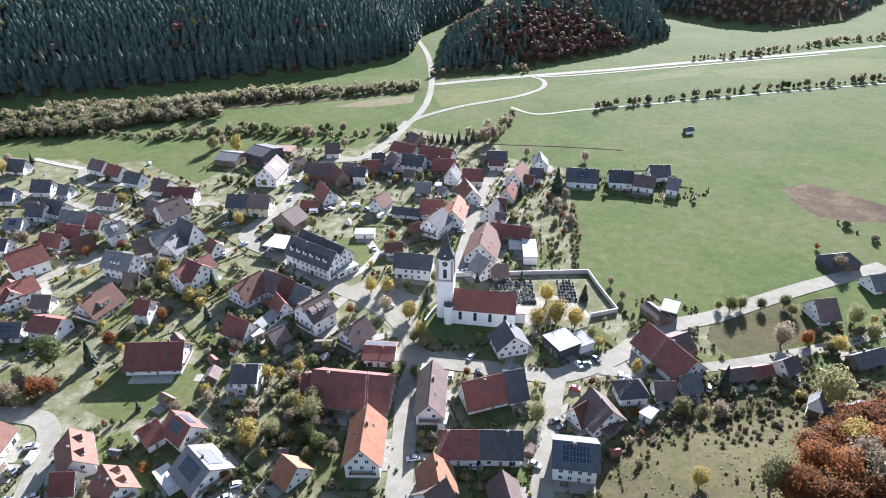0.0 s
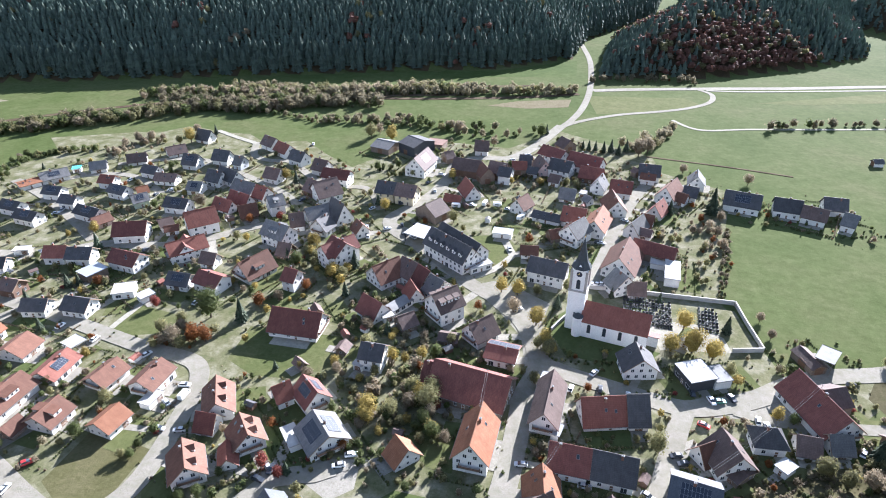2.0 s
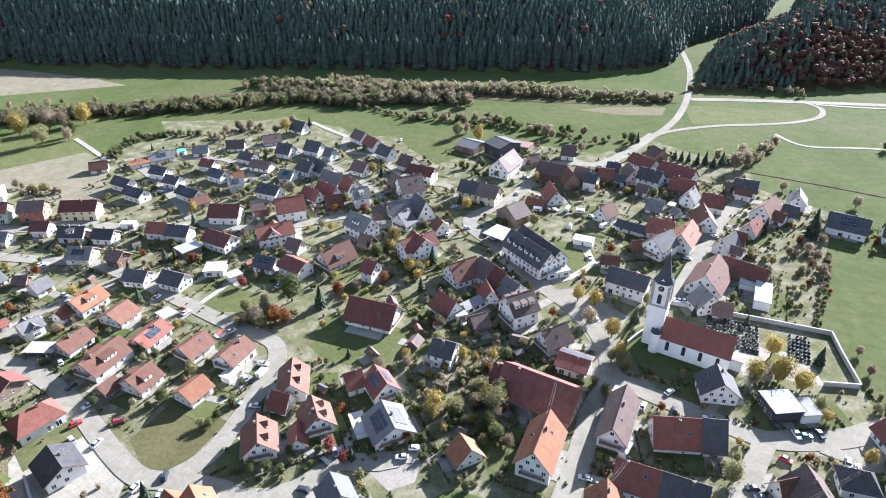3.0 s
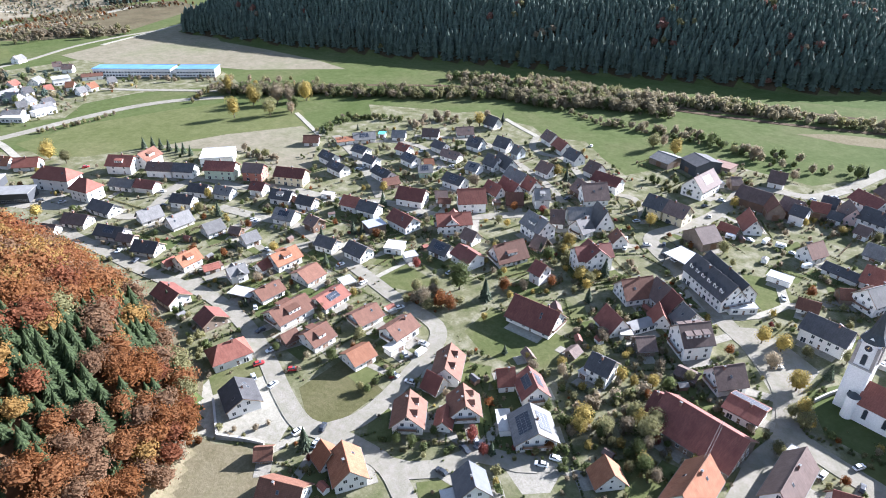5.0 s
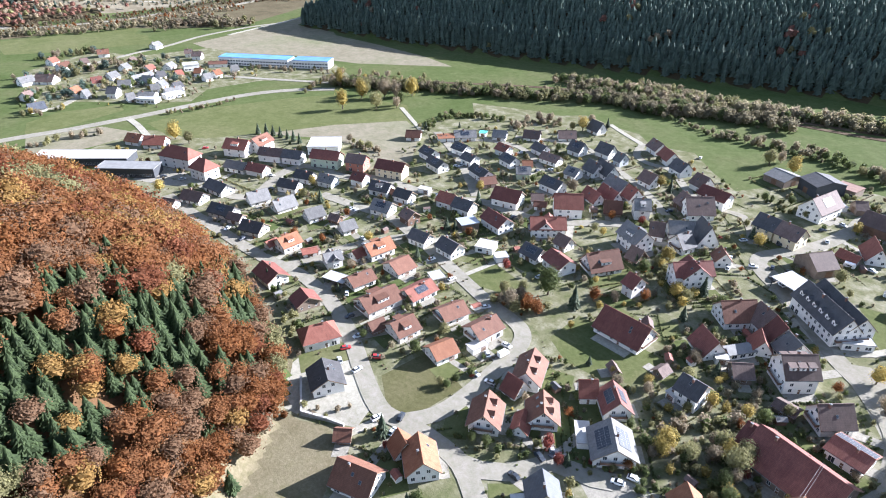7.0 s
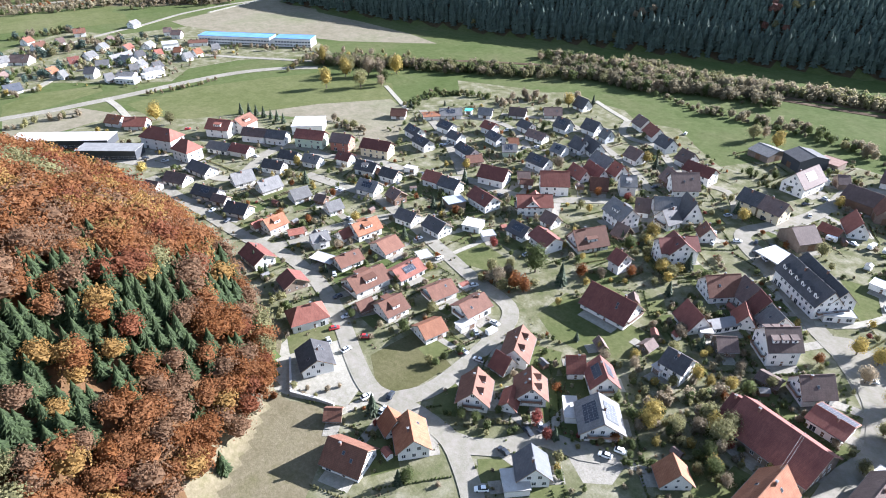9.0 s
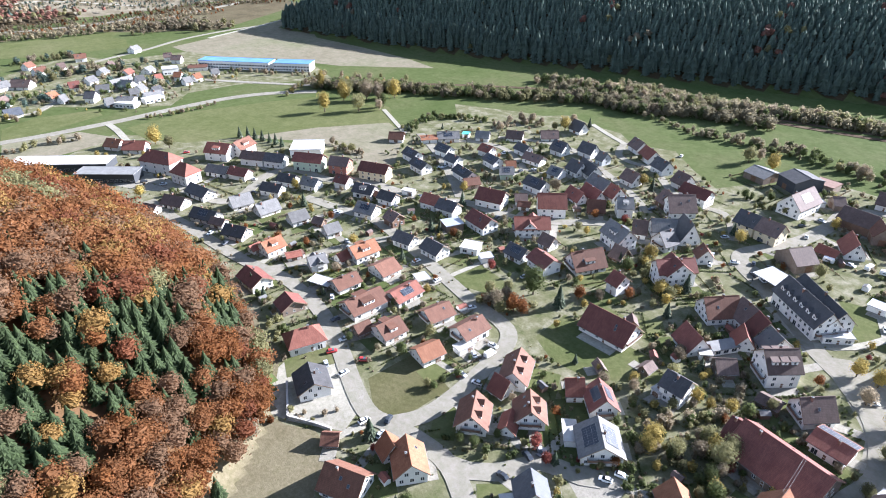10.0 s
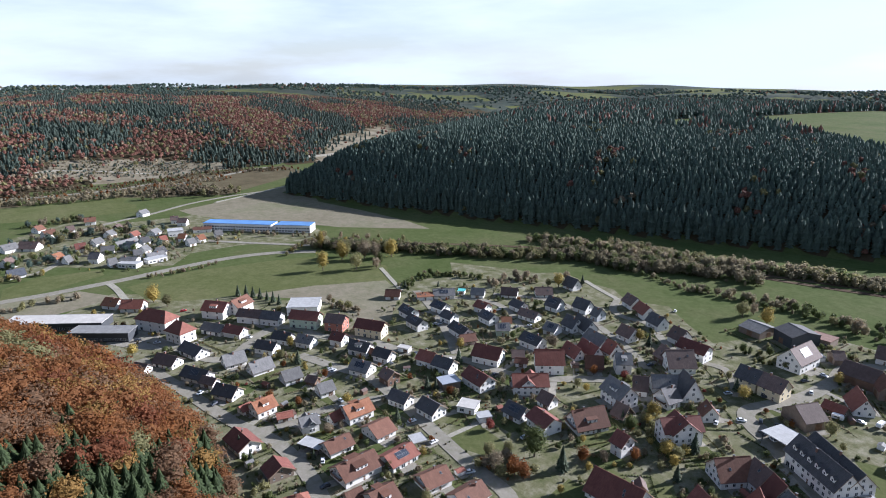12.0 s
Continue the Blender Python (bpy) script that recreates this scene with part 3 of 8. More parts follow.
    if "r" in flags:
        sy = 1 if -math.sin(radians(turn)) > 0 else -1
        for u in (-0.24, 0.24):
            gable_dormer(top, u * L, 2.3, sy * hw * 0.62, zs(hw * 0.62), slope, sy, roof, wall)
    if "g" in flags:
        for sy in (-1, 1):
            cross_gable(top, L * rnd.uniform(-0.1, 0.1), L * 0.38, sy * (hw + 0.5), he + 0.4, hr - 0.6, sy, roof, wall)
    return top


def balcony(top, x_end, width, z):
    """A timber balcony on a gable: deck and boarded rail."""
    sx = 1 if x_end > 0 else -1
    a, b = sorted((x_end + sx * 0.003, x_end + sx * 1.35))
    bm = bmesh.new()
    box(bm, a, b, -width / 2, width / 2, z - 0.16, z)
    deck = part("balcony", bm, M_CONC, top)
    bm = bmesh.new()
    e = x_end + sx * 1.3
    box(bm, min(e, e + sx * 0.06), max(e, e + sx * 0.06), -width / 2, width / 2, z + 0.08, z + 0.98)
    for y0 in (-width / 2, width / 2 - 0.06):
        box(bm, a, b - 0.06 if sx > 0 else b, y0, y0 + 0.06, z + 0.08, z + 0.98)
    part("balcony_rail", bm, WALLS["brown"], deck)


def dormer(top, dx, dw, yb, yt, zb, zt, sy, roof, wall):
    """A shed dormer with its window, on one slope."""
    bm = bmesh.new()
    lo, hi = zb - 0.3, zt + 0.1
    a = [bm.verts.new((dx - dw / 2, yy, zz)) for yy, zz in ((yb, lo), (yt, hi - 0.2), (yb, hi - 0.55))]
    b = [bm.verts.new((dx + dw / 2, yy, zz)) for yy, zz in ((yb, lo), (yt, hi - 0.2), (yb, hi - 0.55))]
    fs = [bm.faces.new(a), bm.faces.new(b[::-1])] + [bm.faces.new((a[i], b[i], b[(i + 1) % 3], a[(i + 1) % 3])) for i in range(3)]
    bmesh.ops.recalc_face_normals(bm, faces=fs)
    d = part("dormer", bm, WALLS[wall], top)
    bm = bmesh.new()
    y2, z2 = yb + sy * 0.35, hi - 0.6
    prism(bm, [(yt - sy * 0.1, hi - 0.1), (y2, z2), (y2, z2 + 0.18), (yt - sy * 0.1, hi + 0.08)], dx - dw / 2 - 0.3, dx + dw / 2 + 0.3)
    part("dormer_roof", bm, ROOFS[roof], d)
    for i in range(max(1, int(dw / 1.7))):
        n = max(1, int(dw / 1.7))
        piece("window", W_SMALL, d, pose(dx + (i - (n - 1) / 2) * dw / n, yb, zb + 0.15, 0, 0, 180 if sy < 0 else 0))


def gable_dormer(top, dx, dw, yb, zb, slope, sy, roof, wall):
    """A small gabled dormer with its own pitched roof and one window."""
    he, hr = zb + 1.35, zb + 2.3
    deep = (hr - zb + 0.3) / math.tan(slope)
    yt = yb - sy * deep
    bm = bmesh.new()
    a = [bm.verts.new((dx + u * dw / 2, yb, z)) for u, z in ((-1, zb - 0.3), (1, zb - 0.3), (1, he), (0, hr), (-1, he))]
    b = [bm.verts.new((v.co.x, yt, v.co.z)) for v in a]
    fs = [bm.faces.new(a), bm.faces.new(b[::-1])] + [bm.faces.new((a[i], b[i], b[(i + 1) % 5], a[(i + 1) % 5])) for i in range(5)]
    bmesh.ops.recalc_face_normals(bm, faces=fs)
    d = part("dormer", bm, WALLS[wall], top)
    bm = bmesh.new()
    k = (hr - he) / (dw / 2)
    o = dw / 2 + 0.22
    for u in (-1, 1):
        vs = []
        for yy in (yb + sy * 0.25, yt):
            vs += [bm.verts.new((dx, yy, hr + 0.02)), bm.verts.new((dx + u * o, yy, he - 0.22 * k + 0.02)), bm.verts.new((dx + u * o, yy, he - 0.22 * k + 0.14)), bm.verts.new((dx, yy, hr + 0.14))]
        fs = [bm.faces.new(vs[:4]), bm.faces.new(vs[4:][::-1])] + [bm.faces.new((vs[i], vs[4 + i], vs[4 + (i + 1) % 4], vs[(i + 1) % 4])) for i in range(4)]
        bmesh.ops.recalc_face_normals(bm, faces=fs)
    part("dormer_roof", bm, ROOFS[roof], d)
    piece("window", W_SMALL, d, pose(dx, yb, zb + 0.2, 0, 0, 180 if sy < 0 else 0))


def cross_gable(top, cx, cw, y_out, he, hr, sy, roof, wall):
    """A gabled bay that stands out of one long side."""
    bm = bmesh.new()
    a = [bm.verts.new((cx + u * cw / 2, y_out, z)) for u, z in ((-1, 0), (1, 0), (1, he), (0, hr), (-1, he))]
    b = [bm.verts.new((v.co.x, 0, v.co.z)) for v in a]
    fs = [bm.faces.new(a), bm.faces.new(b[::-1])] + [bm.faces.new((a[i], b[i], b[(i + 1) % 5], a[(i + 1) % 5])) for i in range(5)]
    bmesh.ops.recalc_face_normals(bm, faces=fs)
    g = part("gable_bay", bm, WALLS[wall], top)
    bm = bmesh.new()
    for u in (-1, 1):
        k = (hr - he) / (cw / 2)
        o = cw / 2 + 0.5
        vs = []
        for yy in (y_out + sy * 0.5, 0):
            vs += [bm.verts.new((cx, yy, hr)), bm.verts.new((cx + u * o, yy, he - 0.5 * k)), bm.verts.new((cx + u * o, yy, he - 0.5 * k + 0.25)), bm.verts.new((cx, yy, hr + 0.25))]
        fs = [bm.faces.new(vs[:4]), bm.faces.new(vs[4:][::-1])] + [bm.faces.new((vs[i], vs[4 + i], vs[4 + (i + 1) % 4], vs[(i + 1) % 4])) for i in range(4)]
        bmesh.ops.recalc_face_normals(bm, faces=fs)
    part("gable_roof", bm, ROOFS[roof], g)
    for k in range(3):
        zb = 1.0 + k * 2.65
        for u in (-1, 1) if zb + 1.3 < he + 0.8 else (0,):
            if zb + 1.5 < hr:
                piece("window", W_STD, g, pose(cx + u * cw * 0.22, y_out, zb, 0, 0, 180 if sy < 0 else 0))

# ---- fields, streets and paths ----
patch("village_ground", [(-119, 118), (-188, 214), (-305, 284), (-385, 349), (-331, 375), (-285, 390), (-248, 392), (-184, 347), (-155, 343), (-140, 374), (-96, 412), (-57, 411), (-27, 456), (7, 436), (39, 418), (44, 391), (82, 371), (61, 248), (69, 229), (80, 197), (109, 208), (132, 218), (100, 183), (69, 165), (49, 144), (35, 117)], G_GARDEN, "mixed gardens and worn lawn between the houses", "ground", 0.010)
patch("village_ground", [(-164, 48), (-211, 61), (-356, 77), (-463, 58), (-494, 106), (-433, 166), (-390, 198), (-354, 231), (-370, 268), (-365, 303), (-338, 345), (-302, 397), (-270, 392), (-234, 377), (-201, 389), (-176, 368), (-136, 341), (-30, 135), (-114, 38)], G_GARDEN, "mixed gardens and worn lawn between the houses", "ground", 0.011)
patch("field", [(-730, 255), (-772, 252), (-795, 318), (-850, 452), (-790, 444), (-707, 408), (-625, 418), (-546, 423), (-492, 417), (-565, 349), (-643, 313), (-688, 269)], G_TAN, "harvested pale brown field at the forest edge", "field", 0.013)
patch("field", [(-504, 118), (-512, 168), (-495, 235), (-481, 271), (-415, 302), (-377, 279), (-364, 264), (-390, 216), (-428, 173), (-441, 140), (-465, 121)], G_PASTURE, "dull green pasture", "field", 0.015)
patch("field", [(-425, 176), (-409, 228), (-382, 277), (-352, 268), (-313, 230), (-309, 205), (-357, 219), (-395, 201)], G_TAN, "pale bare field strip beside pasture", "field", 0.016)
patch("field", [(203, 341), (222, 347), (237, 335), (251, 316), (238, 295), (222, 297), (206, 302), (201, 316)], G_SOIL, "rough patch of brown bare soil in the meadow", "field", 0.018)
patch("lawn", [(105, 196), (113, 212), (132, 218), (154, 228), (152, 211), (148, 196), (117, 183), (110, 185)], G_DRY, "fenced dry paddock", "field", 0.019)
patch("lawn", [(-150, 94), (-150, 117), (-126, 113), (-126, 96), (-129, 88), (-133, 85)], G_PLOT, "empty plot of mown dull grass", "field", 0.021)
patch("lawn", [(-185, 163), (-182, 182), (-158, 179), (-162, 166), (-173, 162)], G_LAWN, "lawn with dull green grass", "field", 0.022)
patch("lawn", [(-126, 159), (-128, 180), (-101, 182), (-86, 183), (-86, 164), (-97, 155), (-112, 153)], G_LAWN, "large shaded lawn beside the long house", "field", 0.024)
patch("field", [(-74, 114), (-68, 124), (-59, 126), (-57, 115), (-63, 109)], G_PAVE, "grey parking court", "field", 0.025)
patch("plaza", [(-47, 232), (-37, 239), (-22, 234), (-10, 227), (-12, 212), (-9, 190), (-15, 183), (-19, 201), (-33, 219)], G_ASPHALT, "grey asphalt village square", "plaza", 0.027)
patch("plaza", [(43, 180), (60, 186), (75, 195), (75, 178), (57, 174), (41, 171)], G_ASPHALT, "worn asphalt yard at the junction", "plaza", 0.028)
patch("plaza", [(-103, 285), (-91, 279), (-78, 270), (-77, 254), (-95, 271)], G_ASPHALT, "grey hotel forecourt", "plaza", 0.029)
patch("churchyard", [(-11, 212), (-2, 225), (4, 212), (35, 204), (25, 190), (-1, 194)], G_MEADOW, "churchyard lawn in shade", "field", 0.031)
patch("cemetery_ground", [(6, 240), (67, 241), (73, 214), (35, 206), (32, 220), (7, 235)], G_GARDEN, "worn grass and gravel cemetery ground", "field", 0.033)
patch("field", [(-393, 547), (-258, 589), (-103, 627), (-29, 689), (-25, 621), (-78, 607), (-179, 574), (-281, 522), (-361, 495)], G_SHADE, "valley meadow below the forest, shade put into its colour", "field", 0.034)
patch("lawn", [(-475, 75), (-472, 30), (-528, 40), (-517, 89), (-486, 106)], G_TAN, "school yard with sandy ground", "field", 0.036)
patch("school_ground", [(-418, 94), (-390, 106), (-359, 108), (-375, 90), (-397, 77)], G_PAVE, "paved school yard", "field", 0.037)
patch("field", [(-134, 14), (-149, 32), (-159, 46), (-164, 56), (-149, 60), (-141, 66), (-129, 65), (-123, 58), (-110, 42)], G_HAY, "pale dry grass below the wood", "field", 0.038)
patch("lawn", [(-159, 58), (-176, 69), (-179, 76), (-169, 93), (-152, 87), (-138, 81), (-134, 73), (-142, 67), (-151, 61)], G_GRAVEL, "pale bare ground of a building site", "field", 0.040)
patch("field", [(-409, 64), (-309, 79), (-240, 84), (-183, 76), (-170, 67), (-202, 71), (-265, 71), (-375, 55)], G_HAY, "pale verge at the foot of the hill", "field", 0.042)
patch("field", [(266, 623), (362, 655), (433, 676), (483, 660), (456, 618), (331, 590), (278, 591)], G_PASTURE, "dull brown-green field strip", "field", 0.043)
patch("field", [(-91, 506), (-69, 525), (-24, 542), (-25, 518), (-58, 506)], G_HAY, "narrow pale field strip", "field", 0.045)
patch("field", [(-881, 100), (-891, 148), (-919, 219), (-943, 251), (-830, 194), (-808, 152), (-836, 92)], G_PASTURE, "meadow strip along the railway", "field", 0.046)
patch("field", [(-563, 46), (-577, 71), (-568, 115), (-549, 114), (-532, 62), (-532, 40)], G_PASTURE, "meadow beside the distant houses", "field", 0.048)
patch("lawn", [(-56, 279), (-42, 283), (-24, 270), (-25, 254), (-39, 254)], G_LAWN, "front lawn in the village", "field", 0.049)
patch("village_ground", [(-745, 77), (-775, 112), (-795, 155), (-744, 181), (-735, 257), (-684, 274), (-576, 329), (-523, 315), (-565, 237), (-568, 191), (-539, 165), (-561, 131), (-601, 89), (-585, 73), (-595, 51)], G_GARDEN, "gardens between distant houses", "ground", 0.051)
patch("lawn", [(31, 218), (35, 226), (50, 227), (60, 220), (62, 211), (51, 209), (35, 206)], G_GRAVEL, "pale gravel round the cemetery trees", "field", 0.052)
ribbon("street", [(-14, 119), (-13, 139), (-13, 154), (-13, 168), (-10, 183), (-13, 197), (-20, 211), (-28, 219), (-36, 227)], 8, G_ASPHALT, "grey asphalt village street", "road", lift=0.210)
ribbon("street", [(-35, 226), (-47, 234), (-59, 245), (-79, 262), (-97, 275), (-103, 287), (-97, 303), (-89, 324), (-86, 351), (-86, 373), (-73, 388), (-54, 392), (-41, 416), (-32, 447), (-26, 469)], 8, G_ASPHALT, "grey asphalt village street", "road", lift=0.212)
ribbon("street", [(6, 248), (11, 270), (15, 294), (20, 322), (27, 349), (33, 366), (42, 372)], 7, G_ASPHALT, "pale asphalt village street", "road", lift=0.214)
ribbon("street", [(-11, 188), (1, 183), (14, 180), (28, 177), (42, 175), (56, 180), (68, 187), (80, 197), (94, 205), (113, 211), (133, 220), (158, 231), (181, 240), (210, 251)], 8, G_ASPHALT, "grey asphalt through road", "road", lift=0.216)
ribbon("street", [(42, 175), (39, 165), (35, 149), (31, 132), (28, 119)], 7, G_ASPHALT, "grey asphalt village street", "road", lift=0.218)
ribbon("lane", [(58, 178), (72, 176), (90, 178), (103, 180), (119, 183), (139, 188), (160, 194), (183, 202)], 5, G_ASPHALT, "narrow asphalt lane", "path", lift=0.220)
ribbon("lane", [(-50, 238), (-42, 244), (-36, 254), (-32, 264)], 3.5, G_GRAVEL, "gravel footpath across grass", "path", lift=0.222)
ribbon("road", [(-29, 456), (-20, 483), (-13, 521), (-10, 575), (-12, 644), (-17, 703), (-29, 772)], 5.5, G_ASPHALT, "pale country road out of the village", "road", lift=0.224)
ribbon("road", [(-24, 469), (-10, 486), (17, 508), (47, 524), (73, 541), (92, 564), (95, 589), (83, 604)], 4.5, G_ASPHALT, "pale country road across meadows", "road", lift=0.226)
ribbon("road", [(-7, 575), (36, 590), (98, 608), (168, 627), (244, 652), (330, 675), (416, 701), (508, 731)], 8.5, G_ASPHALT, "wide pale main road across the valley", "road", lift=0.228)
ribbon("lane", [(92, 600), (130, 606), (200, 626), (330, 664), (420, 690)], 3.5, G_GRAVEL, "pale farm track beside the main road", "path", lift=0.276)
ribbon("ditch", [(35, 418), (86, 412), (124, 405)], 1.6, G_SOIL, "dark narrow ditch across the meadow", "path", lift=0.278)
ribbon("lane", [(57, 504), (76, 485), (114, 496), (174, 511), (243, 530), (310, 548), (410, 573)], 3, G_GRAVEL, "pale farm track between meadows", "path", lift=0.230)
ribbon("street", [(-79, 80), (-88, 85), (-101, 90), (-116, 89), (-127, 86), (-136, 84), (-151, 88), (-175, 97), (-197, 103), (-216, 105), (-235, 104), (-253, 99), (-276, 95), (-303, 92), (-332, 88), (-360, 86)], 7, G_ASPHALT, "grey asphalt residential street", "road", lift=0.232)
ribbon("street", [(-127, 86), (-122, 97), (-122, 110), (-125, 127), (-129, 144), (-135, 153), (-145, 156), (-160, 157), (-183, 161), (-210, 166), (-230, 169), (-255, 171), (-274, 165), (-304, 157)], 7, G_ASPHALT, "grey asphalt residential street", "road", lift=0.234)
ribbon("street", [(-101, 90), (-92, 95), (-86, 104), (-82, 113), (-73, 116), (-66, 121)], 7, G_ASPHALT, "grey asphalt residential street", "road", lift=0.236)
ribbon("street", [(-244, 101), (-241, 114), (-241, 129), (-238, 144), (-232, 161), (-228, 167)], 6, G_ASPHALT, "grey asphalt residential street", "road", lift=0.238)
ribbon("street", [(-399, 95), (-359, 108), (-331, 117), (-330, 130), (-348, 154), (-347, 173), (-318, 181), (-303, 196), (-277, 203), (-254, 210), (-235, 224), (-215, 227), (-199, 233), (-183, 246), (-168, 262), (-154, 262), (-139, 260)], 7, G_ASPHALT, "grey asphalt village street", "road", lift=0.240)
ribbon("street", [(-346, 279), (-315, 266), (-287, 252), (-263, 238), (-244, 226)], 6, G_ASPHALT, "grey asphalt residential street", "road", lift=0.242)
ribbon("street", [(-324, 274), (-311, 294), (-291, 303), (-272, 300), (-248, 286)], 5, G_ASPHALT, "grey asphalt residential street", "road", lift=0.244)
ribbon("street", [(-302, 317), (-279, 331), (-253, 338), (-227, 328), (-200, 316), (-181, 306), (-159, 291)], 5, G_ASPHALT, "grey asphalt residential street", "road", lift=0.246)
ribbon("street", [(-234, 377), (-224, 355), (-210, 348), (-193, 349), (-168, 328), (-149, 320), (-129, 321), (-112, 296)], 5, G_ASPHALT, "grey asphalt residential street", "road", lift=0.248)
ribbon("lane", [(-412, 294), (-379, 281), (-354, 271)], 3.5, G_GRAVEL, "pale gravel field path", "path", lift=0.250)
ribbon("lane", [(-275, 393), (-253, 383), (-233, 375)], 4, G_GRAVEL, "pale field track beside houses", "path", lift=0.252)
ribbon("road", [(-529, 19), (-528, 40), (-525, 68), (-525, 95), (-525, 124), (-528, 161), (-528, 210), (-517, 247), (-495, 280)], 9, G_ASPHALT, "pale country road curving past meadows", "road", lift=0.254)
ribbon("lane", [(-528, 110), (-503, 111), (-472, 109)], 5, G_GRAVEL, "gravel yard entrance by the road", "path", lift=0.256)
ribbon("road", [(-712, 62), (-731, 103), (-740, 141), (-759, 180), (-775, 221), (-807, 278), (-825, 344), (-827, 401)], 6, G_ASPHALT, "village road past distant houses", "road", lift=0.258)
ribbon("railway", [(-326, 483), (-267, 490), (-210, 499), (-144, 513), (-71, 536), (-19, 560)], 6, G_SOIL, "single railway line on brown ballast", "road", lift=0.260)
ribbon("railway", [(-471, 350), (-413, 404), (-350, 449), (-268, 482), (-202, 506), (-118, 533)], 6, G_SOIL, "single railway line on brown ballast", "road", lift=0.262)
ribbon("street", [(-593, 75), (-624, 108), (-620, 139), (-624, 175), (-616, 209), (-574, 242), (-513, 291)], 6, G_ASPHALT, "village road among distant houses", "road", lift=0.264)
ribbon("road", [(-966, 305), (-1036, 453), (-1081, 556), (-1125, 705), (-1237, 963), (-1356, 1242)], 11, G_ASPHALT, "pale main road along the far valley", "road", lift=0.266)

patch("scrub_ground", [(-1020, 80), (-1001, 164), (-1011, 295), (-1064, 366), (-1062, 542), (-955, 529), (-838, 339), (-881, 262), (-934, 205), (-937, 80)], G_SCRUB, "rough brown scrub land along the far river", "ground", 0.053)
patch("field", [(-928, 70), (-911, 206), (-851, 225), (-803, 214), (-814, 129), (-841, 70)], G_PASTURE, "pale green meadow beyond the distant houses", "field", 0.055)
patch("field", [(-849, 255), (-823, 325), (-790, 307), (-799, 250)], G_MEADOW, "small green meadow beside the far track", "field", 0.057)
patch("field", [(128, 569), (256, 635), (269, 639), (249, 602), (172, 576)], G_PASTURE, "olive field strip beside the main road", "field", 0.058)
patch("field", [(-12, 556), (71, 570), (82, 555), (73, 537), (-1, 505)], G_PASTURE, "dull field inside the road bend", "field", 0.059)
ribbon("road", [(-1030, 60), (-1006, 110), (-991, 162), (-987, 233), (-1011, 295)], 10, G_ASPHALT, "pale main road along the far valley", "road", lift=0.268)
ribbon("lane", [(-1101, 124), (-1121, 202), (-1097, 304), (-1084, 393)], 4, G_GRAVEL, "pale forest track below the felled slope", "path", lift=0.270)
ribbon("lane", [(-793, 305), (-856, 453), (-905, 516)], 5, G_GRAVEL, "pale farm track to the forest corner", "path", lift=0.272)
ribbon("railway", [(-350, 477), (-317, 499), (-251, 509), (-221, 528), (-153, 549), (-95, 567), (-54, 580)], 5, G_SOIL, "single railway line on brown ballast", "road", lift=0.274)

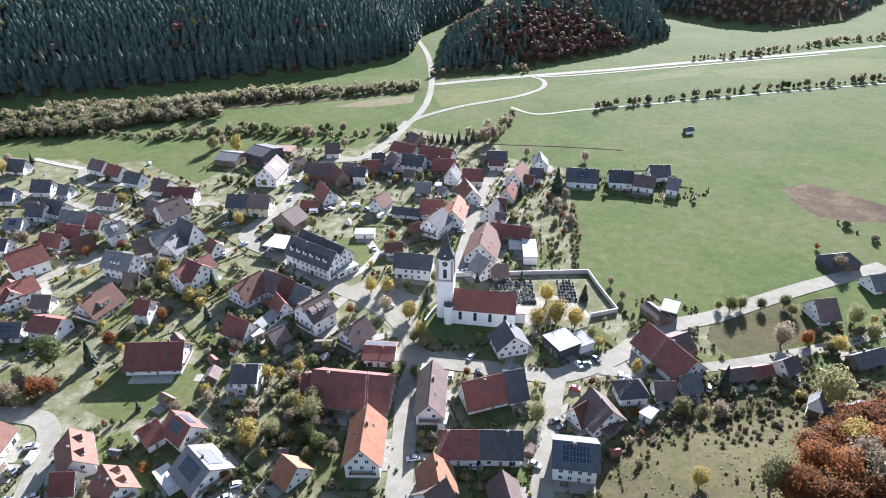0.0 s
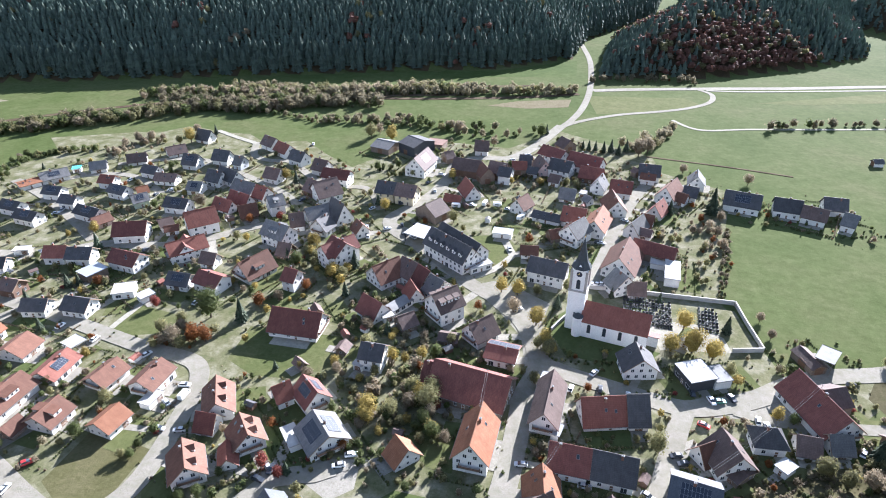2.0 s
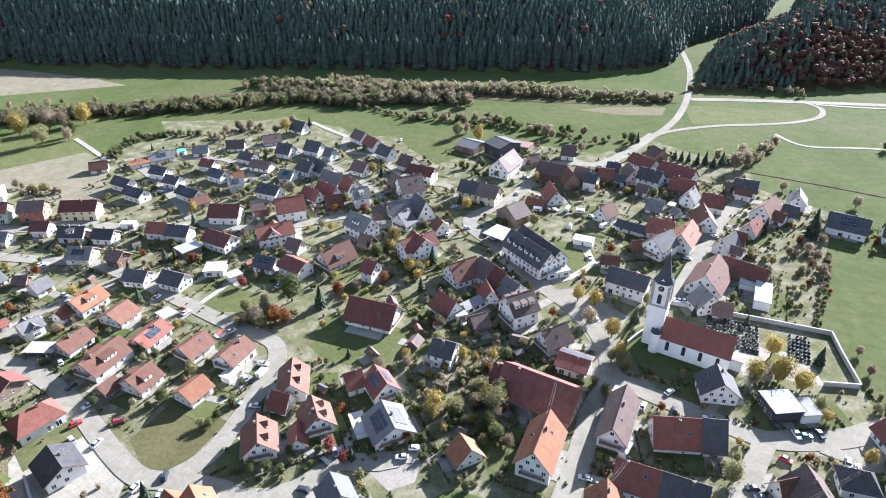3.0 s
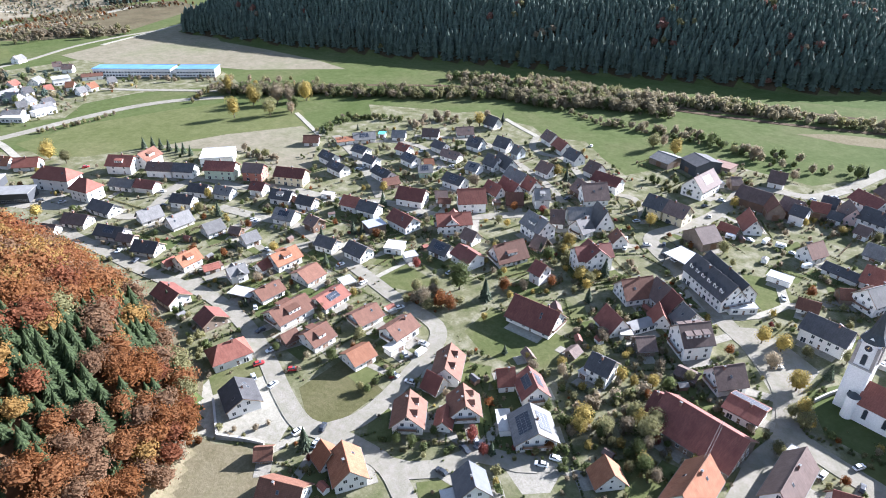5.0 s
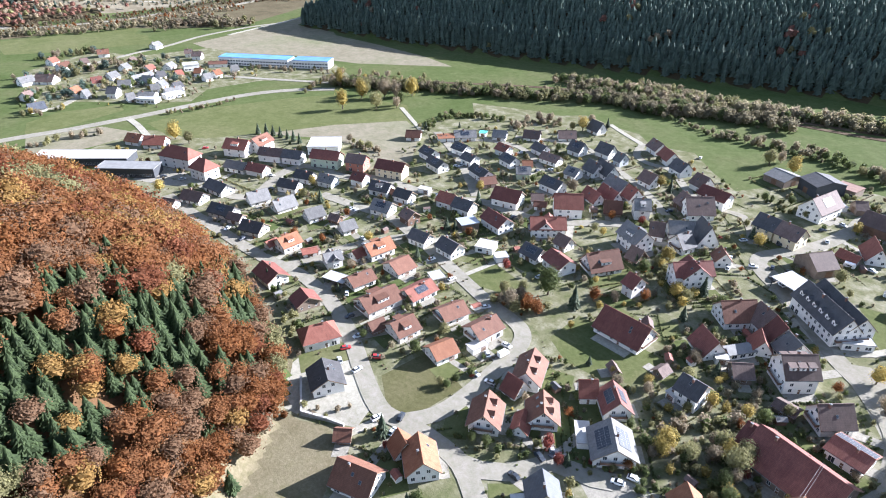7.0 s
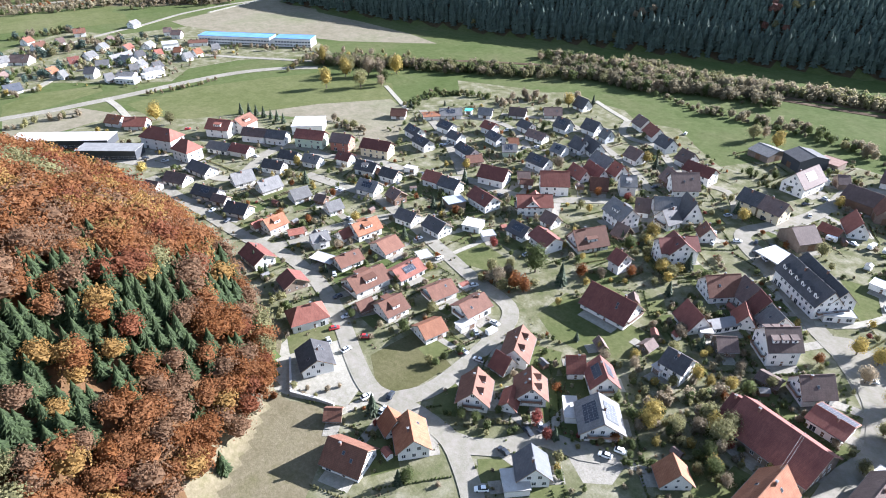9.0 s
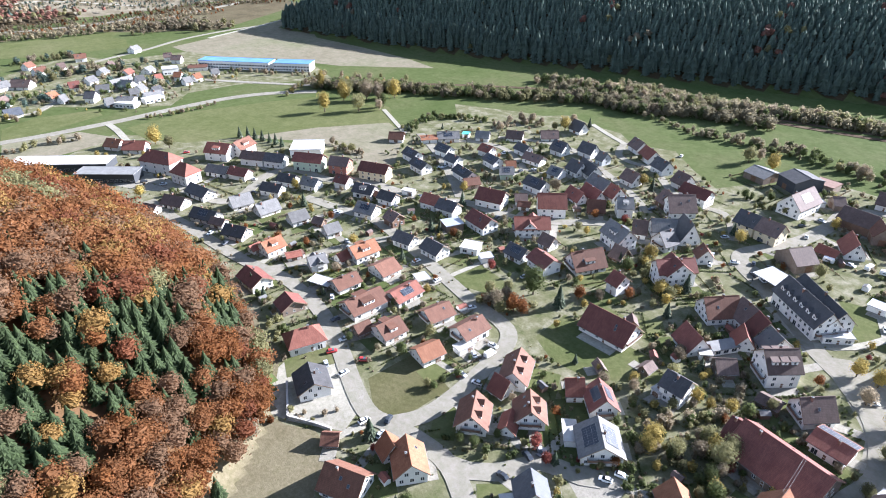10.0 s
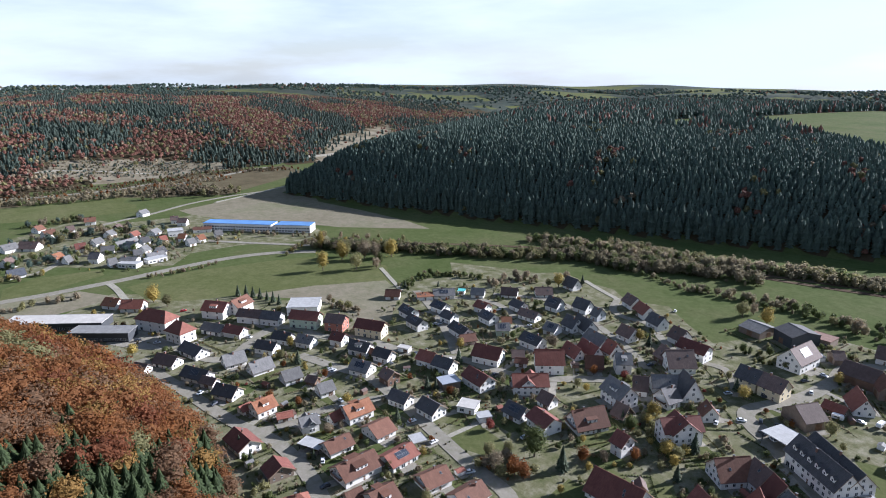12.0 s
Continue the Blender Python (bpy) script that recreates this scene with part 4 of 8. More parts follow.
# ---- trees ----
LEAF = {
    "green": leaf_mat("leaves_green", [(0.0, (0.077, 0.092, 0.035)), (0.5, (0.11, 0.132, 0.05)), (1.0, (0.143, 0.172, 0.065))], 0.75, 0.6),
    "olive": leaf_mat("leaves_olive", [(0.0, (0.143, 0.136, 0.066)), (0.5, (0.205, 0.195, 0.095)), (1.0, (0.267, 0.254, 0.124))], 0.75, 0.6),
    "yellow": leaf_mat("leaves_yellow", [(0.0, (0.21, 0.164, 0.049)), (0.5, (0.3, 0.235, 0.07)), (1.0, (0.39, 0.305, 0.091))]),
    "orange": leaf_mat("leaves_rust", [(0.0, (0.144, 0.061, 0.022)), (0.5, (0.2, 0.085, 0.03)), (1.0, (0.256, 0.109, 0.038))], 0.75, 0.6),
    "brown": leaf_mat("leaves_brown", [(0.0, (0.182, 0.15, 0.105)), (0.5, (0.26, 0.215, 0.15)), (1.0, (0.338, 0.28, 0.195))], 0.75, 0.6),
    "conifer": leaf_mat("needles", [(0.0, (0.03, 0.044, 0.026)), (0.5, (0.055, 0.074, 0.044)), (1.0, (0.095, 0.115, 0.07))], 0.75, 0.35),
    # paler and bluer than the other needles: distance haze is put into the colour
    "spruce": leaf_mat("spruce_needles_hazed", [(0.0, (0.072, 0.098, 0.081)), (0.5, (0.092, 0.126, 0.104)), (1.0, (0.112, 0.154, 0.127))], 0.8, 0.5),
    "fir": leaf_mat("fir_needles", [(0.0, (0.032, 0.048, 0.020)), (0.5, (0.048, 0.070, 0.029)), (1.0, (0.066, 0.094, 0.038))], 0.75, 0.5),
    "alder": leaf_mat("alder_twigs", [(0.0, (0.171, 0.15, 0.098)), (0.5, (0.245, 0.215, 0.14)), (1.0, (0.319, 0.28, 0.182))], 0.8, 0.6),
    "red": leaf_mat("leaves_crimson", [(0.0, (0.12, 0.03, 0.03)), (0.5, (0.20, 0.055, 0.045)), (1.0, (0.30, 0.09, 0.06))]),
    "far_rust": leaf_mat("far_rust_leaves", [(0.0, (0.135, 0.068, 0.051)), (0.5, (0.165, 0.083, 0.062)), (1.0, (0.195, 0.098, 0.073))], 0.8, 0.4),
    "beech_red": leaf_mat("beech_leaves_red", [(0.0, (0.145, 0.056, 0.027)), (0.5, (0.182, 0.070, 0.034)), (1.0, (0.220, 0.085, 0.041))], 0.75, 0.6),
    "beech_grey": leaf_mat("beech_leaves_faded", [(0.0, (0.152, 0.092, 0.054)), (0.5, (0.19, 0.115, 0.068)), (1.0, (0.228, 0.138, 0.082))], 0.75, 0.6),
    "gold": leaf_mat("leaves_gold", [(0.0, (0.18, 0.108, 0.034)), (0.5, (0.225, 0.135, 0.042)), (1.0, (0.27, 0.162, 0.05))]),
    "beech": leaf_mat("beech_leaves", [(0.0, (0.172, 0.078, 0.032)), (0.5, (0.215, 0.098, 0.04)), (1.0, (0.258, 0.118, 0.048))], 0.75, 0.6),
}


def crown_arrays(rng, n, rx, rz, zc, size, lobes=9, around=11, up=7, top_only=False, core=0.9):
    """A crown: an uneven lobed body, and leaf clumps standing out of it all over."""
    cs = rng.normal(size=(lobes, 3))
    cs /= np.linalg.norm(cs, axis=1)[:, None]
    cs *= rng.uniform(0.3, 0.58, (lobes, 1))
    cs[0] = 0
    rad = rng.uniform(0.34, 0.52, lobes)
    rad[0] = 0.66

    def reach(d):
        along = d @ cs.T
        inside = rad**2 - (cs**2).sum(1) + along**2
        return np.where(inside > 0, along + np.sqrt(np.clip(inside, 0, None)), 0).max(1)

    th = np.linspace(0.0, 2.0 if top_only else 2.75, up + 1)[1:]
    az = np.arange(around) * 2 * math.pi / around
    g = np.array([(math.sin(t) * math.cos(q + t), math.sin(t) * math.sin(q + t), math.cos(t)) for t in th for q in az])
    g = np.concatenate([[(0.0, 0.0, 1.0)], g])
    hull = g * (reach(g) * rng.uniform(core - 0.1, core + 0.1, len(g)))[:, None]
    hf = [(0, 1 + i, 1 + (i + 1) % around) for i in range(around)]
    for k in range(len(th) - 1):
        for i in range(around):
            p, q = 1 + k * around + i, 1 + k * around + (i + 1) % around
            hf += [(p, p + around, q + around), (p, q + around, q)]
    d = rng.normal(size=(n, 3))
    d[:, 2] = np.where(d[:, 2] < (-0.25 if top_only else -1.0), -d[:, 2], d[:, 2])
    d /= np.linalg.norm(d, axis=1)[:, None]
    p = d * (reach(d) * rng.uniform(core - 0.06, 1.1, n))[:, None]
    k = np.array([rx, rx, rz])
    v, f = clump_faces(rng, p * k + [0, 0, zc], d, size, 0.5)
    return np.concatenate([hull * k + [0, 0, zc], v]), np.concatenate([np.array(hf), f + len(hull)])


def clump_faces(rng, p, d, size, loose=0.55):
    """Each clump: two triangles-pairs folded along the middle, facing mostly outwards."""
    n = len(p)
    nrm = d + rng.normal(size=(n, 3)) * loose
    nrm /= np.linalg.norm(nrm, axis=1)[:, None]
    a = np.cross(nrm, rng.normal(size=(n, 3)))
    a /= np.linalg.norm(a, axis=1)[:, None] + 1e-9
    b = np.cross(nrm, a)
    s = size * rng.uniform(0.6, 1.35, (n, 1))
    v = np.stack([p - a * s, p - b * s * 0.8 - nrm * s * 0.35, p + a * s, p + b * s * 0.8 - nrm * s * 0.35], 1)
    base = np.arange(n)[:, None] * 4
    f = np.concatenate([base + [0, 1, 2], base + [0, 2, 3]], 1).reshape(-1, 3)
    return v.reshape(-1, 3), f


def quick_mesh(name, v, f, mats):
    me = bpy.data.meshes.new(name)
    me.from_pydata(np.asarray(v).tolist(), [], np.asarray(f).tolist())
    for m in mats if isinstance(mats, (list, tuple)) else [mats]:
        me.materials.append(m)
    return me


def trunk_mesh(seed, h, spread, r=0.22):
    rnd = random.Random(seed)
    bm = bmesh.new()
    tube(bm, (0, 0, -0.6), (0.05, 0.03, h * 0.45), r * 1.2, r * 0.75, 7)
    tube(bm, (0.05, 0.03, h * 0.45), (0, 0, h * 0.85), r * 0.75, r * 0.2, 6)
    for i in range(7):
        a = i * 2.4 + rnd.random()
        z0 = h * rnd.uniform(0.3, 0.6)
        e = Vector((math.cos(a) * spread * rnd.uniform(0.5, 0.9), math.sin(a) * spread * rnd.uniform(0.5, 0.9), z0 + h * rnd.uniform(0.12, 0.3)))
        tube(bm, (0, 0, z0), e, r * 0.38, r * 0.1, 5)
        tube(bm, e * 0.6 + Vector((0, 0, z0 * 0.4)), e + Vector((rnd.uniform(-1, 1), rnd.uniform(-1, 1), h * 0.12)), r * 0.2, r * 0.05, 4)
    return mesh_of("trunk", bm, M_BARK)


TREE_SETS = {}


def tree_set(kind, seed, h=8.0, rx=3.8, rz=4.5, n=760, size=0.24):
    """Meshes for one tree: trunk and crown."""
    rng = np.random.default_rng(seed)
    v, f = crown_arrays(rng, n, rx, rz, h - rz * 0.86, size, 13, 10, 6, False, 0.72)
    return trunk_mesh(seed, h, rx), quick_mesh("crown", v, f, LEAF[kind])


def spruce_arrays(rng, h, r, tiers=9, arms=9):
    """A spruce: tiers of drooping pointed boughs round the stem."""
    v, f = [], []
    for k in range(tiers):
        t = k / tiers
        z = h * (0.10 + 0.86 * t)
        rr = r * (1 - t) ** 0.85 + 0.01 * h
        off = rng.random() * 6.3
        for i in range(arms):
            a = off + i * 2 * math.pi / arms + rng.normal() * 0.12
            ln = rr * rng.uniform(0.75, 1.15)
            w = 0.30 * rr + 0.006 * h
            ca, sa = math.cos(a), math.sin(a)
            b = len(v)
            v += [(0, 0, z + h * 0.10), (ca * ln * 0.55 - sa * w, sa * ln * 0.55 + ca * w, z - 0.05 * h * (1 - t)), (ca * ln, sa * ln, z - 0.055 * h), (ca * ln * 0.55 + sa * w, sa * ln * 0.55 - ca * w, z - 0.05 * h * (1 - t))]
            f += [(b, b + 1, b + 2), (b, b + 2, b + 3)]
    return np.array(v), np.array(f)


def conifer_set(seed, h=11.0, r=2.9):
    rng = np.random.default_rng(seed)
    v, f = spruce_arrays(rng, h, r, 12, 11)
    bm = bmesh.new()
    tube(bm, (0, 0, -0.6), (0, 0, h * 0.9), 0.2, 0.04, 6)
    return mesh_of("trunk", bm, M_BARK), quick_mesh("crown", v, f, LEAF["conifer"])


def bush_mesh(kind, seed, n=150):
    rng = np.random.default_rng(seed)
    v, f = crown_arrays(rng, n, 1.0, 0.75, 0.62, 0.15, 6, 8, 4, False, 0.75)
    v[:, 2] = np.abs(v[:, 2])
    return quick_mesh("bush", v, f, LEAF[kind])


for kd in ("green", "olive", "yellow", "orange", "brown", "red"):
    TREE_SETS[kd] = [tree_set(kd, 11 + i + 7 * len(kd), n=760) for i in range(3)]
for kd in ("olive", "orange", "brown", "yellow", "green"):
    TREE_SETS["big_" + kd] = [tree_set(kd, 71 + i + 3 * len(kd), n=1300, size=0.17) for i in range(2)]
TREE_SETS["conifer"] = [conifer_set(5 + i) for i in range(3)]
BUSHES = {kd: [bush_mesh(kd, 40 + i) for i in range(3)] for kd in ("green", "olive", "yellow", "orange", "brown", "red")}
TREE_WORDS = {"green": "leafy green broadleaf tree", "olive": "dull olive autumn tree", "yellow": "bright yellow autumn tree", "orange": "rust orange autumn tree", "brown": "thinning brown autumn tree", "red": "dark crimson ornamental tree", "conifer": "dark green spruce tree"}
trnd = random.Random(4)


def tree(x, y, h, kind, wide=1.0, group="village trees", where="standing in a garden"):
    base = 11.0 if kind == "conifer" else 8.0
    t_me, c_me = trnd.choice(TREE_SETS["big_" + kind if h > 9.5 and "big_" + kind in TREE_SETS else kind])
    top = tagged(new("conifer_tree" if kind == "conifer" else "tree"), f"{TREE_WORDS[kind]} {where}", "tree", group)
    s = h / base
    top.matrix_world = pose(x, y, ground_z(x, y), 0, 0, trnd.uniform(0, 360)) @ Matrix.Diagonal((s * wide, s * wide, s, 1))
    piece("trunk", t_me, top, Matrix())
    piece("crown", c_me, top, Matrix())
    return top


def bush(x, y, r, kind):
    ob = tagged(new("bush", trnd.choice(BUSHES[kind])), f"{'evergreen' if kind == 'green' else kind} garden bush on grass", "bush", "garden bushes")
    ob.matrix_world = pose(x, y, ground_z(x, y) - 0.05, 0, 0, trnd.uniform(0, 360)) @ Matrix.Diagonal((r, r, r * trnd.uniform(0.8, 1.3), 1))
    return ob


tree(-454.0, 122.9, 14, "yellow")
tree(-438.4, 127.2, 10, "olive")
tree(-432.3, 108.1, 5, "yellow")
tree(-453.4, 83.9, 5, "yellow")
tree(-447.2, 87.9, 4, "yellow")
tree(-415.8, 92.5, 5, "orange")
tree(-367.4, 84.2, 8, "yellow")
tree(-426.4, 174.2, 9, "conifer")
tree(-420.1, 177.8, 10, "conifer")
tree(-415.8, 181.0, 9, "conifer")
tree(-409.0, 183.3, 9, "conifer")
tree(-402.4, 185.6, 8, "conifer")
tree(-396.3, 187.3, 9, "conifer")
tree(-389.4, 188.4, 8, "conifer")
tree(-369.7, 217.9, 6, "brown")
tree(-354.1, 217.1, 6, "olive")
tree(-347.5, 219.7, 7, "olive")
tree(-248.3, 233.0, 7, "yellow")
tree(-258.5, 226.2, 4, "yellow")
tree(-357.7, 277.4, 6, "conifer")
tree(-354.1, 281.6, 5, "green")
tree(-370.3, 301.5, 5, "green")
tree(-369.9, 312.8, 6, "green")
tree(-342.9, 298.3, 5, "conifer")
tree(-356.8, 319.2, 5, "green")
tree(-354.5, 326.1, 5, "olive")
tree(-345.4, 328.0, 6, "green")
tree(-341.3, 332.7, 5, "green")
tree(-334.2, 334.5, 5, "green")
tree(-370.6, 307.6, 5, "brown")
tree(-311.7, 330.2, 6, "brown")
tree(-318.4, 346.4, 7, "brown")
tree(-315.5, 356.0, 8, "brown")
tree(-308.8, 361.6, 8, "brown")
tree(-300.3, 363.1, 6, "brown")
tree(-285.2, 360.5, 7, "olive")
tree(-279.3, 365.3, 12, "yellow")
tree(-286.0, 383.5, 8, "brown")
tree(-271.9, 385.5, 8, "conifer")
tree(-212.3, 274.2, 9, "brown")
tree(-182.7, 320.7, 8, "yellow")
tree(-175.1, 319.4, 9, "conifer")
tree(-174.8, 263.0, 6, "orange")
tree(-171.8, 244.5, 6, "olive")
tree(-166.5, 244.8, 5, "yellow")
tree(-294.1, 150.9, 9, "conifer")
tree(-318.1, 159.1, 7, "yellow")
tree(-306.5, 147.0, 6, "olive")
tree(-270.0, 153.8, 5, "orange")
tree(-228.7, 169.7, 9, "conifer")
tree(-234.2, 218.6, 10, "conifer")
tree(-222.8, 185.9, 8, "conifer")
tree(-218.9, 188.4, 7, "conifer")
tree(-208.4, 155.4, 8, "conifer")
tree(-147.2, 181.5, 15, "green")
tree(-160.6, 167.5, 7, "olive")
tree(-156.5, 175.0, 6, "olive")
tree(-133.4, 182.6, 12, "conifer")
tree(-151.4, 162.6, 9, "brown")
tree(-143.7, 165.1, 9, "orange")
tree(-139.9, 166.3, 7, "orange")
tree(-131.4, 193.6, 7, "orange")
tree(-125.6, 200.2, 6, "brown")
tree(-139.9, 205.5, 4, "yellow")
tree(-151.9, 206.8, 4, "yellow")
tree(-117.2, 210.5, 6, "orange")
tree(-124.5, 170.1, 4, "yellow")
tree(-110.5, 223.0, 8, "yellow")
tree(-105.4, 224.0, 7, "olive")
tree(-130.8, 228.7, 8, "green")
tree(-129.7, 245.8, 9, "yellow")
tree(-137.5, 232.8, 7, "conifer")
tree(-125.8, 77.9, 10, "conifer")
tree(-120.9, 75.5, 3, "red")
tree(-98.3, 67.6, 7, "conifer")
tree(-97.3, 70.2, 6, "green")
tree(-98.5, 109.3, 4, "green")
tree(-100.8, 101.1, 5, "green")
tree(-105.3, 98.9, 5, "green")
tree(-87.4, 115.8, 6, "red")
tree(-79.2, 115.2, 6, "conifer")
tree(-81.0, 113.1, 5, "red")
tree(-95.6, 139.9, 5, "green")
tree(-63.5, 144.6, 9, "yellow")
tree(-55.9, 147.3, 7, "olive")
tree(-51.4, 158.6, 8, "olive")
tree(-44.3, 158.1, 10, "olive")
tree(-43.9, 145.1, 7, "green")
tree(-53.4, 177.3, 6, "yellow")
tree(-49.1, 180.7, 6, "green")
tree(-42.4, 149.1, 6, "brown")
tree(-66.2, 128.4, 5, "orange")
tree(-68.5, 124.1, 4, "olive")
tree(-84.3, 165.5, 5, "yellow")
tree(-129.7, 108.7, 4, "green")
tree(-130.0, 113.0, 4, "green")
tree(-132.5, 107.8, 4, "olive")
tree(-178.9, 146.5, 5, "yellow")
tree(-237.6, 146.7, 6, "yellow")
tree(-265.9, 119.6, 6, "orange")
tree(-252.2, 128.1, 5, "orange")
tree(-223.5, 89.8, 7, "conifer")
tree(-235.3, 90.2, 8, "conifer")
tree(-115.4, 301.6, 8, "conifer")
tree(-123.6, 311.5, 5, "olive")
tree(-105.3, 158.3, 5, "conifer")
tree(-95.9, 160.7, 4, "yellow")
tree(-92.7, 230.1, 8, "green")
tree(-103.4, 234.6, 10, "conifer")
tree(-98.5, 210.7, 8, "conifer")
tree(-180.5, 129.3, 5, "green")
tree(-208.2, 110.8, 5, "conifer")
tree(-142.0, 405.8, 12, "yellow")
tree(-157.7, 406.0, 12, "olive")
tree(-155.1, 417.0, 8, "brown")
tree(-138.2, 444.1, 7, "green")
tree(-131.2, 441.5, 7, "green")
tree(-122.0, 437.7, 7, "green")
tree(-112.8, 434.0, 7, "olive")
tree(-97.9, 431.4, 11, "brown")
tree(-68.5, 411.5, 8, "brown")
tree(-38.5, 440.4, 10, "green")
tree(-35.2, 446.6, 8, "conifer")
tree(-83.0, 348.0, 7, "yellow")
tree(67.7, 336.7, 17, "conifer")
tree(45.2, 330.6, 10, "conifer")
tree(94.1, 384.6, 8, "brown")
tree(56.7, 394.1, 7, "brown")
tree(-7.4, 422.1, 7, "conifer")
tree(-3.3, 420.9, 8, "conifer")
tree(1.1, 420.9, 8, "conifer")
tree(6.7, 418.5, 9, "conifer")
tree(11.6, 420.8, 10, "conifer")
tree(16.6, 416.2, 9, "conifer")
tree(21.8, 424.1, 10, "conifer")
tree(29.9, 417.1, 13, "brown")
tree(36.0, 424.0, 12, "brown")
tree(40.9, 435.8, 8, "olive")
tree(-32.1, 230.5, 8, "yellow")
tree(-24.8, 230.0, 8, "yellow")
tree(-16.3, 232.2, 6, "olive")
tree(-24.5, 216.6, 8, "brown")
tree(-14.1, 210.1, 10, "yellow")
tree(-9.0, 197.2, 8, "yellow")
tree(-7.3, 191.9, 8, "olive")
tree(-11.6, 195.1, 6, "olive")
tree(-3.7, 238.6, 7, "olive")
tree(-6.8, 224.1, 8, "conifer")
tree(44.6, 221.6, 10, "yellow")
tree(46.7, 207.4, 12, "yellow")
tree(54.0, 205.0, 10, "yellow")
tree(38.4, 205.1, 9, "yellow")
tree(58.8, 196.8, 6, "olive")
tree(71.4, 176.5, 6, "yellow")
tree(76.4, 175.9, 5, "green")
tree(31.5, 152.6, 8, "olive")
tree(25.9, 169.2, 4, "yellow")
tree(8.6, 175.4, 4, "orange")
tree(15.7, 238.5, 6, "conifer")
tree(36.0, 239.8, 6, "conifer")
tree(61.4, 223.7, 9, "conifer")
tree(99.1, 165.9, 13, "conifer")
tree(130.5, 156.0, 18, "olive", 0.85)
tree(87.3, 111.5, 15, "olive", 0.85)
tree(101.2, 117.2, 15, "orange")
tree(104.9, 112.0, 15, "orange")
tree(114.3, 116.1, 15, "brown")
tree(124.6, 123.2, 14, "orange")
tree(120.1, 129.5, 13, "yellow")
tree(114.6, 108.9, 16, "brown")
tree(91.1, 107.7, 14, "orange")
tree(71.8, 118.4, 7, "yellow")
tree(121.3, 214.8, 8, "green")
tree(126.8, 216.4, 7, "olive")
tree(135.2, 216.4, 6, "green")
tree(145.9, 217.6, 7, "green")
tree(146.5, 212.2, 6, "olive")
tree(132.2, 192.0, 11, "brown")
tree(168.7, 205.4, 10, "olive")
tree(151.9, 187.4, 8, "yellow")
tree(169.1, 194.3, 9, "olive")
tree(142.1, 192.0, 7, "orange")
tree(185.2, 248.0, 9, "brown")
tree(117.2, 216.5, 5, "olive")
tree(80.9, 155.0, 8, "olive")
tree(86.7, 152.3, 7, "olive")
tree(92.9, 153.6, 8, "brown")
tree(-44.5, 152.3, 11, "olive")
tree(-48.4, 155.7, 8, "yellow")
tree(-62.9, 141.5, 8, "yellow")
tree(-55.7, 145.6, 8, "olive")
tree(-50.7, 151.3, 7, "brown")
tree(-40.0, 140.7, 7, "green")
tree(-42.9, 136.8, 5, "olive")
tree(-64.3, 173.6, 6, "yellow")
tree(-59.3, 174.2, 5, "yellow")
tree(-35.3, 139.5, 5, "brown")
tree(-108.8, 295.0, 8, "yellow")
tree(-68.8, 291.4, 8, "olive")
tree(-10.4, 174.5, 6, "olive")
tree(-5.5, 193.6, 5, "yellow")
tree(-39.5, 214.7, 5, "orange")
tree(-20.1, 178.7, 4, "brown")
tree(-29.9, 192.0, 4, "brown")
tree(-44.9, 188.7, 6, "olive")
tree(-55.9, 188.7, 5, "brown")
tree(-71.3, 188.8, 8, "conifer")
tree(-80.1, 188.9, 6, "brown")
tree(47.6, 296.9, 5, "olive")
tree(64.6, 317.6, 6, "brown")
tree(68.2, 310.4, 6, "brown")
tree(68.9, 296.7, 6, "brown")
tree(60.9, 325.1, 5, "orange")
tree(55.6, 310.5, 5, "brown")
tree(71.4, 328.8, 6, "brown")
tree(-107.9, 346.6, 6, "olive")
tree(-133.3, 351.0, 6, "green")
tree(-121.0, 357.0, 6, "green")
tree(-46.3, 350.2, 5, "yellow")
tree(-29.1, 352.6, 5, "yellow")
tree(-13.5, 355.9, 6, "olive")
tree(32.4, 337.0, 4, "green")
tree(62.7, 250.4, 4, "conifer")
tree(75.9, 235.7, 5, "brown")
tree(78.1, 224.4, 5, "brown")

for mx, my, mh, mk, mw in ((-439, 254, 18, "yellow", 0.75), (-499, 288, 19, "yellow", 0.55), (-455, 283, 18, "yellow", 0.8), (-462, 292, 16, "olive", 0.9), (-422, 276, 15, "olive", 1.1), (-444, 299, 17, "brown", 0.9), (-437, 307, 14, "brown", 0.9), (-413, 290, 10, "brown", 0.9), (-418, 298, 12, "green", 0.7), (-433, 321, 18, "yellow", 0.85), (-448, 326, 11, "olive", 0.9)):
    tree(mx, my, mh, mk, mw, "meadow trees", "in a group on the meadow")

# ---- houses ----
house(-463.0, 98.9, 33, 11.3, 10.0, 3.2, 6.8, "orange", "white", "")
house(-447.9, 108.0, 49, 14.2, 11.0, 3.3, 7.3, "red", "white", "")
house(-401.3, 109.2, 28, 24.2, 12.0, 8.0, 13.0, "red", "white", "h")
house(-372.4, 113.9, 17, 13.9, 11.0, 7.5, 12.5, "red", "white", "h")
house(-397.3, 146.8, 35, 16.0, 12.0, 5.9, 10.3, "red", "white", "d")
house(-395.6, 161.9, 114, 14.6, 11.0, 5.8, 9.8, "pale", "white", "d")
house(-372.5, 159.5, 35, 15.8, 9.0, 5.0, 8.3, "brown", "white", "")
house(-359.5, 168.3, 33, 13.0, 9.0, 5.0, 8.3, "black", "white", "")
house(-369.5, 133.7, 28, 14.6, 8.0, 3.4, 6.3, "grey", "white", "")
house(-356.1, 141.6, 26, 12.6, 8.0, 3.9, 6.8, "darkred", "white", "")
